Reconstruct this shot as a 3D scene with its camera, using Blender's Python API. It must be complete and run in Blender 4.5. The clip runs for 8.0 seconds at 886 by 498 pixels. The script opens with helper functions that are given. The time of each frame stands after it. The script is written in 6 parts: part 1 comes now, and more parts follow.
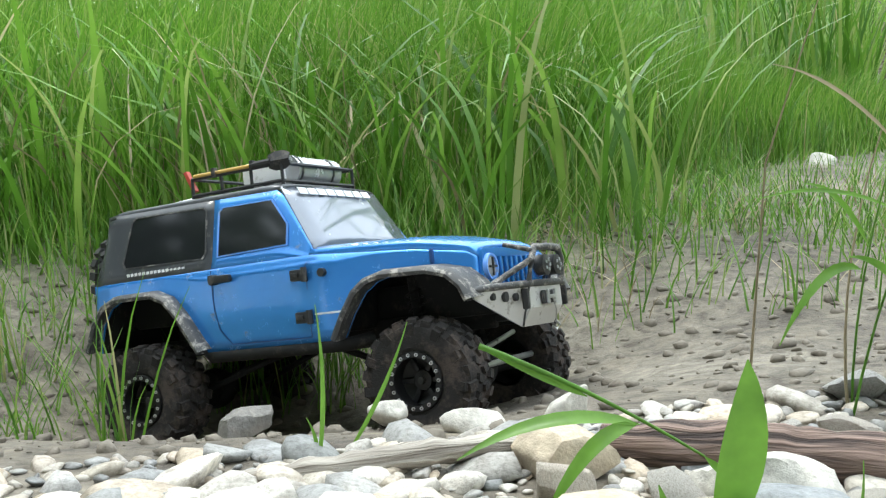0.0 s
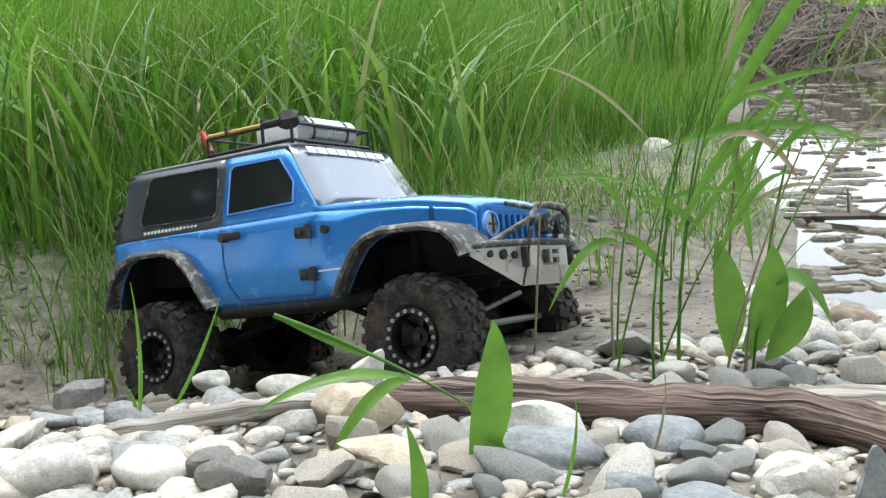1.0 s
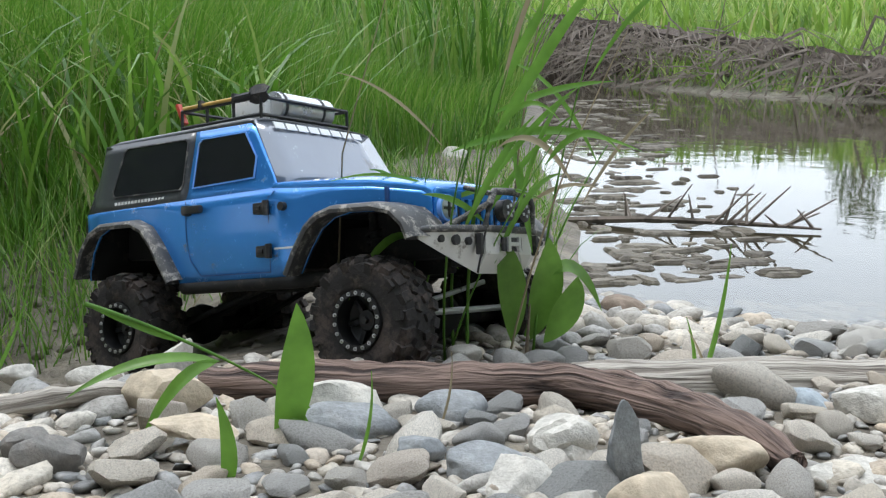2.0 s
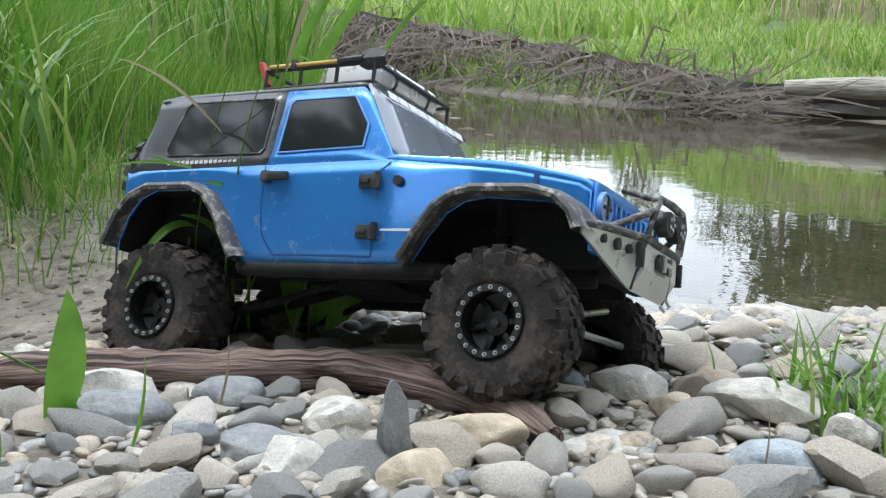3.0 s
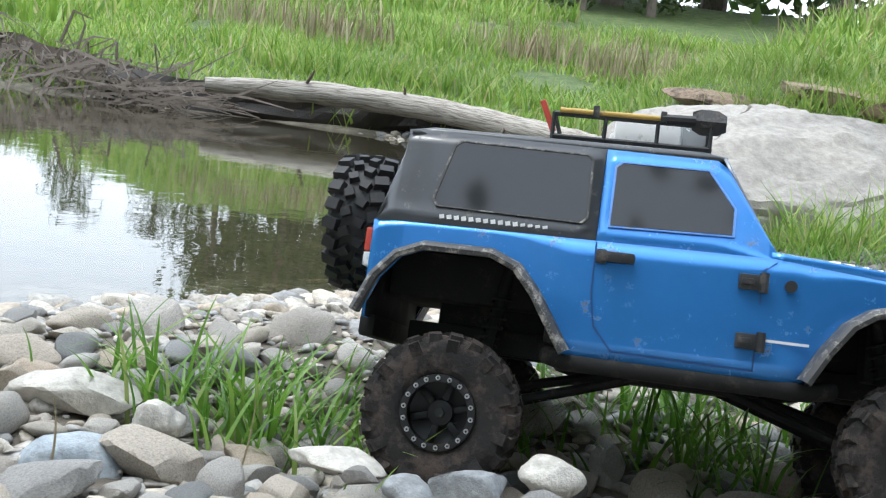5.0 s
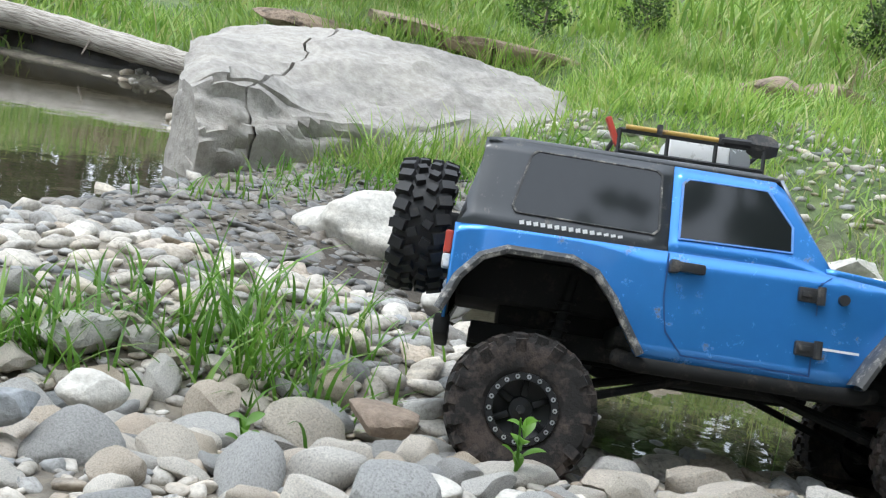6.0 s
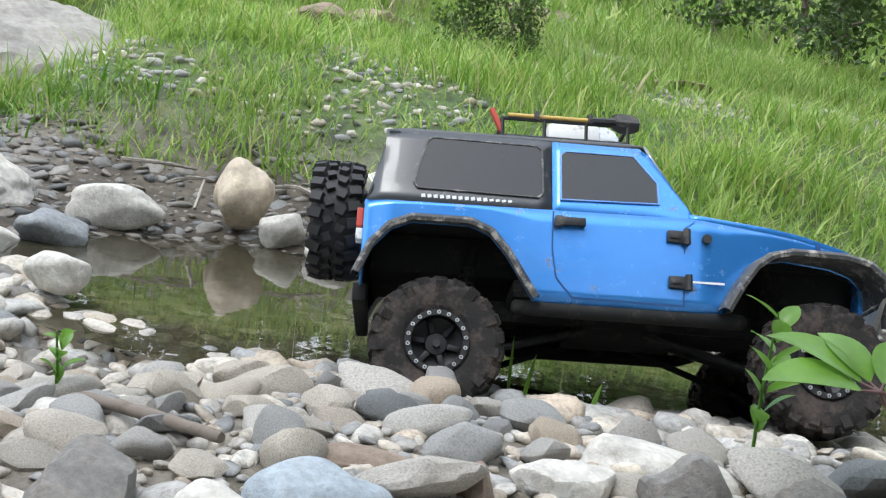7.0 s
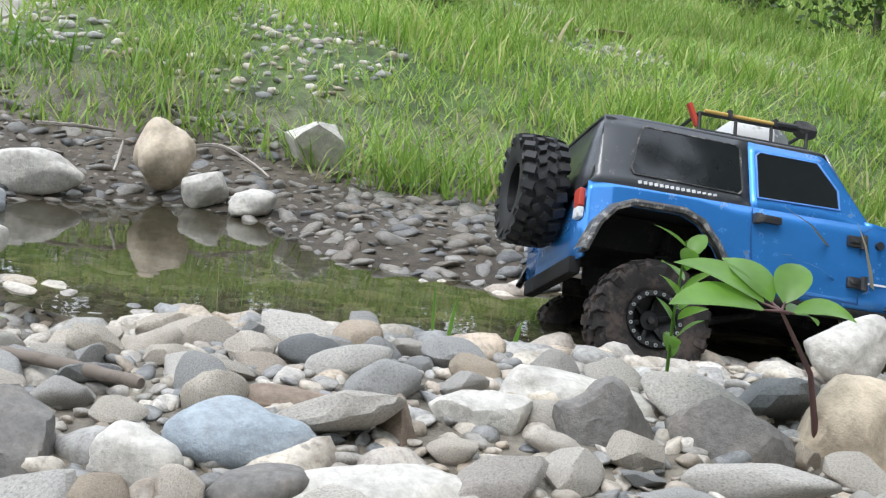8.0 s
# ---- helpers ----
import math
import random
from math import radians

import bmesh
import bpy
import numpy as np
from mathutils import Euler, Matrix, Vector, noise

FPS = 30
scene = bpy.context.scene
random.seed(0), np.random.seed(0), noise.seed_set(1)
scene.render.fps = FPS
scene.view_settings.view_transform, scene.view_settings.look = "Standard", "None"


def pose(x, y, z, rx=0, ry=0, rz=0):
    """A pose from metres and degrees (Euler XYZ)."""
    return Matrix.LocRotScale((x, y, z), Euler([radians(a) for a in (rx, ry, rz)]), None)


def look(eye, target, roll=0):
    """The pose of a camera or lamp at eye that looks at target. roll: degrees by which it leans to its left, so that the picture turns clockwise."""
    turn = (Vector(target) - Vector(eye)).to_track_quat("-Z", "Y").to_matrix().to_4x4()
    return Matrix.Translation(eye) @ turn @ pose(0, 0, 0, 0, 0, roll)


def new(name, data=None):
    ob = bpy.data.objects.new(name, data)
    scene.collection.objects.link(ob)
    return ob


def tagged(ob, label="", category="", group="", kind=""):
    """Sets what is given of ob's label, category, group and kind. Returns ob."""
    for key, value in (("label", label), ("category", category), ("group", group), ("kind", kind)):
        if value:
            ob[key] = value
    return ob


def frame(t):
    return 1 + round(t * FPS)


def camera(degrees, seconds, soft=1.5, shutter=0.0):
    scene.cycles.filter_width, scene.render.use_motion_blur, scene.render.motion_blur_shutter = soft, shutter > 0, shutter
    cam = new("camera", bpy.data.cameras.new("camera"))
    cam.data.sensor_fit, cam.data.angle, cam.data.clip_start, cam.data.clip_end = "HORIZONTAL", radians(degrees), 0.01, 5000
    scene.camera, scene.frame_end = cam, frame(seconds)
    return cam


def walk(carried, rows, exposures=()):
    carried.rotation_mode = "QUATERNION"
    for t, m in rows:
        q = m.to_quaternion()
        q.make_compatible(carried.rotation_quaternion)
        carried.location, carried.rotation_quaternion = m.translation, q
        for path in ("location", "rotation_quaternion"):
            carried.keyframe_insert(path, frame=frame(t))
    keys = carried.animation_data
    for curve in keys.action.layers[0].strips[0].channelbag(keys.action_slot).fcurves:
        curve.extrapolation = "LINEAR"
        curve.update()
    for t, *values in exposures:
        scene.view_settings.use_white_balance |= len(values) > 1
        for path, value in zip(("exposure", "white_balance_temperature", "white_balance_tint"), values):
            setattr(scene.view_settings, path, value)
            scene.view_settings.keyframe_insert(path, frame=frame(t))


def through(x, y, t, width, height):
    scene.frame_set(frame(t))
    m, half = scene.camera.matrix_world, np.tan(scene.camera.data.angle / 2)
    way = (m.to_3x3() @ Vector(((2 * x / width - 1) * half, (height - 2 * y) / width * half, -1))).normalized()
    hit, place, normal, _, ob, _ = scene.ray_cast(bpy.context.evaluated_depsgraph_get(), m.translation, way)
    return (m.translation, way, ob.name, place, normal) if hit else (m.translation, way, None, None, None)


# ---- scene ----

# camera: (seconds, x, y, z, yaw, pitch, lean)
cam = camera(44.0, 8.0, soft=1.25)
PATH = [
    (0.0, -0.076, 0.182, 0.283, 0.000, -9.836, 1.761),
    (0.5, -0.050, 0.130, 0.283, -3.375, -10.583, 1.728),
    (1.0, -0.019, 0.087, 0.294, -6.129, -10.804, 1.603),
    (1.5, -0.020, 0.048, 0.292, -11.072, -10.411, 1.235),
    (2.0, -0.028, 0.019, 0.293, -16.147, -10.407, 0.001),
    (2.2, -0.028, 0.008, 0.289, -18.149, -10.355, -0.170),
    (3.3, -0.012, -0.005, 0.293, -29.644, -10.196, -2.257),
    (3.5, 0.000, 0.000, 0.295, -31.722, -9.962, -1.837),
    (4.0, 0.005, -0.005, 0.296, -37.298, -9.223, -2.641),
    (4.2, 0.007, -0.018, 0.298, -40.229, -8.902, -3.005),
    (5.3, 0.092, -0.032, 0.271, -61.180, -8.177, -8.399),
    (5.5, 0.096, -0.039, 0.268, -65.443, -8.296, -8.940),
    (6.0, 0.095, -0.054, 0.272, -75.494, -8.981, -10.559),
    (6.5, 0.086, -0.073, 0.272, -85.088, -8.350, -10.322),
    (7.0, 0.054, -0.095, 0.264, -97.826, -8.564, -8.936),
    (7.5, 0.040, -0.108, 0.262, -101.819, -9.426, -8.274),
    (8.0, 0.040, -0.106, 0.256, -101.635, -10.163, -7.212),
]
EXPOSURES = [(0.0, 0.22, 5980, 2), (0.5, 0.15, 5980, 3), (1.0, 0.06, 5950, 5), (1.5, -0.16, 5900, 7), (2.0, -0.38, 5880, 7), (2.2, -0.38, 5880, 7), (3.3, -0.05, 5800, 7), (4.0, 0.0, 5780, 7), (5.5, -0.18, 5760, 6), (6.5, -0.2, 5800, 7), (7.0, -0.25, 5820, 8), (8.0, -0.25, 5840, 9)]
walk(cam, [(t, pose(x, y, z, 90 + pitch, lean, yaw)) for t, x, y, z, yaw, pitch, lean in PATH], EXPOSURES)

# the model car's way: (seconds, x, y, z of its middle at axle height, roll, pitch, heading)
CAR_PATH = [
    (0.0, -0.193, 1.247, -0.031, -9.345, -9.826, -26.747),
    (0.5, -0.110, 1.234, -0.008, -10.241, -10.467, -30.822),
    (1.0, -0.010, 1.164, 0.000, -9.598, -10.347, -37.164),
    (1.5, 0.076, 1.123, 0.020, -13.020, -9.432, -45.690),
    (2.0, 0.139, 1.070, 0.027, -9.5, -9.635, -51.2),
    (3.5, 0.447, 0.674, 0.073, -23.063, -5.351, -56.525),
    (4.0, 0.551, 0.566, 0.084, -15.583, -1.226, -57.103),
    (5.5, 0.934, 0.083, 0.039, -14.865, -2.750, -72.011),
    (6.0, 0.976, -0.093, 0.037, -17.004, -2.183, -78.034),
    (6.5, 0.990, -0.248, 0.050, -20.556, -4.940, -88.271),
    (7.0, 0.969, -0.406, 0.031, -25.044, -4.623, -96.416),
    (7.5, 0.994, -0.561, 0.019, -20.973, 3.993, -96.588),
    (8.0, 1.000, -0.660, 0.001, -22.143, 3.569, -93.541),
]

# ---------------------------------------------------------------- light
world = bpy.data.worlds.new("sky")
scene.world = world
world.use_nodes = True
wn, wl = world.node_tree.nodes, world.node_tree.links
sky = wn.new("ShaderNodeTexSky")
sky.sky_type = "NISHITA"
sky.sun_disc = False
sky.sun_elevation, sky.sun_rotation = radians(68), radians(330)
sky.air_density, sky.dust_density, sky.ozone_density = 1.0, 6.0, 1.0
pale = wn.new("ShaderNodeMix")
pale.data_type = "RGBA"
pale.inputs[0].default_value = 0.55
pale.inputs[7].default_value = (26.0, 26.2, 26.6, 1)
wl.new(sky.outputs[0], pale.inputs[6])
wl.new(pale.outputs[2], wn["Background"].inputs[0])
wn["Background"].inputs[1].default_value = 0.15
sun = new("sun", bpy.data.lights.new("sun", "SUN"))
sun.data.energy, sun.data.angle, sun.data.color = 1.5, radians(16), (1.0, 0.95, 0.86)
sun.matrix_world = look((0, 0, 8), Vector((0, 0, 8)) - Vector((math.sin(radians(330)) * math.cos(radians(68)), math.cos(radians(330)) * math.cos(radians(68)), math.sin(radians(68)))))
scene.view_settings.exposure = 0.0


# ---------------------------------------------------------------- materials
def material(name):
    m = bpy.data.materials.new(name)
    m.use_nodes = True
    return m, m.node_tree.nodes, m.node_tree.links, m.node_tree.nodes["Principled BSDF"]


def ramp(nodes, stops):
    r = nodes.new("ShaderNodeValToRGB")
    e = r.color_ramp.elements
    while len(e) < len(stops):
        e.new(0.5)
    for k, (p, c) in zip(e, stops):
        k.position, k.color = p, (*c, 1)
    return r


def noise_tex(nodes, links, scale, detail=5, rough=0.6, coords="Object", distortion=0.0):
    tc = nodes.new("ShaderNodeTexCoord")
    n = nodes.new("ShaderNodeTexNoise")
    n.inputs["Scale"].default_value, n.inputs["Detail"].default_value, n.inputs["Roughness"].default_value = scale, detail, rough
    n.inputs["Distortion"].default_value = distortion
    links.new(tc.outputs[coords], n.inputs["Vector"])
    return n


def mixed(nodes, links, fac, a, b, mode="MIX"):
    m = nodes.new("ShaderNodeMix")
    m.data_type, m.blend_type = "RGBA", mode
    for sock, v in ((0, fac), (6, a), (7, b)):
        if isinstance(v, (int, float)):
            m.inputs[sock].default_value = v
        elif isinstance(v, tuple):
            m.inputs[sock].default_value = (*v, 1)
        else:
            links.new(v, m.inputs[sock])
    return m.outputs[2]


def bumped(nodes, links, bsdf, height, strength, distance):
    b = nodes.new("ShaderNodeBump")
    b.inputs["Strength"].default_value, b.inputs["Distance"].default_value = strength, distance
    links.new(height, b.inputs["Height"])
    links.new(b.outputs[0], bsdf.inputs["Normal"])


def plain(name, colour, rough=0.5, metal=0.0, dirt=0.0, dirt_colour=(0.11, 0.095, 0.08), scale=60, coat=0.0, bump=0.0):
    """A material with two scales of variation and a share of dirt."""
    m, n, l, p = material(name)
    big = noise_tex(n, l, scale, 6, 0.65)
    fine = noise_tex(n, l, scale * 7, 3, 0.7)
    lo, hi = tuple(c * 0.86 for c in colour), tuple(min(1, c * 1.1) for c in colour)
    col = mixed(n, l, big.outputs[0], lo, hi)
    if dirt > 0:
        edge = ramp(n, [(0.62 - dirt * 0.35, (0, 0, 0)), (0.72 - dirt * 0.25, (1, 1, 1))])
        both = n.new("ShaderNodeMath")
        both.operation = "MULTIPLY_ADD"
        l.new(fine.outputs[0], both.inputs[0])
        both.inputs[1].default_value = 0.35
        l.new(big.outputs[0], both.inputs[2])
        less = n.new("ShaderNodeMath")
        less.operation = "SUBTRACT"
        l.new(both.outputs[0], less.inputs[0])
        less.inputs[1].default_value = 0.175
        l.new(less.outputs[0], edge.inputs[0])
        col = mixed(n, l, edge.outputs[0], col, dirt_colour)
        rr = n.new("ShaderNodeMapRange")
        rr.inputs[3].default_value, rr.inputs[4].default_value = rough, 0.85
        l.new(edge.outputs[0], rr.inputs[0])
        l.new(rr.outputs[0], p.inputs["Roughness"])
    else:
        p.inputs["Roughness"].default_value = rough
    l.new(col, p.inputs["Base Color"])
    p.inputs["Metallic"].default_value = metal
    p.inputs["Coat Weight"].default_value = coat
    p.inputs["Coat Roughness"].default_value = 0.06
    if bump:
        bumped(n, l, p, fine.outputs[0], 0.5, bump)
    return m


def stone_material(name, source, wet=1.0):
    """River stone: the tint goes by stone, with veins, speckles and pits."""
    m, n, l, p = material(name)
    if source == "object":
        who = n.new("ShaderNodeObjectInfo").outputs["Random"]
    else:
        who = n.new("ShaderNodeNewGeometry").outputs["Random Per Island"]
    tint = ramp(n, [(q, tuple(c * wet * f for c, f in zip(k, (0.93, 0.885, 0.82)))) for q, k in ((0.0, (0.19, 0.21, 0.23)), (0.14, (0.40, 0.41, 0.42)), (0.28, (0.56, 0.53, 0.47)), (0.4, (0.30, 0.32, 0.345)), (0.54, (0.62, 0.60, 0.56)), (0.66, (0.44, 0.385, 0.315)), (0.8, (0.70, 0.69, 0.66)), (0.92, (0.38, 0.40, 0.42)), (1.0, (0.54, 0.47, 0.39)))])
    l.new(who, tint.inputs[0])
    big = noise_tex(n, l, 22, 6, 0.6, distortion=0.6)
    fine = noise_tex(n, l, 210, 4, 0.75)
    mid = noise_tex(n, l, 70, 5, 0.65)
    a = ramp(n, [(0.3, (0.58, 0.56, 0.53)), (0.5, (1, 1, 1)), (0.7, (1.28, 1.25, 1.2))])
    l.new(big.outputs[0], a.inputs[0])
    b = ramp(n, [(0.35, (0.68, 0.67, 0.66)), (0.5, (1, 1, 1)), (0.7, (1.2, 1.2, 1.2))])
    l.new(fine.outputs[0], b.inputs[0])
    col = mixed(n, l, 1.0, mixed(n, l, 1.0, tint.outputs[0], a.outputs[0], "MULTIPLY"), b.outputs[0], "MULTIPLY")
    spot = ramp(n, [(0.60, (0, 0, 0)), (0.68, (0.55, 0.55, 0.55))])
    l.new(mid.outputs[0], spot.inputs[0])
    col = mixed(n, l, spot.outputs[0], col, (0.16, 0.14, 0.115))
    l.new(col, p.inputs["Base Color"])
    p.inputs["Roughness"].default_value = 0.72 if wet == 1 else 0.4
    bumped(n, l, p, mid.outputs[0], 0.6, 0.004)
    return m


def single_stone(name, base, warm, scale=14.0, pits=0.004):
    m, n, l, p = material(name)
    big = noise_tex(n, l, scale, 7, 0.62, distortion=0.5)
    fine = noise_tex(n, l, scale * 9, 4, 0.7)
    r = ramp(n, [(0.3, tuple(c * 0.7 for c in base)), (0.48, base), (0.62, warm), (0.8, tuple(min(1, c * 1.15) for c in base))])
    l.new(big.outputs[0], r.inputs[0])
    f = ramp(n, [(0.35, (0.74, 0.73, 0.72)), (0.7, (1.15, 1.15, 1.15))])
    l.new(fine.outputs[0], f.inputs[0])
    l.new(mixed(n, l, 1.0, r.outputs[0], f.outputs[0], "MULTIPLY"), p.inputs["Base Color"])
    p.inputs["Roughness"].default_value = 0.75
    bumped(n, l, p, fine.outputs[0], 0.5, pits)
    return m


def leaf_material(name, stops, scale=3.0, through=0.4, rough=0.45):
    """Blades and leaves: the tint goes by blade; some light passes through."""
    m, n, l, p = material(name)
    who = n.new("ShaderNodeNewGeometry").outputs["Random Per Island"]
    r = ramp(n, stops)
    l.new(who, r.inputs[0])
    v = noise_tex(n, l, scale, 4, 0.6)
    k = ramp(n, [(0.3, (0.7, 0.72, 0.66)), (0.7, (1.2, 1.18, 1.1))])
    l.new(v.outputs[0], k.inputs[0])
    col = mixed(n, l, 1.0, r.outputs[0], k.outputs[0], "MULTIPLY")
    l.new(col, p.inputs["Base Color"])
    p.inputs["Roughness"].default_value = rough
    t = n.new("ShaderNodeBsdfTranslucent")
    l.new(col, t.inputs[0])
    mx = n.new("ShaderNodeMixShader")
    mx.inputs[0].default_value = through
    l.new(p.outputs[0], mx.inputs[1])
    l.new(t.outputs[0], mx.inputs[2])
    l.new(mx.outputs[0], n["Material Output"].inputs[0])
    return m


def bark_material(name, light, dark, stretch, crack=0.0):
    """Weathered wood whose grain runs along the log."""
    m, n, l, p = material(name)
    tc = n.new("ShaderNodeAttribute")
    tc.attribute_name = "grain"
    mp = n.new("ShaderNodeMapping")
    mp.inputs["Scale"].default_value = stretch
    l.new(tc.outputs["Vector"], mp.inputs[0])
    a = n.new("ShaderNodeTexNoise")
    a.inputs["Scale"].default_value, a.inputs["Detail"].default_value, a.inputs["Distortion"].default_value = 1.0, 8, 0.8
    l.new(mp.outputs[0], a.inputs[0])
    v = n.new("ShaderNodeTexVoronoi")
    v.feature = "DISTANCE_TO_EDGE"
    v.inputs["Scale"].default_value = 1.3
    l.new(mp.outputs[0], v.inputs["Vector"])
    r = ramp(n, [(0.38, dark), (0.5, tuple(0.35 * i + 0.65 * j for i, j in zip(dark, light))), (0.62, light)])
    l.new(a.outputs[0], r.inputs[0])
    cr = ramp(n, [(0.0, (0.25, 0.22, 0.2)), (0.06, (1, 1, 1))])
    l.new(v.outputs[0], cr.inputs[0])
    l.new(mixed(n, l, crack, r.outputs[0], cr.outputs[0], "MULTIPLY"), p.inputs["Base Color"])
    p.inputs["Roughness"].default_value = 0.85
    bumped(n, l, p, a.outputs[0], 0.9, 0.010)
    return m


def ground_material():
    """Silt and mud, turf where the mask says grass grows."""
    m, n, l, p = material("silt and turf")
    big = noise_tex(n, l, 5, 8, 0.65)
    fine = noise_tex(n, l, 90, 5, 0.7)
    mud = ramp(n, [(0.3, (0.075, 0.062, 0.048)), (0.5, (0.16, 0.14, 0.11)), (0.7, (0.26, 0.235, 0.19))])
    l.new(big.outputs[0], mud.inputs[0])
    turf = ramp(n, [(0.3, (0.045, 0.075, 0.02)), (0.5, (0.09, 0.14, 0.035)), (0.7, (0.17, 0.19, 0.07))])
    l.new(big.outputs[0], turf.inputs[0])
    mid = noise_tex(n, l, 26, 6, 0.7, distortion=1.0)
    blot = ramp(n, [(0.36, (0.50, 0.47, 0.42)), (0.5, (1, 1, 1)), (0.64, (1.3, 1.28, 1.22))])
    l.new(mid.outputs[0], blot.inputs[0])
    at = n.new("ShaderNodeAttribute")
    at.attribute_name = "turf"
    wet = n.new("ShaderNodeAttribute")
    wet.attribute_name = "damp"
    grain = ramp(n, [(0.3, (0.7, 0.7, 0.7)), (0.7, (1.15, 1.15, 1.15))])
    l.new(fine.outputs[0], grain.inputs[0])
    col = mixed(n, l, 1.0, mixed(n, l, at.outputs["Fac"], mud.outputs[0], turf.outputs[0]), grain.outputs[0], "MULTIPLY")
    col = mixed(n, l, 1.0, col, blot.outputs[0], "MULTIPLY")
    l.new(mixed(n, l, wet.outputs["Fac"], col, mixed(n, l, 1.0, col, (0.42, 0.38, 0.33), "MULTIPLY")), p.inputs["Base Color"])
    p.inputs["Roughness"].default_value = 0.8
    bumped(n, l, p, fine.outputs[0], 0.6, 0.006)
    return m


def water_material():
    m, n, l, p = material("pond water")
    p.inputs["Base Color"].default_value = (0.15, 0.135, 0.085, 1)
    p.inputs["Roughness"].default_value = 0.015
    p.inputs["IOR"].default_value = 1.5
    p.inputs["Transmission Weight"].default_value = 0.8
    a = noise_tex(n, l, 9, 3, 0.5)
    b = noise_tex(n, l, 45, 2, 0.5)
    s = n.new("ShaderNodeMath")
    s.operation = "MULTIPLY_ADD"
    l.new(b.outputs[0], s.inputs[0])
    s.inputs[1].default_value = 0.12
    l.new(a.outputs[0], s.inputs[2])
    bumped(n, l, p, s.outputs[0], 0.05, 0.012)
    return m


GREENS = [(0.0, (0.065, 0.165, 0.014)), (0.3, (0.115, 0.255, 0.026)), (0.6, (0.16, 0.32, 0.04)), (0.86, (0.24, 0.375, 0.075)), (0.97, (0.33, 0.39, 0.145)), (1.0, (0.45, 0.40, 0.23))]
M_GRASS = leaf_material("tall grass", GREENS, 1.5)
M_MEADOW = leaf_material("meadow grass", [(0.0, (0.15, 0.27, 0.045)), (0.4, (0.25, 0.40, 0.07)), (0.75, (0.36, 0.49, 0.11)), (0.93, (0.46, 0.50, 0.19)), (1.0, (0.52, 0.46, 0.28))], 0.6)
M_DRY = leaf_material("dry stalks", [(0.0, (0.22, 0.17, 0.11)), (0.5, (0.36, 0.30, 0.2)), (1.0, (0.5, 0.44, 0.31))], 4, 0.15, 0.7)
M_LEAF = leaf_material("fresh leaf", [(0.0, (0.12, 0.28, 0.035)), (1.0, (0.19, 0.35, 0.055))], 25, 0.45, 0.35)
M_DOCK = leaf_material("dock leaf", [(0.0, (0.12, 0.25, 0.035)), (1.0, (0.17, 0.31, 0.055))], 30, 0.45, 0.4)
M_STEM = plain("purple-brown stem", (0.10, 0.05, 0.045), 0.6, 0, 0.1, (0.16, 0.1, 0.06), 60)
M_WOODS = leaf_material("far foliage", [(0.0, (0.035, 0.07, 0.018)), (0.5, (0.07, 0.12, 0.03)), (1.0, (0.12, 0.17, 0.045))], 0.5, 0.3, 0.6)
M_STONES = stone_material("river stone", "object")
M_PEBBLES = stone_material("river gravel", "island")
M_WET = stone_material("wet gravel", "island", 0.38)
M_GRIT = stone_material("dark grit", "island", 0.8)
M_PALE = single_stone("pale limestone", (0.60, 0.575, 0.52), (0.62, 0.58, 0.51))
M_EGG = single_stone("sandy stone", (0.58, 0.49, 0.365), (0.63, 0.54, 0.42), 9)
M_GREY = single_stone("blue-grey stone", (0.28, 0.295, 0.305), (0.34, 0.345, 0.345), 18)
M_SLAB = single_stone("grey slab", (0.37, 0.345, 0.31), (0.41, 0.38, 0.335), 5, 0.009)
M_GREYWARM = single_stone("warm grey stone", (0.21, 0.20, 0.185), (0.26, 0.235, 0.205), 20)
M_BLUEGREY = single_stone("pale blue stone", (0.36, 0.41, 0.45), (0.42, 0.45, 0.47), 18)
M_BANK = plain("dark washed-out earth", (0.075, 0.055, 0.042), 0.9, 0, 0.3, (0.03, 0.022, 0.018), 7, 0, 0.02)
# mud whose near-black tone also carries the shade under the fallen trunk
M_SHADEMUD = plain("wet mud blackened for shade", (0.028, 0.023, 0.018), 0.55, 0, 0.2, (0.06, 0.048, 0.036), 14, 0, 0.01)
M_BROWN = single_stone("brown stone", (0.26, 0.2, 0.15), (0.31, 0.24, 0.18), 16)
M_BARK = bark_material("weathered brown log", (0.27, 0.19, 0.155), (0.040, 0.026, 0.022), (9, 150, 150), 0.5)
M_DRIFT = bark_material("grey driftwood", (0.50, 0.46, 0.40), (0.22, 0.19, 0.16), (8, 130, 130))
M_ROOT = plain("dead roots", (0.2, 0.165, 0.135), 0.9, 0, 0.3, (0.09, 0.075, 0.06), 12)
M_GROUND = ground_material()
M_WATER = water_material()
M_SOIL = plain("crumbling soil", (0.31, 0.235, 0.17), 0.95, 0, 0.3, (0.07, 0.05, 0.035), 9, 0, 0.02)
M_CLOD = plain("drying mud", (0.20, 0.175, 0.14), 0.85, 0, 0.12, (0.12, 0.1, 0.08), 25, 0, 0.003)
M_BLUE = plain("metallic blue body paint", (0.060, 0.27, 0.74), 0.24, 0.45, 0.02, (0.2, 0.2, 0.2), 60, 0.5)
M_TOP = plain("matt black hardtop", (0.05, 0.054, 0.06), 0.30, 0.0, 0.05, (0.16, 0.155, 0.145), 90, 0.25)
M_FLARE = plain("scuffed black flare", (0.05, 0.05, 0.05), 0.5, 0.0, 0.30, (0.34, 0.32, 0.29), 110, 0.0, 0.0005)
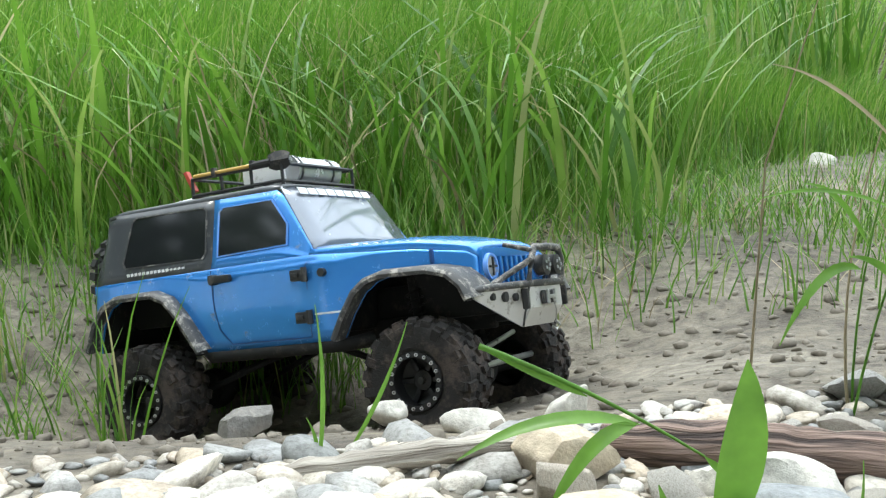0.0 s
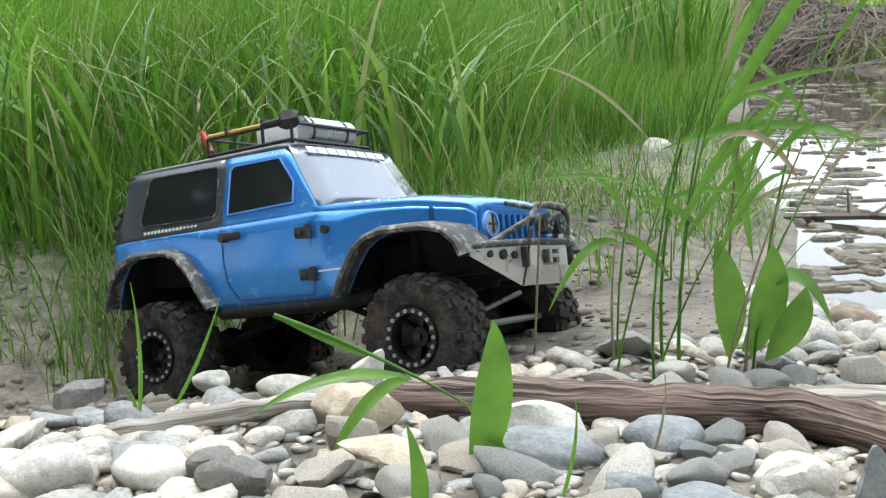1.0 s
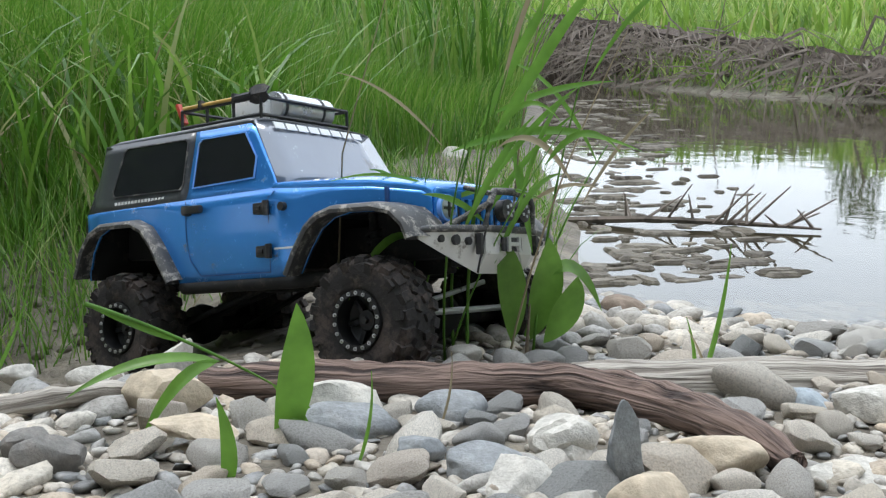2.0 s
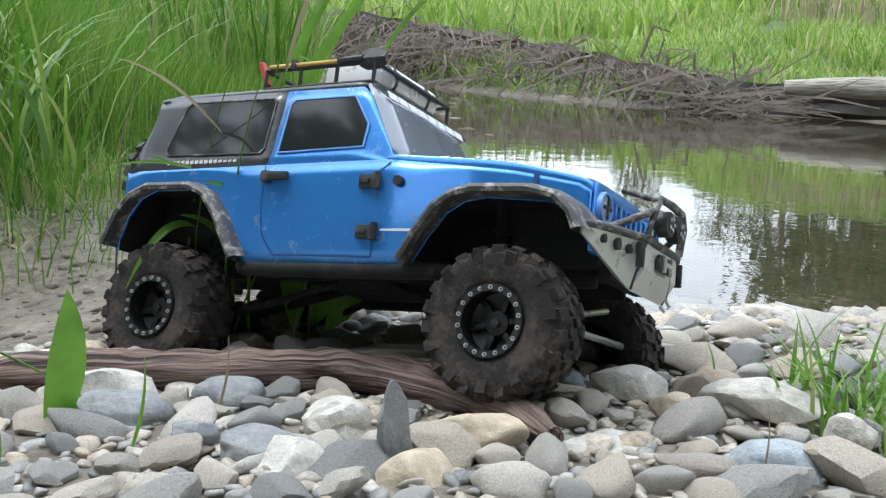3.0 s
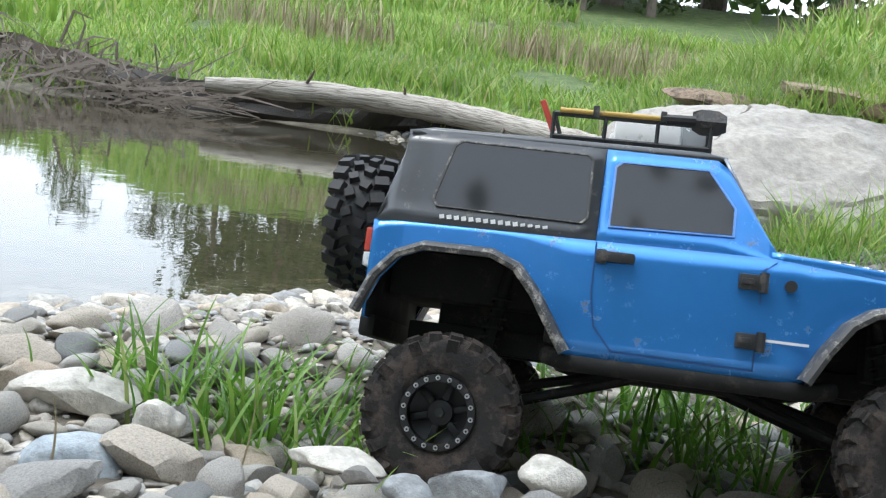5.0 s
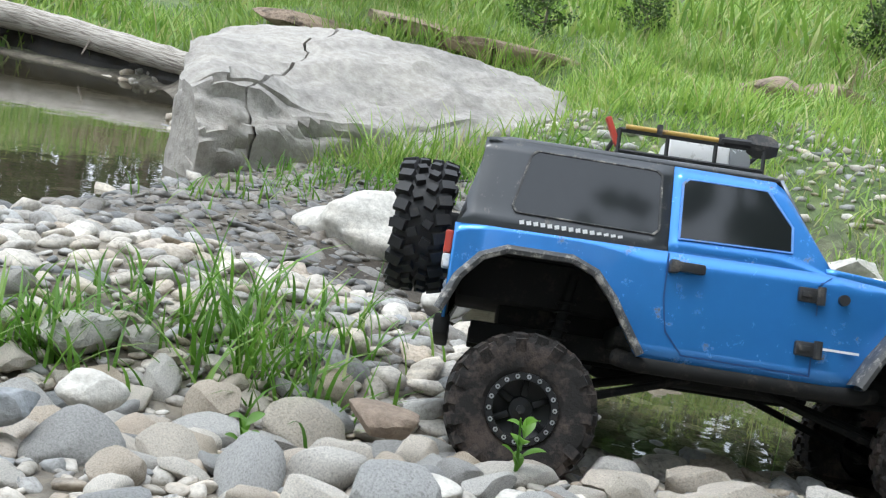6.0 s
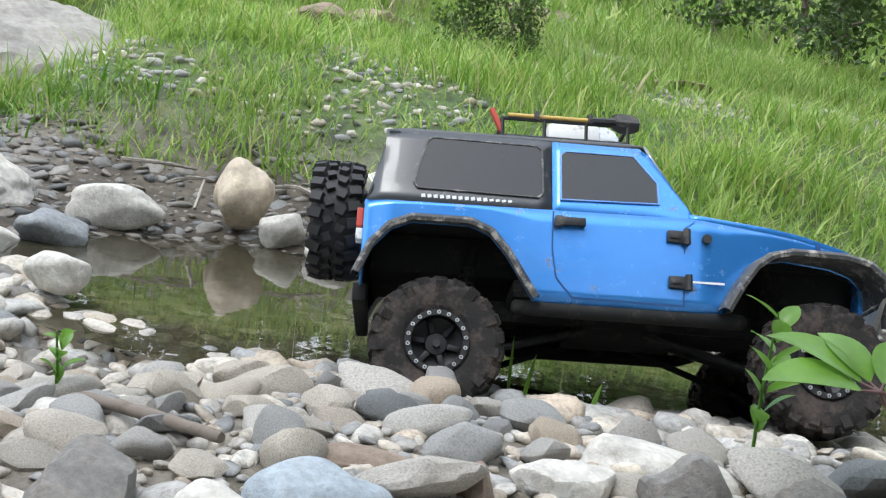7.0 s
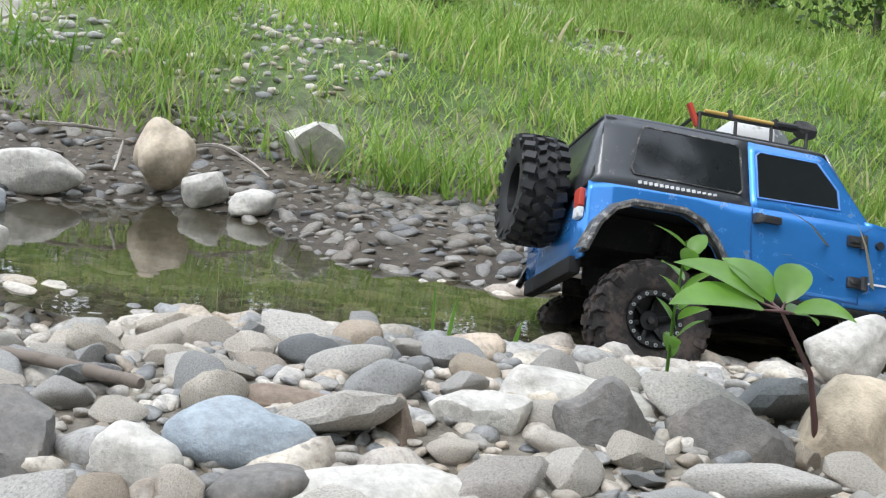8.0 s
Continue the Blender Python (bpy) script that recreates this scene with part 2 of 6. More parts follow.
M_WINDOW = plain("smoked window", (0.016, 0.018, 0.02), 0.06, 0.0, 0.0, (0.2, 0.2, 0.2), 60, 0.15)
M_SCREEN = plain("silvered windscreen", (0.24, 0.26, 0.30), 0.08, 0.35, 0.05, (0.3, 0.3, 0.3), 25, 0.5)
M_TRIM = plain("pale blue edge", (0.16, 0.34, 0.80), 0.35, 0, 0.1, (0.3, 0.3, 0.3), 50)
M_SEAM = plain("dark seam", (0.015, 0.06, 0.2), 0.5)
M_BLACK = plain("black plastic", (0.022, 0.022, 0.023), 0.48, 0, 0.15, (0.1, 0.09, 0.08), 60)
M_UNDER = plain("dirty black chassis", (0.007, 0.007, 0.007), 0.85, 0, 0.18, (0.035, 0.03, 0.025), 50)
M_TYRE = plain("muddy tyre rubber", (0.018, 0.016, 0.015), 0.9, 0, 0.42, (0.062, 0.046, 0.038), 40, 0, 0.0020)
M_SPARE = plain("tyre rubber", (0.02, 0.02, 0.021), 0.62, 0, 0.1, (0.06, 0.055, 0.05), 40)
M_RIM = plain("black wheel rim", (0.008, 0.008, 0.009), 0.5, 0.0, 0.15, (0.045, 0.036, 0.03), 60)
M_STEEL = plain("bright bolts", (0.6, 0.6, 0.6), 0.35, 0.8, 0.1, (0.1, 0.09, 0.08), 80)
M_ALU = plain("bare aluminium plate", (0.62, 0.61, 0.59), 0.38, 0.35, 0.12, (0.25, 0.23, 0.2), 40)
M_WHITE = plain("white plastic", (0.78, 0.78, 0.77), 0.4, 0, 0.1, (0.4, 0.38, 0.34), 40)
M_SILVER = plain("silver canister", (0.66, 0.68, 0.7), 0.25, 0.7, 0.05, (0.3, 0.3, 0.3), 40)
M_LETTER = plain("white lettering", (0.8, 0.8, 0.8), 0.5)
M_RED = plain("red paint", (0.5, 0.06, 0.035), 0.4, 0, 0.1, (0.15, 0.05, 0.04), 60)
M_YELLOW = plain("varnished handle", (0.58, 0.38, 0.09), 0.35, 0, 0.05, (0.3, 0.2, 0.1), 60)
M_LENS = plain("clear lamp lens", (0.55, 0.57, 0.6), 0.1, 0.5)


# ---------------------------------------------------------------- mesh helpers
def part(name, bm, mat, parent, label=""):
    """Links a bmesh as one mesh object, under a thing or a part."""
    me = bpy.data.meshes.new(name)
    bm.to_mesh(me)
    bm.free()
    me.materials.append(mat)
    ob = new(name, me)
    ob.parent = parent
    return tagged(ob, label) if label else ob


def pieces(name, bm, mat, parent, label, piece, angle=40, flat=False):
    """Links the largest loose shape as a part, and the others as pieces under it."""
    bm.verts.index_update()
    seen, groups = set(), []
    for v in bm.verts:
        if v in seen:
            continue
        stack, group = [v], []
        seen.add(v)
        while stack:
            a = stack.pop()
            group.append(a)
            for e in a.link_edges:
                b = e.other_vert(a)
                if b not in seen:
                    seen.add(b)
                    stack.append(b)
        groups.append(group)
    groups.sort(key=len, reverse=True)
    main = None
    for group in groups:
        index = {v: i for i, v in enumerate(group)}
        faces = {f for v in group for f in v.link_faces}
        me = bpy.data.meshes.new(name if main is None else piece)
        me.from_pydata([tuple(v.co) for v in group], [], [[index[v] for v in f.verts] for f in faces])
        me.materials.append(mat)
        ob = new(name if main is None else piece, me)
        ob.parent = parent if flat else main or parent
        smooth(ob, angle)
        main = main or ob
    bm.free()
    return tagged(main, label) if label else main


def smooth(ob, angle=40):
    ob.data.polygons.foreach_set("use_smooth", [True] * len(ob.data.polygons))
    ob.data.set_sharp_from_angle(angle=radians(angle))
    return ob


def mesh_object(name, verts, faces, mat, parent=None, smooth_all=False):
    me = bpy.data.meshes.new(name)
    me.from_pydata([tuple(v) for v in verts], [], [tuple(f) for f in faces])
    me.materials.append(mat)
    if smooth_all:
        me.polygons.foreach_set("use_smooth", [True] * len(me.polygons))
    ob = new(name, me)
    ob.parent = parent
    return ob


def add_box(bm, c, size, m=None, bevel=0.0):
    r = bmesh.ops.create_cube(bm, size=1)
    vs = r["verts"]
    bmesh.ops.scale(bm, vec=size, verts=vs)
    if bevel:
        es = list({e for v in vs for e in v.link_edges})
        r = bmesh.ops.bevel(bm, geom=es, offset=bevel, segments=2, affect="EDGES", profile=0.6)
        vs = list({v for f in r["faces"] for v in f.verts} | {v for v in vs if v.is_valid})
    if m is not None:
        bmesh.ops.transform(bm, matrix=m, verts=vs)
    bmesh.ops.translate(bm, vec=c, verts=vs)
    return vs


def add_tube(bm, points, radius, sides=8, caps=True):
    """A round tube along points; radius may be a list."""
    pts = [Vector(p) for p in points]
    rad = radius if isinstance(radius, (list, tuple)) else [radius] * len(pts)
    rings, up = [], Vector((0.13, 0.21, 0.97))
    for i, p in enumerate(pts):
        d = (pts[min(i + 1, len(pts) - 1)] - pts[max(i - 1, 0)]).normalized()
        a = d.cross(up)
        if a.length < 1e-3:
            a = d.cross(Vector((1, 0, 0)))
        a.normalize()
        b = d.cross(a)
        rings.append([bm.verts.new(p + rad[i] * (math.cos(2 * math.pi * k / sides) * a + math.sin(2 * math.pi * k / sides) * b)) for k in range(sides)])
    for r0, r1 in zip(rings, rings[1:]):
        for k in range(sides):
            bm.faces.new((r0[k], r0[(k + 1) % sides], r1[(k + 1) % sides], r1[k]))
    if caps:
        bm.faces.new(rings[0][::-1])
        bm.faces.new(rings[-1])
    bmesh.ops.recalc_face_normals(bm, faces=bm.faces)


def add_lathe(bm, profile, sides=40, axis="y"):
    """Turns (radius, height) pairs round an axis."""
    rings = []
    for r, h in profile:
        ring = []
        for k in range(sides):
            a = 2 * math.pi * k / sides
            c, s = r * math.cos(a), r * math.sin(a)
            ring.append(bm.verts.new((c, h, s) if axis == "y" else (h, c, s) if axis == "x" else (c, s, h)))
        rings.append(ring)
    for r0, r1 in zip(rings, rings[1:]):
        for k in range(sides):
            bm.faces.new((r0[k], r0[(k + 1) % sides], r1[(k + 1) % sides], r1[k]))
    return rings


def add_sheet(bm, grid):
    """A sheet of quads from rows of points."""
    rows = [[bm.verts.new(p) for p in row] for row in grid]
    for a, b in zip(rows, rows[1:]):
        for i in range(len(a) - 1):
            bm.faces.new((a[i], a[i + 1], b[i + 1], b[i]))


def thick(ob, t):
    m = ob.modifiers.new("thickness", "SOLIDIFY")
    m.thickness, m.offset = t, 0
    return ob


# ---------------------------------------------------------------- the lie of the land
POND = np.array([(0.56, 1.36), (0.50, 1.18), (0.54, 1.11), (0.61, 1.03), (0.78, 0.96), (0.95, 0.90), (1.22, 0.84), (1.5, 0.80), (1.85, 0.84), (2.3, 1.02), (3.0, 1.45), (3.8, 1.85), (4.45, 2.3), (4.62, 3.0), (4.66, 3.6), (4.45, 4.25), (4.05, 4.75), (3.8, 5.4), (3.6, 6.3), (3.7, 8.4), (4.3, 12.0), (5.0, 17.0), (4.4, 17.0), (3.4, 9.3), (1.92, 5.0), (1.14, 3.05), (0.83, 2.15), (0.67, 1.66)])
POOL = np.array([(1.36, 0.27), (1.22, 0.16), (1.10, 0.08), (1.02, -0.05), (1.0, -0.19), (0.97, -0.30), (0.95, -0.45), (0.93, -0.75), (0.88, -1.4), (0.95, -2.4), (1.35, -2.3), (1.3, -1.3), (1.26, -0.7), (1.24, -0.47), (1.30, -0.27), (1.56, -0.17), (1.63, -0.05), (1.60, 0.06), (1.46, 0.19)])


def outside(x, y, poly):
    """Distance to the edge of a polygon, negative inside it."""
    x, y = np.asarray(x, float), np.asarray(y, float)
    best, inside = np.full(x.shape, 1e9), np.zeros(x.shape, bool)
    for (ax, ay), (bx, by) in zip(poly, np.roll(poly, -1, axis=0)):
        ex, ey = bx - ax, by - ay
        k = np.clip(((x - ax) * ex + (y - ay) * ey) / (ex * ex + ey * ey), 0, 1)
        best = np.minimum(best, np.hypot(x - ax - k * ex, y - ay - k * ey))
        if ay != by:
            inside ^= ((ay > y) != (by > y)) & (x < ex * (y - ay) / ey + ax)
    return np.where(inside, -best, best)


def ease(a, b, v):
    k = np.clip((np.asarray(v, float) - a) / (b - a), 0, 1)
    return k * k * (3 - 2 * k)


def wave(x, y, s, seed):
    """Smooth unevenness from a few sines."""
    r = np.random.RandomState(seed)
    out = np.zeros(np.shape(x))
    for k in range(7):
        a, f, p = r.uniform(0, 6.28), s * r.uniform(0.6, 2.2), r.uniform(0, 6.28)
        out = out + np.sin((np.cos(a) * x + np.sin(a) * y) * f + p) / 7
    return out


def land(x, y):
    """Height of the ground."""
    x, y = np.asarray(x, float), np.asarray(y, float)
    sd = np.minimum(outside(x, y, POND), outside(x, y, POOL))
    z = np.where(sd > 0, 0.040 * np.tanh(sd / 0.16), np.maximum(-0.09, 0.30 * sd))
    z = z + 0.006 * wave(x, y, 9, 3)
    # the muddy track, lower than the gravel bar
    hollow = np.exp(-(((x + 0.28) * 0.80 + (y - 1.22) * 0.0) / 0.34) ** 2 - ((y - 1.27) / 0.25) ** 2)
    z = z - 0.14 * hollow * ease(-0.02, 0.12, sd)
    z = z + 0.02 * ease(1.5, 2.5, y) * ease(0.3, -0.4, x)
    z = z - 0.016 * np.exp(-((x - 0.32) / 0.36) ** 2 - ((y - 0.82) / 0.15) ** 2)
    # the gravel dips towards the pool
    k = np.clip(((x - 0.70) * 0.24 - (y - 0.45) * 0.40) / 0.2176, 0, 1)
    z = z - 0.052 * np.exp(-(np.hypot(x - 0.70 - 0.24 * k, y - 0.45 + 0.40 * k) / 0.15) ** 2) * ease(-0.05, 0.12, sd)
    # the near heap of stones by the end of the way
    z = z + 0.018 * np.exp(-((x - 0.62) / 0.2) ** 2 - ((y + 0.2) / 0.35) ** 2)
    # the bank beyond the pool and the hill behind
    away = x - 1.62 - 0.25 * ease(0.1, -0.6, -y) * 0 - 0.1 * ease(0.3, 0.8, y)
    bank = ease(0.0, 0.75, away) * 0.20 + 0.16 * np.maximum(0, away - 0.6)
    bank = bank * (1 - 0.8 * ease(0.12, 0.55, y) * ease(3.5, 2.7, x))
    south = ease(2.6, 1.0, y - 0.12 * np.maximum(0, x - 2.5))
    z = z + bank * south * ease(-0.02, 0.25, sd)
    far = np.hypot(x, y)
    z = z + (0.10 * ease(0.0, 0.35, sd) + (0.07 + 0.07 * ease(34, 44, np.degrees(np.arctan2(x, y)))) * np.maximum(0, far - 6.5)) * ease(4.0, 5.5, far) * ease(0.02, 0.6, sd) * (1 - south)
    z = z + 0.12 * ease(0.3, 6, sd) * wave(x, y, 0.9, 11)
    return z


def land_z(x, y):
    return float(land(np.array([x]), np.array([y]))[0])


def GRASS_LINE(y):
    """Where the turf begins beyond the pool."""
    return 1.82 + 0.36 * np.clip(y + 0.1, -0.6, 0.9)


def make_ground():
    k = 3.4
    u = np.linspace(-1, 1, 331)
    step = np.sinh(k * u) / math.sinh(k)
    reach = step * 26 + u * 1.6
    far = np.sign(u) * np.maximum(0, np.abs(u) - 0.94) * 3200
    X, Y = np.meshgrid(0.75 + reach + far, 0.35 + reach + far)
    Z = land(np.clip(X, -30, 30), np.clip(Y, -30, 30))
    n = len(u)
    verts = np.stack([X, Y, Z], -1).reshape(-1, 3)
    i = np.arange(n * n).reshape(n, n)
    faces = np.stack([i[:-1, :-1], i[:-1, 1:], i[1:, 1:], i[1:, :-1]], -1).reshape(-1, 4)
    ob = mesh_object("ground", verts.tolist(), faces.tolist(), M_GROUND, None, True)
    x, y = X.ravel(), Y.ravel()
    sd = np.minimum(outside(np.clip(x, -40, 40), np.clip(y, -40, 40), POND), outside(x, y, POOL))
    turf = np.maximum(ease(1.45, 1.9, y) * ease(0.35, 0.05, x - 0.33 * (y - 1.4)), ease(0.0, 0.35, x - GRASS_LINE(y) + 0.2 * wave(x, y, 4, 5)) * ease(0.0, 0.3, sd))
    turf = np.maximum(turf, ease(5, 6, np.hypot(x, y)) * ease(0.1, 0.5, sd))
    at = ob.data.attributes.new("turf", "FLOAT", "POINT")
    at.data.foreach_set("value", turf.astype(np.float32))
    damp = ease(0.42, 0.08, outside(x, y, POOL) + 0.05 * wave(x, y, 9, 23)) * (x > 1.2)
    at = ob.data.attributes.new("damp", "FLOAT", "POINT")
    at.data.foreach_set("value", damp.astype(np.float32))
    return tagged(ob, "grey-brown silt bank with mud, turf and a rising slope", "ground", kind="structure")


def make_water(name, poly, label):
    """A level sheet whose rim lies under the shore."""
    c = poly.mean(axis=0)
    grown = []
    for a, b, d in zip(np.roll(poly, 1, axis=0), poly, np.roll(poly, -1, axis=0)):
        t = d - a
        nrm = np.array([t[1], -t[0]]) / np.hypot(*t)
        if outside(np.array([b[0] + nrm[0] * 0.02]), np.array([b[1] + nrm[1] * 0.02]), poly)[0] < 0:
            nrm = -nrm
        grown.append(b + nrm * 0.06)
    bm = bmesh.new()
    bm.faces.new([bm.verts.new((x, y, 0.0)) for x, y in grown])
    bmesh.ops.triangulate(bm, faces=bm.faces)
    bmesh.ops.recalc_face_normals(bm, faces=bm.faces)
    if bm.faces[:][0].normal.z < 0:
        bmesh.ops.reverse_faces(bm, faces=bm.faces)
    ob = part(name, bm, M_WATER, None)
    ob.visible_shadow = False
    return tagged(ob, label, "water", kind="structure")


ground = make_ground()
make_water("water", POND, "still shallow pond mirroring sky and trees")
make_water("water", POOL, "clear greenish shallow stream pool over stones")


# ---------------------------------------------------------------- stones
def stone_mesh(name, seed, angular, subdiv, mat, flat=0.62, long=1.0):
    """A unit stone: a worn pebble, or a broken one with planes cut off."""
    r = random.Random(seed)
    bm = bmesh.new()
    bmesh.ops.create_icosphere(bm, subdivisions=subdiv, radius=1)
    off = Vector((r.uniform(-50, 50), r.uniform(-50, 50), r.uniform(-50, 50)))
    cuts = [(Vector((r.gauss(0, 1), r.gauss(0, 1), r.gauss(0, 1))).normalized(), r.uniform(0.48, 0.84)) for _ in range(int(10 * angular) + 3 if angular > 0.06 else 0)]
    for v in bm.verts:
        d = v.co.normalized()
        p = d * (1 + 0.30 * noise.noise(d * 1.1 + off) + 0.05 * noise.noise(d * 3.5 + off))
        for nrm, h in cuts:
            over = p.dot(nrm) - h
            if over > 0:
                p = p - nrm * over * (0.62 + 0.36 * angular)
        p = p * (1 + 0.025 * noise.noise(d * 9 + off) * (0.4 + angular))
        v.co = Vector((p.x * long, p.y * r.uniform(0.999, 1.001), p.z * flat))
    me = bpy.data.meshes.new(name)
    bm.to_mesh(me)
    bm.free()
    me.materials.append(mat)
    me.polygons.foreach_set("use_smooth", [True] * len(me.polygons))
    if angular > 0.4:
        me.set_sharp_from_angle(angle=radians(24))
    return me


def big_stone(x, y, z, size, mat, label, seed, angular=0.3, turn=0.0, tip=(0.0, 0.0), name="stone", category="stone"):
    me = stone_mesh(name, seed, angular, 5 if max(size) > 0.25 else 4, mat, 1.0)
    sx, sy, sz = size
    for v in me.vertices:
        v.co = (v.co.x * sx / 2, v.co.y * sy / 2, v.co.z * sz / 2)
    ob = new(name, me)
    ob.matrix_world = pose(x, y, z, tip[0], tip[1], turn)
    return tagged(ob, label, category)


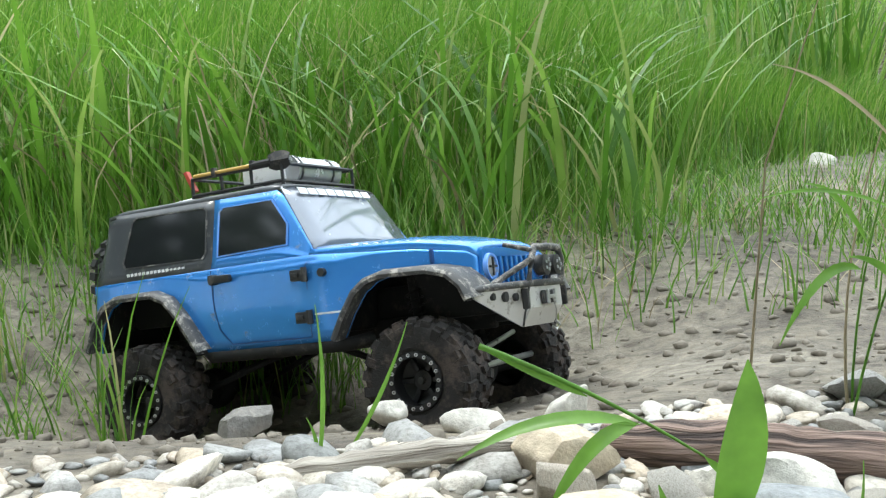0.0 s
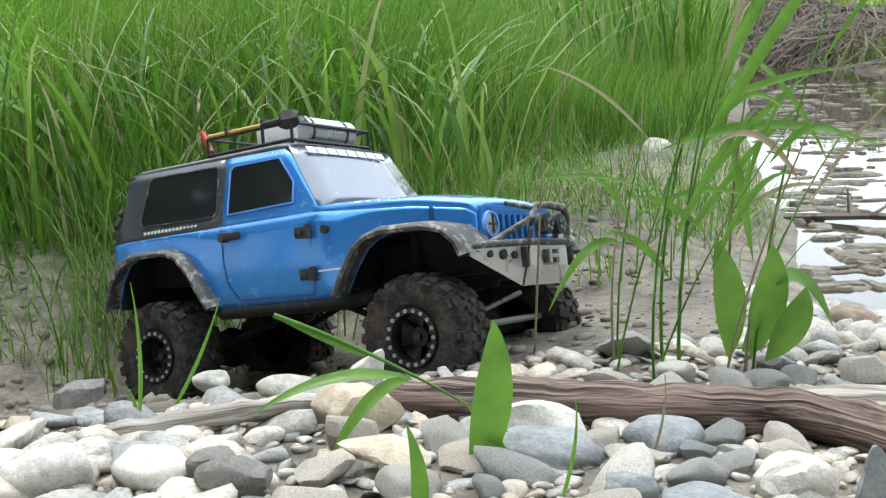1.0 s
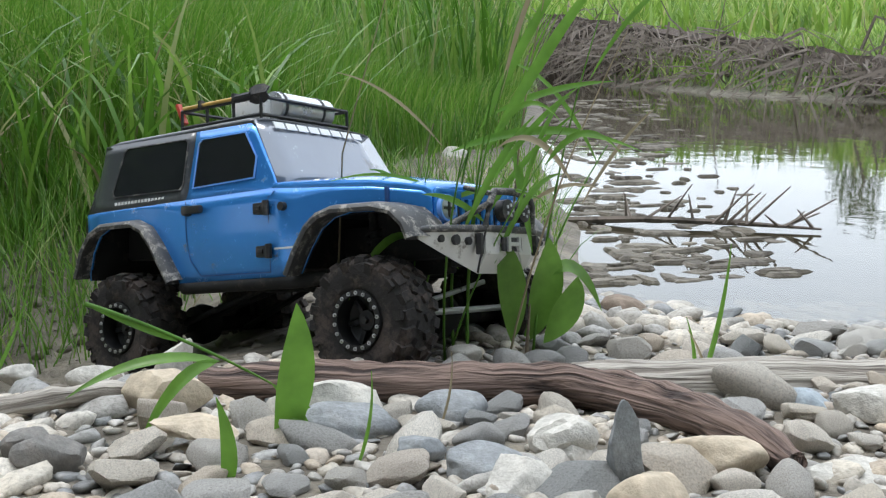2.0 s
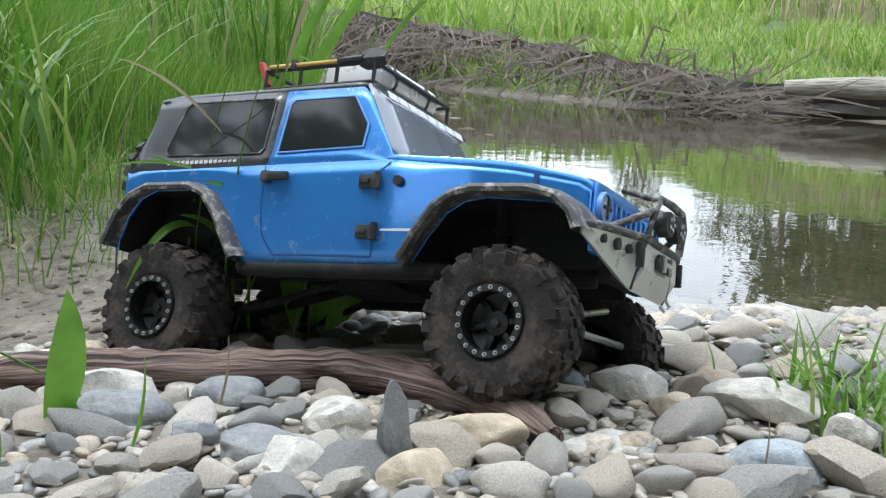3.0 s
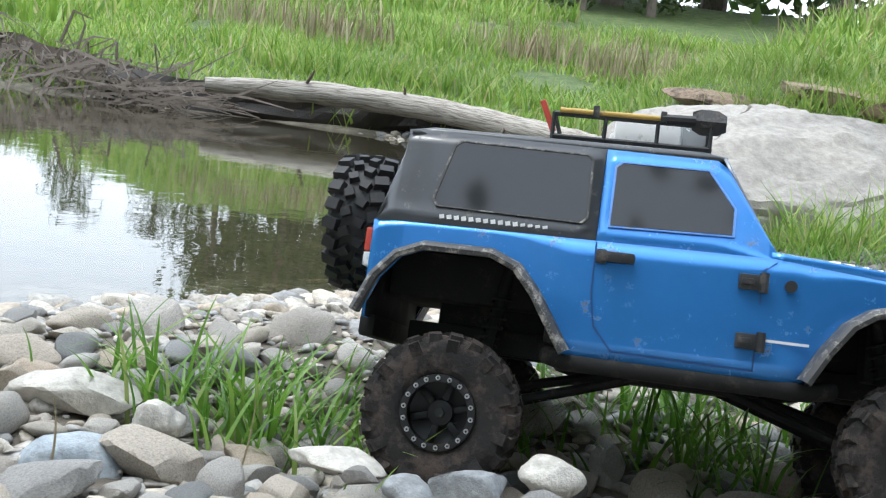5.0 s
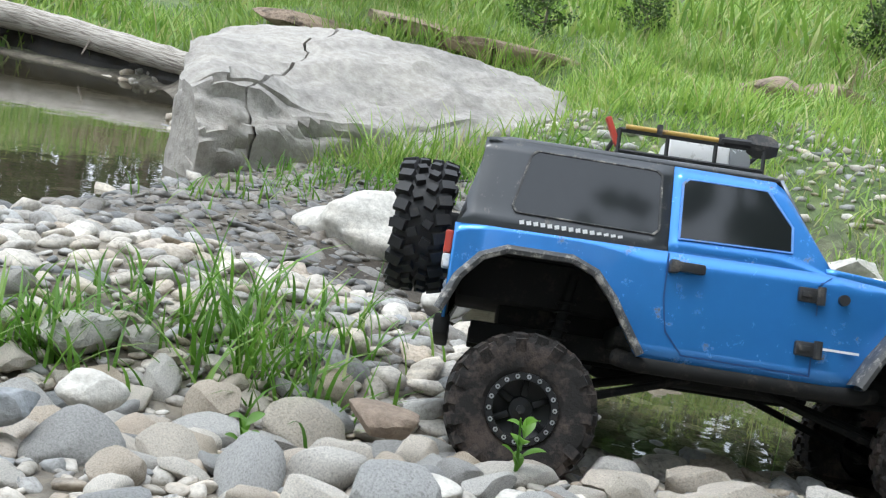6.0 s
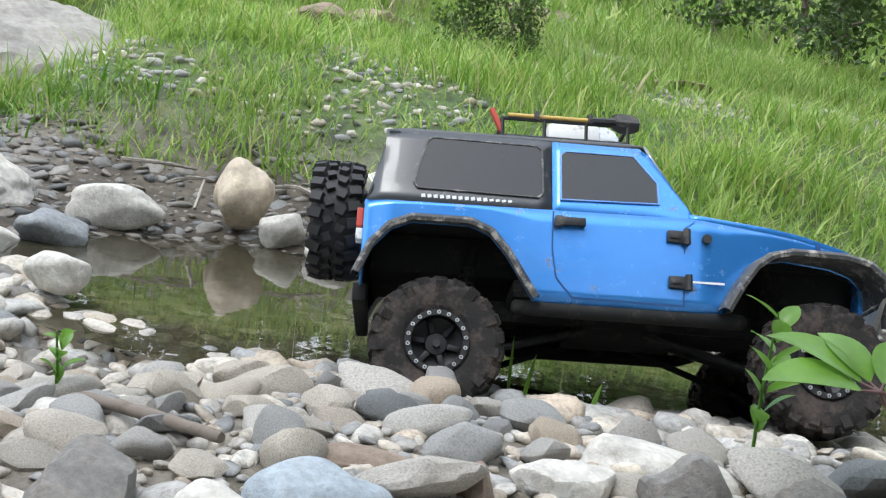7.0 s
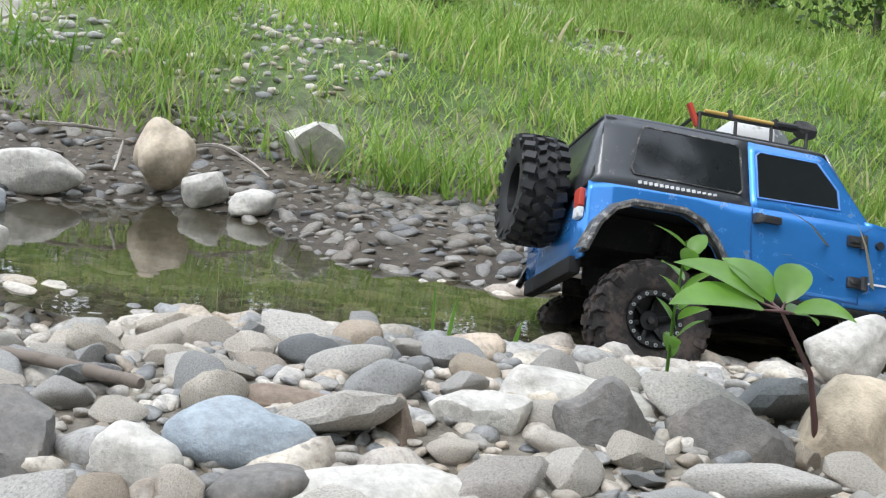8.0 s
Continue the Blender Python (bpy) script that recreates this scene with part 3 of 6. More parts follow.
# each stone that stands out
FEATURES = [
    (0.538, 0.581, 0.046, (0.094, 0.054, 0.034), M_PALE, "pale angular stone under the car's sill", 700, 0.80, -51, (-4, -6)),
    (0.546, 0.498, 0.046, (0.036, 0.037, 0.028), M_PALE, "pale stone with a broken edge", 701, 0.70, -51, (3, -1)),
    (0.468, 0.643, 0.046, (0.065, 0.045, 0.030), M_PALE, "flat cream stone behind the log's end", 702, 0.50, -51, (-2, 4)),
    (0.467, 0.591, 0.046, (0.033, 0.033, 0.025), M_EGG, "small tan stone between pale ones", 703, 0.30, -51, (5, -5)),
    (0.310, 0.585, 0.046, (0.060, 0.046, 0.037), M_EGG, "rounded tan stone beside the grey shard", 704, 0.20, -51, (0, 0)),
    (0.232, 0.642, 0.046, (0.049, 0.043, 0.041), M_PALE, "white broken stone below the log", 705, 0.85, -51, (7, 5)),
    (0.230, 0.631, 0.046, (0.044, 0.038, 0.033), M_PALE, "white angular block among the stones", 706, 0.95, -23, (2, -4)),
    (0.171, 0.613, 0.046, (0.056, 0.040, 0.024), M_GREY, "smooth warm grey oval stone", 707, 0.15, -23, (-3, 1)),
    (0.141, 0.647, 0.046, (0.032, 0.029, 0.022), M_GREY, "grey stone between the pale ones", 708, 0.40, -23, (4, 6)),
    (-0.092, 0.714, 0.046, (0.042, 0.035, 0.031), M_GREYWARM, "dark grey stone with a flat top", 709, 0.60, -23, (-1, -3)),
    (-0.197, 0.729, 0.046, (0.062, 0.046, 0.037), M_PALE, "large cream rounded stone near the stick", 710, 0.20, -9, (6, 2)),
    (-0.133, 0.727, 0.046, (0.054, 0.041, 0.029), M_PALE, "pale stone with brown stains", 711, 0.35, -9, (1, 7)),
    (-0.078, 0.704, 0.046, (0.052, 0.036, 0.031), M_GREYWARM, "dark grey broken stone", 712, 0.70, -9, (-4, -2)),
    (0.013, 0.729, 0.046, (0.064, 0.037, 0.018), M_EGG, "tan flat-topped stone near the leaf", 713, 0.80, -9, (3, 3)),
    (0.617, 0.301, 0.046, (0.058, 0.047, 0.027), M_GREY, "blue-grey stone with a sharp ridge", 714, 0.70, -72, (-2, -6)),
    (0.676, 0.277, 0.046, (0.043, 0.037, 0.025), M_PALE, "rounded cream stone on the bar", 715, 0.20, -72, (5, -1)),
    (0.585, 0.378, 0.046, (0.063, 0.044, 0.021), M_PALE, "broad pale stone on the bar", 716, 0.40, -72, (0, 4)),
    (0.576, 0.354, 0.046, (0.034, 0.023, 0.014), M_GREYWARM, "small dark grey slab", 717, 0.90, -72, (7, -5)),
    (0.580, 0.321, 0.046, (0.036, 0.031, 0.020), M_GREY, "rounded grey stone on the bar", 718, 0.30, -72, (2, 0)),
    (0.769, 0.118, 0.046, (0.056, 0.039, 0.026), M_BROWN, "wet brown stone behind the tyre", 719, 0.60, -72, (-3, 5)),
    (0.656, 0.066, 0.046, (0.062, 0.037, 0.023), M_PALE, "pale blue-white stone close by", 720, 0.30, -86, (4, -4)),
    (0.671, 0.008, 0.046, (0.036, 0.030, 0.023), M_PALE, "cream stone close to the twig", 721, 0.30, -86, (-1, 1)),
    (0.735, 2.56, 0.030, (0.070, 0.060, 0.055), M_PALE, "white stone alone on the mud flat", 51, 0.3, 0, (0, 0)),
    (1.640, 4.72, 0.030, (0.130, 0.100, 0.090), M_PALE, "pale stone with a brown underside by the pond", 52, 0.4, 0, (0, 0)),
    (0.108, 0.788, 0.030, (0.085, 0.055, 0.075), M_PALE, "large cream-white boulder leaning under the brown log", 1, 0.55, -20, (0, 12)),
    (0.115, 0.738, 0.035, (0.070, 0.050, 0.028), M_GREY, "smooth flat dark grey pebble", 2, 0.05, -14, (0, 4)),
    (0.190, 0.748, 0.030, (0.056, 0.046, 0.038), M_GREY, "rounded blue-grey stone beside the brown log", 3, 0.1, 10, (0, 0)),
    (0.243, 0.572, 0.052, (0.026, 0.020, 0.085), M_GREY, "upright pointed shard of grey stone", 4, 0.85, 25, (6, -12)),
    (0.250, 0.545, 0.036, (0.062, 0.045, 0.040), M_EGG, "rounded beige stone below the log's end", 5, 0.2, -25, (0, 0)),
    (0.182, 0.585, 0.040, (0.052, 0.044, 0.048), M_PALE, "broken white block of stone", 6, 0.9, 35, (14, 8)),
    (0.446, 0.690, 0.022, (0.056, 0.046, 0.046), M_BLUEGREY, "smooth blue-grey oval stone", 7, 0.08, -40, (0, 25)),
    (0.470, 0.490, 0.030, (0.092, 0.062, 0.046), M_BLUEGREY, "large pale blue-grey flat stone", 8, 0.25, -30, (0, 0)),
    (0.385, 0.545, 0.030, (0.090, 0.060, 0.040), M_PALE, "long broken pale stone", 9, 0.75, -38, (5, 0)),
    (0.470, 1.045, 0.012, (0.066, 0.050, 0.048), M_BROWN, "wet brown stone at the water's edge", 10, 0.3, -10, (0, 0)),
    (-0.128, 0.998, 0.014, (0.029, 0.027, 0.025), M_PALE, "small round white stone", 11, 0.1, 0, (0, 0)),
    (0.000, 0.905, 0.035, (0.026, 0.020, 0.060), M_PALE, "upright white splinter of stone", 12, 0.8, 20, (10, 24)),
    (-0.010, 0.835, 0.035, (0.085, 0.052, 0.042), M_EGG, "tan block of stone with a flat top", 13, 0.75, -10, (4, 0)),
    (-0.060, 0.955, 0.018, (0.054, 0.034, 0.027), M_PALE, "long pale stone in the silt", 14, 0.35, -18, (0, 6)),
    (-0.245, 1.010, 0.004, (0.060, 0.040, 0.028), M_GREYWARM, "tilted stone slab with a dark underside", 15, 0.9, 30, (16, -10)),
    (0.590, -0.413, 0.052, (0.070, 0.080, 0.092), M_GREYWARM, "large angular grey stone standing on edge", 16, 0.85, 15, (10, 12)),
    (0.592, -0.335, 0.050, (0.060, 0.058, 0.080), M_GREYWARM, "big broken grey boulder", 17, 0.7, 70, (0, 10)),
    (0.655, -0.352, 0.046, (0.130, 0.060, 0.055), M_PALE, "long smooth cream-grey boulder", 18, 0.2, 95, (0, -14)),
    (0.508, -0.200, 0.050, (0.075, 0.095, 0.040), M_PALE, "broad white stone close by", 19, 0.12, 10, (0, 0)),
    (0.545, -0.134, 0.060, (0.070, 0.048, 0.040), M_BLUEGREY, "smooth pale blue oval stone", 20, 0.06, 95, (0, 0)),
    (0.535, -0.036, 0.055, (0.060, 0.055, 0.075), M_GREYWARM, "angular grey rock with flat planes", 21, 0.95, 60, (12, 8)),
    (0.820, -0.635, 0.060, (0.070, 0.085, 0.060), M_PALE, "rounded pale boulder on the bank", 22, 0.15, 40, (0, 10)),
    (0.606, -0.505, 0.056, (0.065, 0.070, 0.095), M_EGG, "tall tan boulder with a broken top", 41, 0.6, 20, (8, -6)),
    (0.600, -0.268, 0.056, (0.055, 0.070, 0.048), M_PALE, "pale pointed stone leaning on its neighbours", 42, 0.7, 0, (0, 14)),
    (0.516, -0.088, 0.060, (0.036, 0.044, 0.034), M_PALE, "small rounded cream stone", 43, 0.1, 0, (0, 0)),
    (0.500, -0.140, 0.056, (0.036, 0.052, 0.034), M_GREYWARM, "dark grey rounded stone", 44, 0.2, 0, (0, 0)),
    (0.610, -0.160, 0.060, (0.032, 0.060, 0.022), M_BROWN, "flat reddish-brown stone among pale ones", 45, 0.3, 10, (0, 0)),
    (0.575, -0.215, 0.060, (0.034, 0.030, 0.040), M_BROWN, "small broken brown stone", 46, 0.8, 30, (10, 10)),
    (1.555, 0.345, 0.040, (0.170, 0.270, 0.105), M_PALE, "long whale-shaped cream boulder on the mud", 31, 0.06, 18, (2, 1)),
    (1.645, -0.052, 0.064, (0.074, 0.080, 0.096), M_EGG, "egg-shaped sandy stone standing upright", 32, 0.02, 0, (180, 4)),
    (1.605, -0.112, 0.028, (0.050, 0.070, 0.066), M_PALE, "cream stone at the foot of the egg-shaped one", 33, 0.4, 20, (10, 0)),
    (1.570, 0.115, 0.030, (0.075, 0.130, 0.062), M_PALE, "long cream stone at the pool's edge", 34, 0.3, 12, (0, 0)),
    (1.440, 0.165, 0.012, (0.070, 0.095, 0.062), M_GREY, "wet grey stone half in the water", 35, 0.3, 30, (0, 0)),
    (1.775, -0.272, 0.088, (0.080, 0.108, 0.105), M_PALE, "white wedge-shaped stone with a dark face", 36, 0.85, 10, (0, 12)),
    (1.560, -0.178, 0.015, (0.055, 0.070, 0.045), M_PALE, "pale stone at the waterline", 37, 0.4, 0, (0, 0)),
    (1.300, 0.205, 0.020, (0.055, 0.080, 0.045), M_PALE, "grey-white stone beside the pool", 38, 0.3, 40, (0, 0)),
    (1.130, 0.100, 0.030, (0.050, 0.060, 0.050), M_PALE, "round white stone on the shore", 39, 0.15, 0, (0, 0)),
    (1.190, 0.830, 0.012, (0.120, 0.090, 0.070), M_PALE, "grey boulder on the gravel spit", 40, 0.6, -20, (0, 0)),
]
for x, y, z, size, mat, label, seed, ang, turn, tip in FEATURES:
    big_stone(x, y, z, size, mat, label, seed, ang, turn, tip)


SLAB_AT, SLAB_TURN = (2.325, 0.595), radians(-39.5)


def slab_xy(x, y):
    """Places in the slab's own frame: along its front, and back from it."""
    dx, dy = x - SLAB_AT[0], y - SLAB_AT[1]
    c, s = math.cos(SLAB_TURN), math.sin(SLAB_TURN)
    return dx * c + dy * s, -dx * s + dy * c


def off_slab(x, y, gap=0.02):
    u, w = slab_xy(x, y)
    return (np.abs(u) > 0.53 + gap) | (w < -0.01 - gap) | (w > 0.80 + gap)


def make_slab():
    """The cracked rock slab by the pond: two blocks with a fissure between."""
    root = new("rock_slab")
    root.matrix_world = pose(SLAB_AT[0], SLAB_AT[1], 0, 0, 0, math.degrees(SLAB_TURN))

    def fissure(y):
        return -0.36 + 0.91 * y + 0.012 * math.sin(y * 31) + 0.008 * math.sin(y * 67 + 1)

    for side in (-1, 1):
        bm = bmesh.new()
        bmesh.ops.create_cube(bm, size=1)
        bmesh.ops.subdivide_edges(bm, edges=bm.edges, cuts=34, use_grid_fill=True)
        for v in bm.verts:
            u, w, h = v.co.x + 0.5, v.co.y + 0.5, v.co.z + 0.5
            y = 0.78 * w ** 1.15
            cut = fissure(y)
            west = -0.51 + 0.50 * y + 0.05 * max(0, 0.12 - y) / 0.12
            east = 0.55 + 0.45 * y
            x = (west + u * (cut - 0.004 - west)) if side < 0 else (cut + 0.004 + u * (east - cut - 0.004))
            edge = float(np.interp(x, (-0.51, -0.32, -0.19, 0.1, 0.55), (0.195, 0.185, 0.125, 0.13, 0.21)))
            crest = float(np.interp(x, (-0.51, -0.35, -0.05, 0.2, 0.45, 0.75), (0.235, 0.262, 0.310, 0.335, 0.325, 0.30)))
            top = edge + (crest - edge) * math.sin(min(1, y / 0.5) * math.pi / 2) - 0.12 * max(0, y - 0.5)
            top -= 0.10 * max(0, 0.08 - (east - x if side > 0 else x - west)) ** 2 / 0.01 * 0.5
            bulge = 0.035 * math.sin(math.pi * h) if y < 0.02 else 0
            p = Vector((x + (0.035 * (h - 1) if x > 0.3 else 0), y - bulge + 0.03 * (h - 0.5) * (1 if y < 0.03 else 0), -0.14 + (top + 0.14) * h))
            # bedding steps and pits
            q = Vector((p.x * 1.2, p.y * 1.2, p.z * 4))
            k = noise.noise(q * 2.6) * 0.030 + noise.noise(q * 8 + Vector((5, 0, 0))) * 0.012 + noise.noise(p * 32) * 0.004
            t = p.z * 0.6 + p.y * 0.55 + 0.10 * noise.noise(p * 3)
            k += 0.010 * (abs((t * 9) % 1 - 0.5) < 0.13)
            v.co = p + Vector((0.2 * k * side, -k if y < 0.05 else 0.3 * k, k))
        smooth(part("block", bm, M_SLAB, root), 38)
    return tagged(root, "large cracked grey sandstone slab lying in the grass by the pond", "rock")


make_slab()


def earth_mounds():
    """Crumbling brown edges of soil that break the turf."""
    for k, (x, y, sx, sy, sz, turn) in enumerate(((3.15, -0.16, 0.22, 0.26, 0.16, 20), (3.28, -0.32, 0.18, 0.22, 0.12, -10), (3.32, 0.60, 0.20, 0.46, 0.13, 20), (3.30, 1.20, 0.18, 0.36, 0.13, 10), (3.42, 0.92, 0.18, 0.34, 0.13, 0), (4.20, -0.95, 0.25, 0.3, 0.16, 0), (3.6, -0.75, 0.16, 0.3, 0.1, 30), (2.95, -1.15, 0.16, 0.2, 0.08, 0))):
        big_stone(x, y, land_z(x, y) - 0.01, (sx * 1.2, sy * 1.3, sz * 0.75), M_SOIL, "crumbling brown soil edge among the meadow grass", 600 + k, 0.7, turn, (0, 8), "earth_mound", "earth")


earth_mounds()


def scatter(n, box, seed, keep, gap):
    """Places at least gap apart, from x0, y0, x1, y1, where keep(x, y) holds."""
    r = np.random.RandomState(seed)
    pts, cells = [], {}
    cand = np.column_stack([r.uniform(box[0], box[2], n), r.uniform(box[1], box[3], n)])
    ok = keep(cand[:, 0], cand[:, 1])
    for (x, y), good in zip(cand, ok):
        if not good:
            continue
        c = (int(x // gap), int(y // gap))
        if any((x - a) ** 2 + (y - b) ** 2 < gap * gap for i in (-1, 0, 1) for j in (-1, 0, 1) for a, b in cells.get((c[0] + i, c[1] + j), ())):
            continue
        cells.setdefault(c, []).append((x, y))
        pts.append((x, y))
    return np.array(pts)


def shore(x, y):
    return np.minimum(outside(x, y, POND), outside(x, y, POOL))


def on_bar(x, y):
    """The stony part of the near bank; the muddy track stays free."""
    mud = (y > 0.92 + 0.25 * np.clip(x + 0.05, -0.4, 0.5) + 0.03 * wave(x, y, 12, 2)) & (x < 0.40)
    return ~mud & (shore(x, y) > -0.14) & (x < 1.26 + 0.1 * wave(x, y, 9, 7))


FEATURE_XY = np.array([(f[0], f[1]) for f in FEATURES])
FEATURE_R = np.array([0.42 * max(f[3][0], f[3][1]) for f in FEATURES])


def clear(x, y, extra=0.0):
    d = np.hypot(x[:, None] - FEATURE_XY[:, 0], y[:, None] - FEATURE_XY[:, 1])
    return (d > FEATURE_R + extra).all(axis=1)


LOG_LINE = [(0.022, 0.868), (0.10, 0.838), (0.20, 0.800), (0.290, 0.752), (0.330, 0.685), (0.345, 0.61), (0.350, 0.56)]
DRIFT_LINE = [(0.255, 0.790), (0.38, 0.768), (0.50, 0.742), (0.585, 0.718)]


def off_logs(x, y, gap=0.024):
    near = np.full(np.shape(x), 9.0)
    for way in (LOG_LINE, DRIFT_LINE):
        for (ax, ay), (bx, by) in zip(way, way[1:]):
            k = np.clip(((x - ax) * (bx - ax) + (y - ay) * (by - ay)) / ((bx - ax) ** 2 + (by - ay) ** 2), 0, 1)
            near = np.minimum(near, np.hypot(x - ax - k * (bx - ax), y - ay - k * (by - ay)))
    return near > gap


def stone_pose(x, y, z, size, r, sink=0.25):
    z = z + size * 0.30 - size * sink
    return pose(x, y, z, r.uniform(-24, 24), r.uniform(-24, 24), r.uniform(0, 360)) @ Matrix.Diagonal((size / 2 * r.uniform(0.9, 1.5), size / 2 * r.uniform(0.7, 1.05), size / 2 * r.uniform(0.75, 1.2), 1))


def packed(classes, box, seed, keep):
    """Stones of several sizes, the largest laid first: rows of x, y, size."""
    r = np.random.RandomState(seed)
    out, cells, step = [], {}, 0.08
    for size, tries in classes:
        c = np.column_stack([r.uniform(box[0], box[2], tries), r.uniform(box[1], box[3], tries)])
        c = c[keep(c[:, 0], c[:, 1])]
        for x, y in c:
            v = size * r.uniform(0.86, 1.14)
            i, j = int(x // step), int(y // step)
            if any((x - a) ** 2 + (y - b) ** 2 < (0.41 * (v + q)) ** 2 for m in (-1, 0, 1) for n in (-1, 0, 1) for a, b, q in cells.get((i + m, j + n), ())):
                continue
            cells.setdefault((i, j), []).append((x, y, v))
            out.append((x, y, v))
    return np.array(out)


def lay_stones():
    """The stones next to the way, each for itself."""
    r = random.Random(5)
    kinds = [stone_mesh("stone", 100 + k, (0.2, 0.55, 0.85, 1.0, 0.08, 0.4, 0.7)[k % 7], 3, M_STONES, r.uniform(0.40, 0.66)) for k in range(21)]
    pts = packed(((0.058, 110), (0.048, 420), (0.040, 1000), (0.034, 2200), (0.029, 3600)), (-0.42, -0.66, 0.98, 1.06), 21, lambda x, y: on_bar(x, y) & (shore(x, y) > -0.03) & (np.hypot(x, y) > 0.42) & clear(x, y, 0.008) & off_logs(x, y, 0.028))
    d = np.hypot(pts[:, 0] - 0.38, (pts[:, 1] - 0.2) * 0.75)
    pts = pts[np.argsort(d - 2.0 * pts[:, 2])][:440]
    for (x, y, size), z in zip(pts, land(pts[:, 0], pts[:, 1])):
        ob = new("stone", r.choice(kinds))
        ob.matrix_world = stone_pose(x, y, float(z), size, r, 0.16)
        ob.parent = ground
    return pts


def joined_stones(name, placed, kinds, seed, sink, label, mat=None):
    """Many stones in one mesh."""
    r = random.Random(seed)
    V, Fc, at = [], [], 0
    shapes = []
    for me in kinds:
        co = np.empty(len(me.vertices) * 3)
        me.vertices.foreach_get("co", co)
        fa = np.empty(len(me.polygons) * 3, int)
        me.polygons.foreach_get("vertices", fa)
        shapes.append((co.reshape(-1, 3), fa.reshape(-1, 3)))
    placed = np.asarray(placed)
    for (x, y, size), z in zip(placed, land(placed[:, 0], placed[:, 1])):
        co, fa = r.choice(shapes)
        m = np.array(stone_pose(x, y, float(z), size, r, sink))
        V.append(co @ m[:3, :3].T + m[:3, 3])
        Fc.append(fa + at)
        at += len(co)
    V, Fc = np.concatenate(V), np.concatenate(Fc)
    me = bpy.data.meshes.new(name)
    me.vertices.add(len(V))
    me.vertices.foreach_set("co", V.ravel())
    me.loops.add(Fc.size)
    me.loops.foreach_set("vertex_index", Fc.ravel())
    me.polygons.add(len(Fc))
    me.polygons.foreach_set("loop_start", np.arange(0, Fc.size, 3))
    me.polygons.foreach_set("use_smooth", np.ones(len(Fc), bool))
    me.update(calc_edges=True)
    me.materials.append(mat or M_PEBBLES)
    return tagged(new(name, me), label, "gravel", kind="stuff")


def lay_gravel(taken):
    r = np.random.RandomState(9)
    k2 = [stone_mesh("pebble", 300 + k, (0.1, 0.5, 0.9)[k % 3], 2, M_PEBBLES, 0.50) for k in range(12)]
    k1 = [stone_mesh("pebble", 340 + k, (0.0, 0.3)[k % 2], 1, M_PEBBLES, 0.6) for k in range(6)]
    # between and beyond the larger stones
    a = scatter(42000, (-0.9, -1.5, 1.75, 1.15), 31, lambda x, y: on_bar(x, y) & (np.hypot(x, y) > 0.3) & (np.minimum(x + 0.9, y + 1.5) > 0.22 + 0.6 * wave(x, y, 4, 41)) & off_logs(x, y, 0.016), 0.0205)
    free = np.array([np.min(np.hypot(taken[:, 0] - x, taken[:, 1] - y) - 0.5 * taken[:, 2]) for x, y in a])
    a, free = a[free > -0.004], free[free > -0.004]
    size = np.where(free > 0.02, 0.02 + 0.034 * r.rand(len(a)) ** 1.5, r.uniform(0.013, 0.024, len(a)))
    joined_stones("gravel", np.column_stack([a, size]), k2, 3, 0.28, "pale grey and beige river gravel of mixed sizes")
    # fine grit in the gaps
    g = scatter(30000, (-0.42, -0.62, 1.0, 1.06), 37, lambda x, y: on_bar(x, y) & (np.hypot(x, y) > 0.34) & off_logs(x, y, 0.012), 0.0098)
    joined_stones("grit", np.column_stack([g, r.uniform(0.007, 0.017, len(g))]), k2, 7, 0.2, "fine dark grit and small pebbles between the stones", M_GRIT)
    # the pool's bed and its far beach
    b = scatter(40000, (0.95, -1.4, 2.35, 0.95), 33, lambda x, y: (x > 1.22 - 0.25 * (y < 0.2)) & (outside(x, y, POND) > -0.05) & (x + 0.12 * wave(x, y, 7, 4) < GRASS_LINE(y) + 0.12), 0.0155)
    b = b[off_slab(b[:, 0], b[:, 1]) & ((wave(b[:, 0], b[:, 1], 11, 8) > -0.42) | (b[:, 0] < 1.45))]
    size = 0.009 + 0.034 * r.rand(len(b)) ** 2.0
    joined_stones("gravel", np.column_stack([b, size]), k2, 4, 0.35, "dark wet pebbles on the far beach of the pool", M_WET)
    # pebbles along the pond and under the far log, and patches in the meadow
    c = scatter(9000, (0.3, 0.8, 5.2, 5.0), 35, lambda x, y: (np.abs(outside(x, y, POND)) < 0.09) & ((x > 0.45 * y + 0.5) | (y < 1.25)) & ((np.hypot(x, y) < 2.6) | (wave(x, y, 6, 19) > 0.22)), 0.045)
    d = scatter(12000, (2.0, -1.8, 3.4, 0.4), 36, lambda x, y: (wave(x, y, 5, 8) > 0.22) & off_slab(x, y), 0.021)
    size = np.concatenate([r.uniform(0.03, 0.075, len(c)) * np.where(np.hypot(c[:, 0], c[:, 1]) > 3, 1.1, 0.8), 0.008 + 0.03 * r.rand(len(d)) ** 2])
    joined_stones("gravel", np.column_stack([np.concatenate([c, d]), size]), k1, 5, 0.3, "scattered pebbles along the pond and in the meadow")


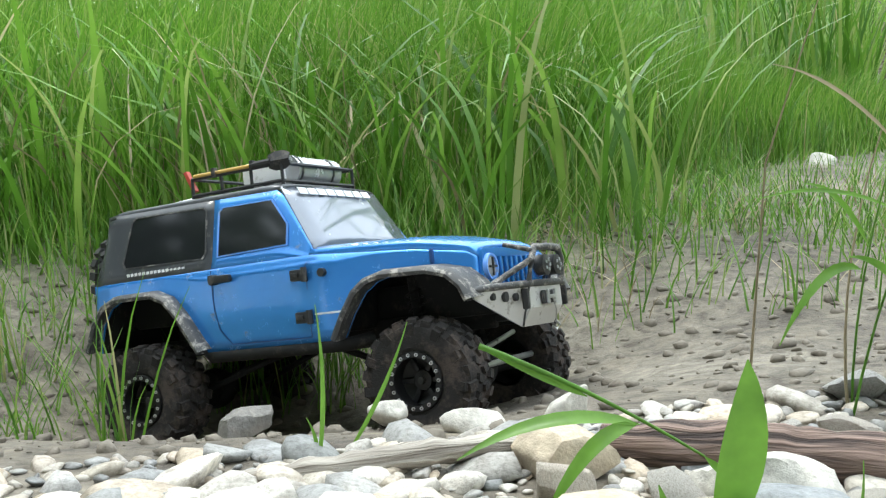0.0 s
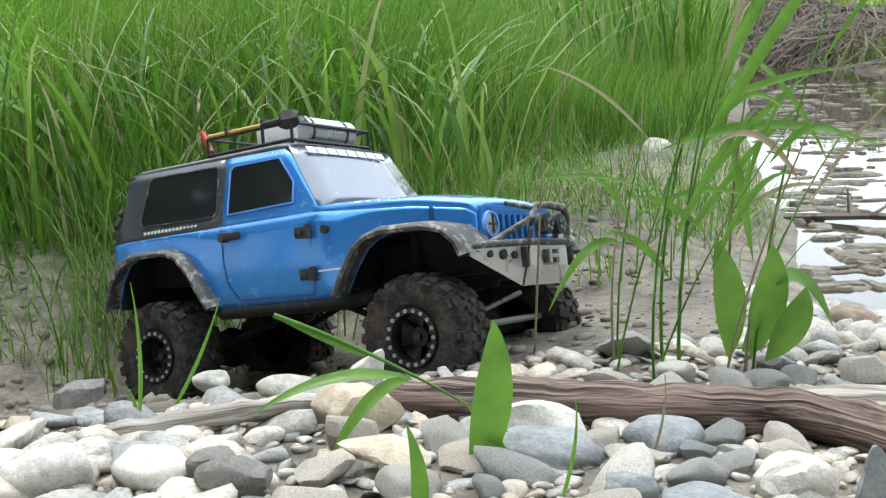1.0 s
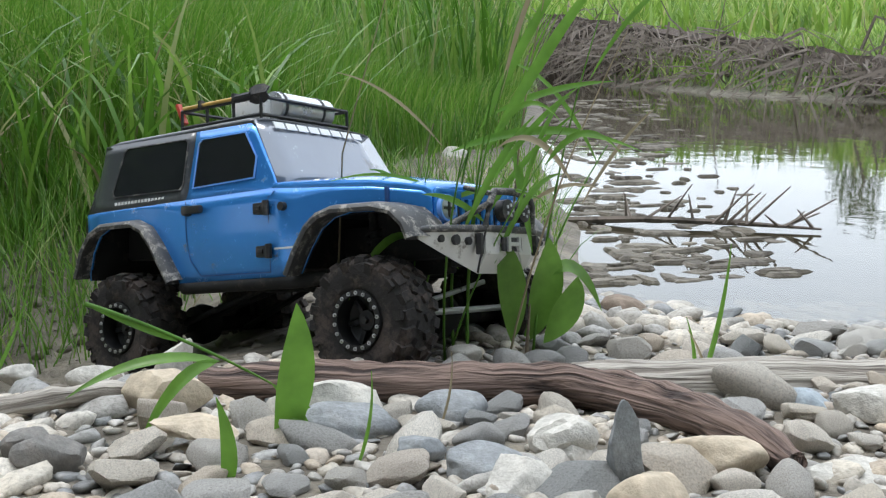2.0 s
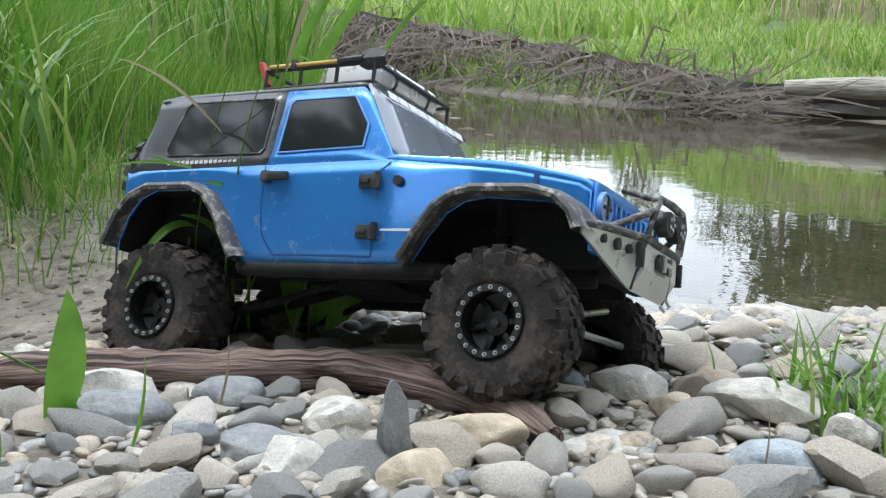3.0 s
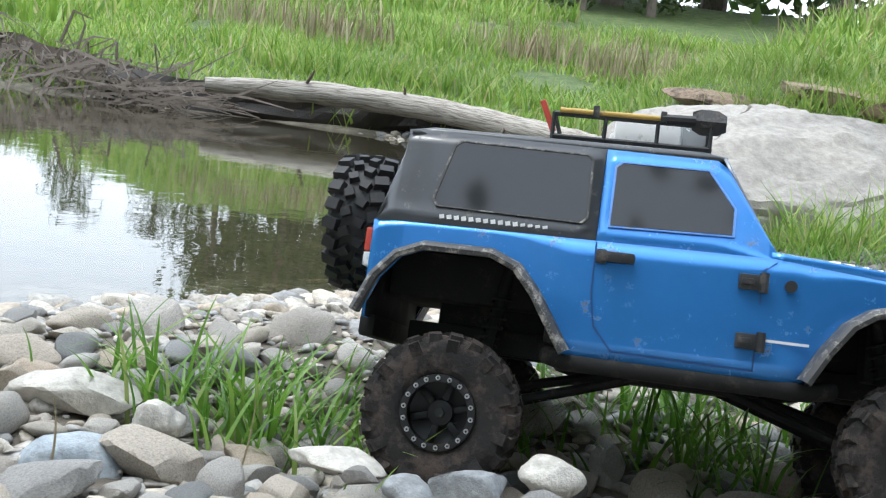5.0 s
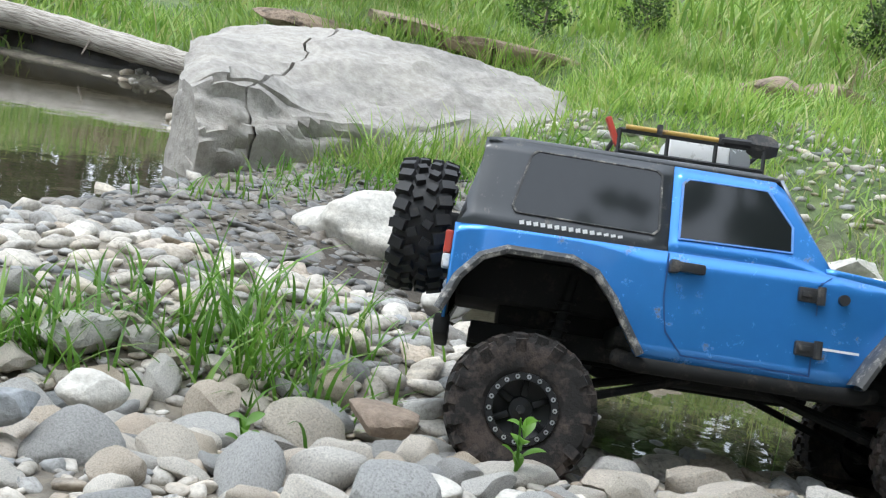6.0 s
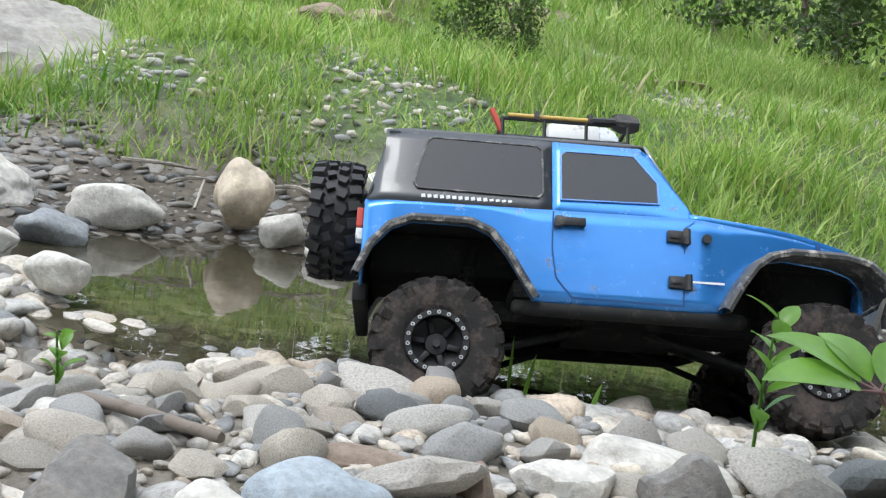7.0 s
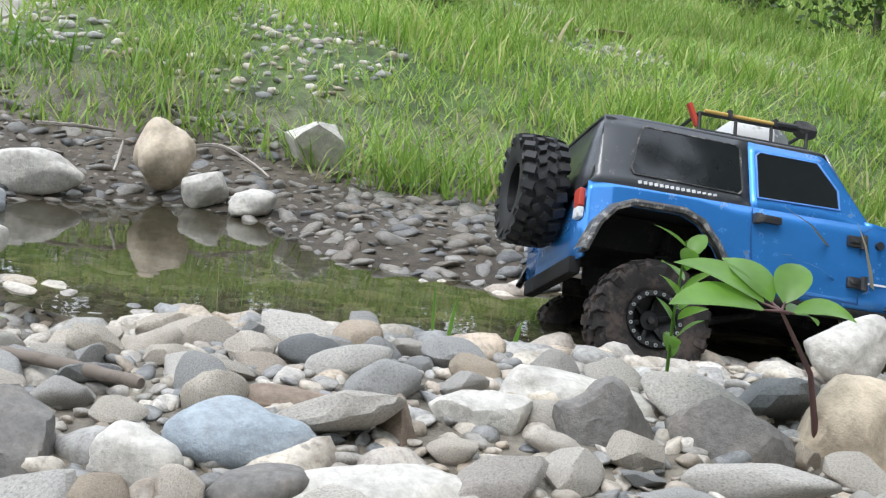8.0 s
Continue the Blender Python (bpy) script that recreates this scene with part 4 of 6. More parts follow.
# ---------------------------------------------------------------- logs and dead wood
def log(name, points, radii, mat, label, seed, rough=0.1, sides=28, category="log"):
    """A log along points with a lumpy, cracked surface."""
    bm = bmesh.new()
    pts = [Vector(p) for p in points]
    fine, rad = [], []
    for i in range(len(pts) - 1):
        a, b = pts[max(i - 1, 0)], pts[min(i + 2, len(pts) - 1)]
        for k in range(14):
            t = k / 14
            p0, p1 = pts[i], pts[i + 1]
            fine.append(0.5 * ((2 * p0) + (p1 - a) * t + (2 * a - 5 * p0 + 4 * p1 - b) * t * t + (3 * p0 - a - 3 * p1 + b) * t ** 3))
            rad.append(radii[i] * (1 - t) + radii[i + 1] * t)
    fine.append(pts[-1])
    rad.append(radii[-1])
    add_tube(bm, fine, rad, sides)
    gone = [0.0]
    for a, b in zip(fine, fine[1:]):
        gone.append(gone[-1] + (b - a).length)
    grain = []
    for i, q in enumerate(rad):
        for k in range(sides):
            a = 2 * math.pi * k / sides
            grain += [gone[i], q * math.cos(a), q * math.sin(a)]
    off = Vector((seed * 3.7, seed, 0))
    mid = sum(radii) / len(radii)
    for v in bm.verts:
        near = min(fine, key=lambda q: (q - v.co).length_squared)
        d = v.co - near
        if d.length > 1e-6:
            q = v.co / mid
            k = noise.noise(q * 0.55 + off) * 1.3 + 0.5 * noise.noise(q * 1.6 + off) + 0.25 * abs(noise.noise(Vector((q.x * 0.8, q.y * 0.8, q.z * 5)) + off))
            v.co = v.co + d * rough * 2.2 * k
    ob = part(name, bm, mat, None)
    at = ob.data.attributes.new("grain", "FLOAT_VECTOR", "POINT")
    at.data.foreach_set("vector", grain)
    smooth(ob, 60)
    return tagged(ob, label, category)


log("log", [(0.022, 0.868, 0.030), (0.10, 0.838, 0.034), (0.20, 0.800, 0.037), (0.290, 0.752, 0.041), (0.330, 0.685, 0.044), (0.345, 0.61, 0.048), (0.350, 0.56, 0.046)], [0.0155, 0.018, 0.0175, 0.017, 0.0155, 0.014, 0.009], M_BARK, "crooked brown weathered log with peeling bark on the stones", 2, 0.10)
log("log", [(0.255, 0.790, 0.030), (0.38, 0.768, 0.028), (0.50, 0.742, 0.027), (0.585, 0.718, 0.026)], [0.022, 0.023, 0.023, 0.021], M_DRIFT, "straight grey driftwood log half sunk in gravel", 5, 0.04)
log("stick", [(-0.235, 0.815, 0.030), (-0.16, 0.828, 0.036), (-0.085, 0.842, 0.039), (-0.032, 0.856, 0.036)], [0.004, 0.007, 0.0085, 0.007], M_DRIFT, "weathered grey stick lying across the stones", 7, 0.12, 14, "stick")
log("stick", [(0.665, -0.005, 0.062), (0.635, -0.045, 0.066), (0.60, -0.085, 0.070)], [0.0035, 0.004, 0.003], M_ROOT, "thin brown twig on the stones", 8, 0.1, 8, "stick")
for way, label in (([(1.625, 0.055, 0.068), (1.640, 0.025, 0.078), (1.668, -0.008, 0.075)], "thin dead root beside the egg-shaped stone"), ([(1.66, -0.09, 0.078), (1.665, -0.13, 0.082), (1.63, -0.175, 0.066), (1.60, -0.20, 0.052)], "crooked dead root on the dark mud"), ([(1.60, 0.010, 0.040), (1.625, 0.006, 0.062), (1.64, 0.004, 0.078)], "thin dead root reaching down to the pool"), ([(1.70, 0.13, 0.085), (1.69, 0.07, 0.088), (1.70, 0.02, 0.085)], "dead twig lying on the dark mud")):
    log("root", way, [0.003] * (len(way) - 1) + [0.0018], M_DRIFT, label, 21, 0.12, 7, "root")
trunk = log("fallen_trunk", [(4.03, 4.24, 0.160), (4.30, 4.00, 0.178), (4.55, 3.75, 0.185), (4.72, 3.2, 0.170), (4.52, 2.5, 0.135), (4.2, 1.8, 0.10)], [0.036, 0.054, 0.06, 0.06, 0.056, 0.046], M_DRIFT, "long bleached fallen trunk along the pond's far shore", 11, 0.05)


def driftwood():
    """Broken sticks heaped against the trunk's end."""
    r = random.Random(31)
    bm = bmesh.new()
    for k in range(110):
        p = Vector((r.uniform(3.75, 4.2), r.uniform(4.2, 5.0), r.uniform(0.0, 0.13)))
        d = Vector((r.gauss(0.12, 0.16), r.gauss(-0.12, 0.16), r.gauss(0.01, 0.06)))
        w = r.uniform(0.003, 0.011)
        add_stick(bm, (p, p + d * 0.5 + Vector((0, 0, r.gauss(0, 0.02))), p + d), w)
    return tagged(part("driftwood", bm, M_ROOT, None), "heap of broken grey sticks at the trunk's end", "driftwood", kind="stuff")


def add_stick(bm, points, w):
    """A thin three-sided tapering stick."""
    rings = [[bm.verts.new(p + Vector((math.cos(a) * w * q, math.sin(a) * w * q * 0.6, math.sin(a) * w * q))) for a in (0, 2.1, 4.2)] for p, q in zip(points, (1, 0.8, 0.25))]
    for a, b in zip(rings, rings[1:]):
        for i in range(3):
            bm.faces.new((a[i], a[(i + 1) % 3], b[(i + 1) % 3], b[i]))


driftwood()
for a, b in (((4.40, 3.88, 0.23), (4.36, 3.80, 0.30)), ((4.68, 3.45, 0.22), (4.60, 3.40, 0.27)), ((4.60, 2.75, 0.17), (4.50, 2.74, 0.07))):
    stub = bmesh.new()
    add_tube(stub, [a, Vector(a).lerp(Vector(b), 0.6) + Vector((0.01, 0, 0.01)), b], [0.010, 0.007, 0.003], 7)
    smooth(part("branch_stub", stub, M_ROOT, trunk), 60)


def dead_roots():
    """The tangle of dead roots and washed-out bank across the pond."""
    r = random.Random(12)
    bm = bmesh.new()
    for k in range(1100):
        t = r.random()
        bx, by = 3.72 + 0.42 * t + r.gauss(0, 0.12), 9.8 - 5.2 * t + r.gauss(0, 0.2)
        top = 0.60 - 0.42 * t
        base = Vector((bx, by, r.uniform(0.15, 1.05) * top))
        d = Vector((r.gauss(-0.10, 0.20), r.gauss(-0.10, 0.20), r.gauss(-0.14, 0.16)))
        mid = base + d * 0.5 + Vector((r.gauss(0, 0.05), r.gauss(0, 0.05), r.gauss(0, 0.05)))
        add_stick(bm, (base, mid, base + d), r.uniform(0.004, 0.012))
    return tagged(part("dead_roots", bm, M_ROOT, None), "tangle of brown dead roots hanging from the eroded far bank", "roots", kind="stuff")


def bank_face():
    """The eroded earth step behind the roots."""
    bm = bmesh.new()
    rows = []
    for h in range(7):
        row = []
        for k in range(61):
            t = k / 60
            x, y = 3.78 + 0.42 * t, 9.9 - 5.3 * t
            z = h / 6 * (0.66 - 0.46 * t) - 0.05
            n = noise.noise(Vector((x * 3, y * 3, z * 6)))
            row.append((x + 0.10 * n + 0.12 * h / 6, y + 0.10 * n + 0.1 * h / 6, z + 0.03 * n))
        rows.append(row)
    add_sheet(bm, rows)
    ob = thick(part("earth_bank", bm, M_BANK, None), 0.1)
    return tagged(ob, "eroded dark earth bank across the pond", "bank", kind="structure")


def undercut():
    """The washed-out mud below the fallen trunk, its colour blackened for the gap's shade."""
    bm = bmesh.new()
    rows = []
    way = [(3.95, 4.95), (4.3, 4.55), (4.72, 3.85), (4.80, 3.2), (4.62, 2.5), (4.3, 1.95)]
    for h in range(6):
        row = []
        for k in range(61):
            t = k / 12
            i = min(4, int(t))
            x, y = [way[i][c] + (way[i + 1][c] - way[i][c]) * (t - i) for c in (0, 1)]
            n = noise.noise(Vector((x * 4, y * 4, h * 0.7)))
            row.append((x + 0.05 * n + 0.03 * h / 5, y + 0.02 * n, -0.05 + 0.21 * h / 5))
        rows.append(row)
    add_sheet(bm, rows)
    return tagged(thick(part("earth_bank", bm, M_SHADEMUD, None), 0.08), "washed-out mud below the fallen trunk, blackened for the shade there", "bank", kind="structure")


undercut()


def stick_in_pond():
    bm = bmesh.new()
    r = random.Random(3)
    add_tube(bm, [(0.69, 1.73, 0.004), (0.80, 1.66, 0.012), (0.92, 1.60, 0.010), (1.04, 1.52, 0.006)], [0.007, 0.006, 0.005, 0.002], 6)
    for k in range(16):
        t = r.random()
        p = Vector((0.69 + 0.35 * t, 1.73 - 0.21 * t, 0.008))
        add_tube(bm, [p, p + Vector((r.gauss(0.02, 0.03), r.gauss(0, 0.03), r.uniform(0.01, 0.07)))], [0.003, 0.001], 4)
    return tagged(pieces("branch", bm, M_ROOT, None, "", "twig"), "dark dead branch lying in the shallow pond", "branch")


def scum():
    """Mud flats and scum that stand out of the shallow pond."""
    r = random.Random(6)
    bm = bmesh.new()
    for k in range(300):
        y = 1.25 + 4.6 * r.random() ** 1.6
        x = 0.55 + 0.37 * (y - 1.3) + abs(r.gauss(0, 0.07 + 0.055 * y))
        w, d = (0.006 + 0.035 * r.random() ** 2) * (1 + 0.25 * y), (0.006 + 0.02 * r.random() ** 2) * (1 + 0.25 * y)
        h = r.uniform(0.001, 0.005)
        reach = [r.uniform(0.55, 1.3) for _ in range(11)]
        inner, outer = ([bm.verts.new((x + w * f * k * math.cos(q * 0.571), y + d * f * k * math.sin(q * 0.571), z)) for q, k in enumerate(reach)] for f, z in ((0.7, h), (1.1, -0.004)))
        bm.faces.new(inner)
        for q in range(11):
            bm.faces.new((outer[q], outer[(q + 1) % 11], inner[(q + 1) % 11], inner[q]))
    return tagged(part("mud_flats", bm, M_GROUND, None), "patches of grey mud standing out of the shallow water", "mud", kind="stuff")


def mud_clods():
    """Clods, crumbs and rotten bits that roughen the mud."""
    r = random.Random(14)
    kinds = [stone_mesh("clod", 500 + k, 0.6, 1, M_GROUND, 0.6) for k in range(5)]
    p = scatter(14000, (-0.9, 0.88, 0.95, 2.4), 41, lambda x, y: (outside(x, y, POND) > -0.02) & ~on_bar(x, y), 0.016)
    return joined_stones("mud_clods", [(x, y, 0.003 + 0.024 * r.random() ** 3) for x, y in p], kinds, 6, 0.3, "grey-brown clods and crumbs on the muddy track", M_CLOD)


mud_clods()
dead_roots()
bank_face()
stick_in_pond()
scum()


# ---------------------------------------------------------------- grass, reeds and leaves
def blades(name, base, height, width, lean, mat, seed, label, category, droop=0.5, segments=4, kind="stuff", parent=None):
    """Curved tapering blades from base points (n, 3), in one mesh."""
    r = np.random.RandomState(seed)
    n = len(base)
    a = r.uniform(0, 2 * np.pi, n)
    face = a + np.pi / 2 + r.uniform(-0.6, 0.6, n)
    L = np.abs(r.normal(1, 0.9, n)) * lean
    bend = r.uniform(0.2, 1.0, n) * droop
    t = np.linspace(0, 1, segments + 1)
    cx = np.cos(a)[:, None] * height[:, None] * (L[:, None] * t + bend[:, None] * t ** 2.6 * 0.6)
    cy = np.sin(a)[:, None] * height[:, None] * (L[:, None] * t + bend[:, None] * t ** 2.6 * 0.6)
    cz = height[:, None] * (t - 0.38 * bend[:, None] * t ** 3.2)
    w = width[:, None] * (1 - t ** 2.2) * 0.5 + 0.0002
    side = np.stack([np.cos(face), np.sin(face)], -1)
    left = np.stack([base[:, 0:1] + cx - side[:, 0:1] * w, base[:, 1:2] + cy - side[:, 1:2] * w, base[:, 2:3] + cz], -1)
    right = np.stack([base[:, 0:1] + cx + side[:, 0:1] * w, base[:, 1:2] + cy + side[:, 1:2] * w, base[:, 2:3] + cz], -1)
    V = np.stack([left, right], 2).reshape(-1, 3)
    per = 2 * (segments + 1)
    f0 = np.array([(2 * k, 2 * k + 1, 2 * k + 3, 2 * k + 2) for k in range(segments)])
    Fc = (np.arange(n)[:, None, None] * per + f0).reshape(-1, 4)
    me = bpy.data.meshes.new(name)
    me.vertices.add(len(V))
    me.vertices.foreach_set("co", V.ravel())
    me.loops.add(Fc.size)
    me.loops.foreach_set("vertex_index", Fc.ravel())
    me.polygons.add(len(Fc))
    me.polygons.foreach_set("loop_start", np.arange(0, Fc.size, 4))
    me.polygons.foreach_set("use_smooth", np.ones(len(Fc), bool))
    me.update(calc_edges=True)
    me.materials.append(mat)
    ob = new(name, me)
    ob.parent = parent
    return tagged(ob, label, category, kind=kind)


def sown(n, box, seed, keep):
    r = np.random.RandomState(seed)
    p = np.column_stack([r.uniform(box[0], box[2], n), r.uniform(box[1], box[3], n)])
    p = p[keep(p[:, 0], p[:, 1])]
    return np.column_stack([p, land(p[:, 0], p[:, 1]) - 0.01])


def grass_fields():
    r = np.random.RandomState(2)
    edge = lambda x, y: x - 0.33 * (y - 1.45) + 0.10 * wave(x, y, 5, 9)
    # the tall stand behind the muddy track
    p = sown(56000, (-2.4, 1.42, 1.6, 3.6), 1, lambda x, y: (outside(x, y, POND) > 0.06) & (y > 1.62 + 0.12 * wave(x, y, 6, 4) + 1.15 * np.clip(x + 0.12, 0, 1.2)))
    back = np.clip((p[:, 1] - 1.45) / 0.6, 0.25, 1)
    hgt = r.uniform(0.18, 0.50, len(p)) * back * (1 - 0.5 * ease(-0.25, 0.4, p[:, 0] - 0.3 * (p[:, 1] - 1.5)))
    blades("tall_grass", p, hgt, r.uniform(0.0018, 0.0042, len(p)), 0.12, M_GRASS, 2, "tall fresh green grass thick on the wet bank", "grass", 0.55)
    p = sown(26000, (-5.5, 3.3, 4.5, 9.5), 3, lambda x, y: (outside(x, y, POND) > 0.1) & (x < 0.4 * y))
    blades("tall_grass", p, r.uniform(0.4, 0.8, len(p)), r.uniform(0.006, 0.013, len(p)), 0.14, M_GRASS, 4, "tall green grass further up the bank", "grass", 0.5)
    # seed heads and dry stalks in the stand
    p = sown(420, (-2.0, 1.6, 0.0, 2.6), 5, lambda x, y: y > 1.6)
    blades("dry_grass", p, r.uniform(0.22, 0.46, len(p)), r.uniform(0.002, 0.006, len(p)), 0.2, M_DRY, 6, "straw-coloured dry blades among the grass", "grass", 1.3, 6)
    # broad drooping reed leaves at the back
    p = sown(900, (-1.7, 1.6, 0.25, 2.4), 7, lambda x, y: y > 1.6)
    blades("reed_leaves", p, r.uniform(0.3, 0.5, len(p)), r.uniform(0.006, 0.012, len(p)), 0.16, M_GRASS, 8, "broad drooping reed leaves in the tall grass", "grass", 1.35, 8)
    # thin growth on the mud
    p = sown(17000, (-0.9, 1.02, 1.0, 2.7), 9, lambda x, y: (outside(x, y, POND) > 0.02) & (wave(x, y, 9, 3) > -0.02) & ((y > 1.36) | (x < -0.45)))
    blades("sparse_grass", p, 0.015 + 0.10 * r.rand(len(p)) ** 2, r.uniform(0.0013, 0.0026, len(p)), 0.3, M_GRASS, 10, "sparse young grass on the mud", "grass", 0.6)
    thin = np.random.RandomState(77)
    p = sown(30000, (-0.35, 1.22, 1.3, 3.0), 31, lambda x, y: (outside(x, y, POND) > 0.03) & (y > 1.30 + 0.06 * wave(x, y, 8, 2)) & (thin.rand(len(x)) < 0.10 + 0.55 * ease(0.22, -0.35, x - 0.36 * (y - 1.35) + 0.18 * wave(x, y, 9, 13))))
    blades("sparse_grass", p, r.uniform(0.05, 0.19, len(p)) * (1 - 0.4 * ease(-0.1, 0.4, p[:, 0])), r.uniform(0.0012, 0.0026, len(p)), 0.22, M_GRASS, 32, "thin grass fading out over the mud", "grass", 0.6)
    p = sown(1300, (-0.2, 1.35, 1.0, 2.4), 33, lambda x, y: (outside(x, y, POND) > 0.05) & (wave(x, y, 8, 17) > -0.05))
    blades("dry_grass", p, r.uniform(0.03, 0.10, len(p)), r.uniform(0.0010, 0.0022, len(p)), 0.6, M_DRY, 34, "thin straw scattered over the drying mud", "grass", 0.9)
    p = sown(1500, (-0.62, 0.93, -0.36, 1.35), 11, lambda x, y: wave(x, y, 9, 5) > -0.1)
    blades("sparse_grass", p, r.uniform(0.06, 0.2, len(p)), r.uniform(0.0015, 0.0035, len(p)), 0.14, M_GRASS, 12, "thin green grass at the track's edge", "grass", 0.45)
    # the hill beyond the pool
    hill = lambda x, y: (outside(x, y, POND) > 0.10) & (x + 0.14 * wave(x, y, 7, 5) > GRASS_LINE(y)) & ((wave(x, y, 5, 8) < 0.25) | (thin.rand(len(x)) < 0.3)) & off_slab(x, y)
    p = sown(84000, (1.4, -2.2, 4.2, 1.7), 13, hill)
    blades("meadow_grass", p, r.uniform(0.012, 0.055, len(p)) * (1 + 1.8 * ease(0.05, 0.35, wave(p[:, 0], p[:, 1], 9, 6))), r.uniform(0.002, 0.005, len(p)), 0.4, M_MEADOW, 14, "bright green meadow grass on the slope", "grass", 0.7, 3)
    p = sown(110000, (3.7, -7, 13, 10), 15, lambda x, y: (outside(x, y, POND) > 0.08) & (np.abs(y - 1) < x + 4) & (wave(x, y, 2.6, 21) < 0.33))
    blades("meadow_grass", p, r.uniform(0.05, 0.13, len(p)) * (1 + 1.2 * (wave(p[:, 0], p[:, 1], 2.2, 6) > 0.2)), r.uniform(0.008, 0.02, len(p)), 0.3, M_MEADOW, 16, "bright green meadow on the hill", "grass", 0.6, 2)
    p = sown(26000, (1.5, 8.0, 15, 22), 23, lambda x, y: outside(x, y, POND) > 0.2)
    blades("meadow_grass", p, r.uniform(0.15, 0.45, len(p)), r.uniform(0.02, 0.05, len(p)), 0.25, M_MEADOW, 24, "rough green grass beyond the pond", "grass", 0.5, 2)
    # rank tufts on the slope
    p = sown(42000, (1.7, -2.2, 4.6, 1.3), 43, lambda x, y: hill(x, y) & (wave(x, y, 8, 27) + 0.5 * wave(x, y, 21, 28) > 0.20))
    blades("rank_grass", p, r.uniform(0.03, 0.11, len(p)), r.uniform(0.002, 0.0045, len(p)), 0.22, M_MEADOW, 44, "rank tufts of darker grass on the slope", "grass", 0.6, 4)
    # brown reeds and weeds standing in the meadow
    p = sown(5000, (6.5, 0.2, 9.5, 8.0), 17, lambda x, y: wave(x, y, 1.6, 3) > 0.18)
    blades("dry_reeds", p, r.uniform(0.2, 0.45, len(p)), r.uniform(0.008, 0.02, len(p)), 0.15, M_DRY, 18, "brown dead reeds across the meadow", "reeds", 0.3, 3)
    p = sown(1600, (2.6, -2.2, 5.5, 0.4), 19, lambda x, y: wave(x, y, 4, 12) > 0.25)
    blades("dry_grass", p, r.uniform(0.06, 0.16, len(p)), r.uniform(0.003, 0.008, len(p)), 0.4, M_DRY, 20, "dry straw tufts on the slope", "grass", 0.8, 3)


def ribbon(bm, points, widths, normal, fold=0.0):
    """A leaf along points, folded along its rib."""
    pts = [Vector(p) for p in points]
    nrm = Vector(normal).normalized()
    rows = []
    for i, p in enumerate(pts):
        d = (pts[min(i + 1, len(pts) - 1)] - pts[max(i - 1, 0)]).normalized()
        s = d.cross(nrm).normalized() * widths[i] * 0.5
        up = s.cross(d).normalized() * widths[i] * fold
        rows.append([bm.verts.new(q) for q in (p - s + up, p - s * 0.5 + up * 0.35, p, p + s * 0.5 + up * 0.35, p + s + up)])
    for a, b in zip(rows, rows[1:]):
        for k in range(4):
            bm.faces.new((a[k], a[k + 1], b[k + 1], b[k]))


def arc(a, b, sag, n=9, side=(0, 0, 1)):
    a, b, s = Vector(a), Vector(b), Vector(side)
    return [a.lerp(b, k / n) + s * sag * 4 * (k / n) * (1 - k / n) for k in range(n + 1)]


def leaf_widths(w, n=9, belly=0.4):
    return [max(0.0006, w * math.sin(math.pi * min(1, (k / n) ** (math.log(0.5) / math.log(belly)))) ** 0.8) for k in range(n + 1)]


def leaf_part(parent, points, w, normal, mat=None, fold=0.12, belly=0.4, name="leaf"):
    bm = bmesh.new()
    ribbon(bm, points, leaf_widths(w, len(points) - 1, belly), normal, fold)
    return smooth(part(name, bm, mat or M_LEAF, parent), 80)


def stem_part(parent, points, r, mat=None, name="stem"):
    bm = bmesh.new()
    add_tube(bm, points, [r * (1 - 0.6 * k / (len(points) - 1)) for k in range(len(points))], 6)
    return smooth(part(name, bm, mat or M_LEAF, parent), 80)


TO_CAM = (0.05, -1, 0.2)


def foreground_leaf():
    root = new("broadleaf_plant")
    x, y = 0.060, 0.732
    leaf_part(root, arc((x, y, 0.016), (x + 0.016, y - 0.004, 0.126), 0.006, 11, (1, 0, 0)), 0.025, TO_CAM, M_LEAF, 0.08, 0.5)
    leaf_part(root, arc((x + 0.004, y + 0.01, 0.05), (x + 0.026, y - 0.01, 0.022), 0.012), 0.009, TO_CAM, M_LEAF)
    stem_part(root, [(x, y, 0.005), (x, y, 0.035)], 0.0018)
    return tagged(root, "upright bright green lance-shaped leaf among the stones", "plant")


def bent_reed():
    root = new("bent_reed")
    top, bottom = (-0.060, 0.800, 0.118), (0.062, 0.760, 0.062)
    stem_part(root, arc(top, bottom, 0.004), 0.002)
    leaf_part(root, arc((0.028, 0.77, 0.078), (-0.075, 0.765, 0.062), 0.012), 0.010, (0, -0.6, 1))
    leaf_part(root, arc((0.026, 0.77, 0.078), (-0.030, 0.745, 0.030), 0.014), 0.009, (0, -1, 0.6))
    leaf_part(root, arc((0.0, 0.78, 0.092), (-0.058, 0.80, 0.116), 0.0), 0.005, (0, -1, 0.3))
    leaf_part(root, arc(bottom, (0.10, 0.745, 0.035), -0.002), 0.006, (0, -1, 0.3))
    return tagged(root, "reed stem bent over the stones with trailing leaves", "reed")


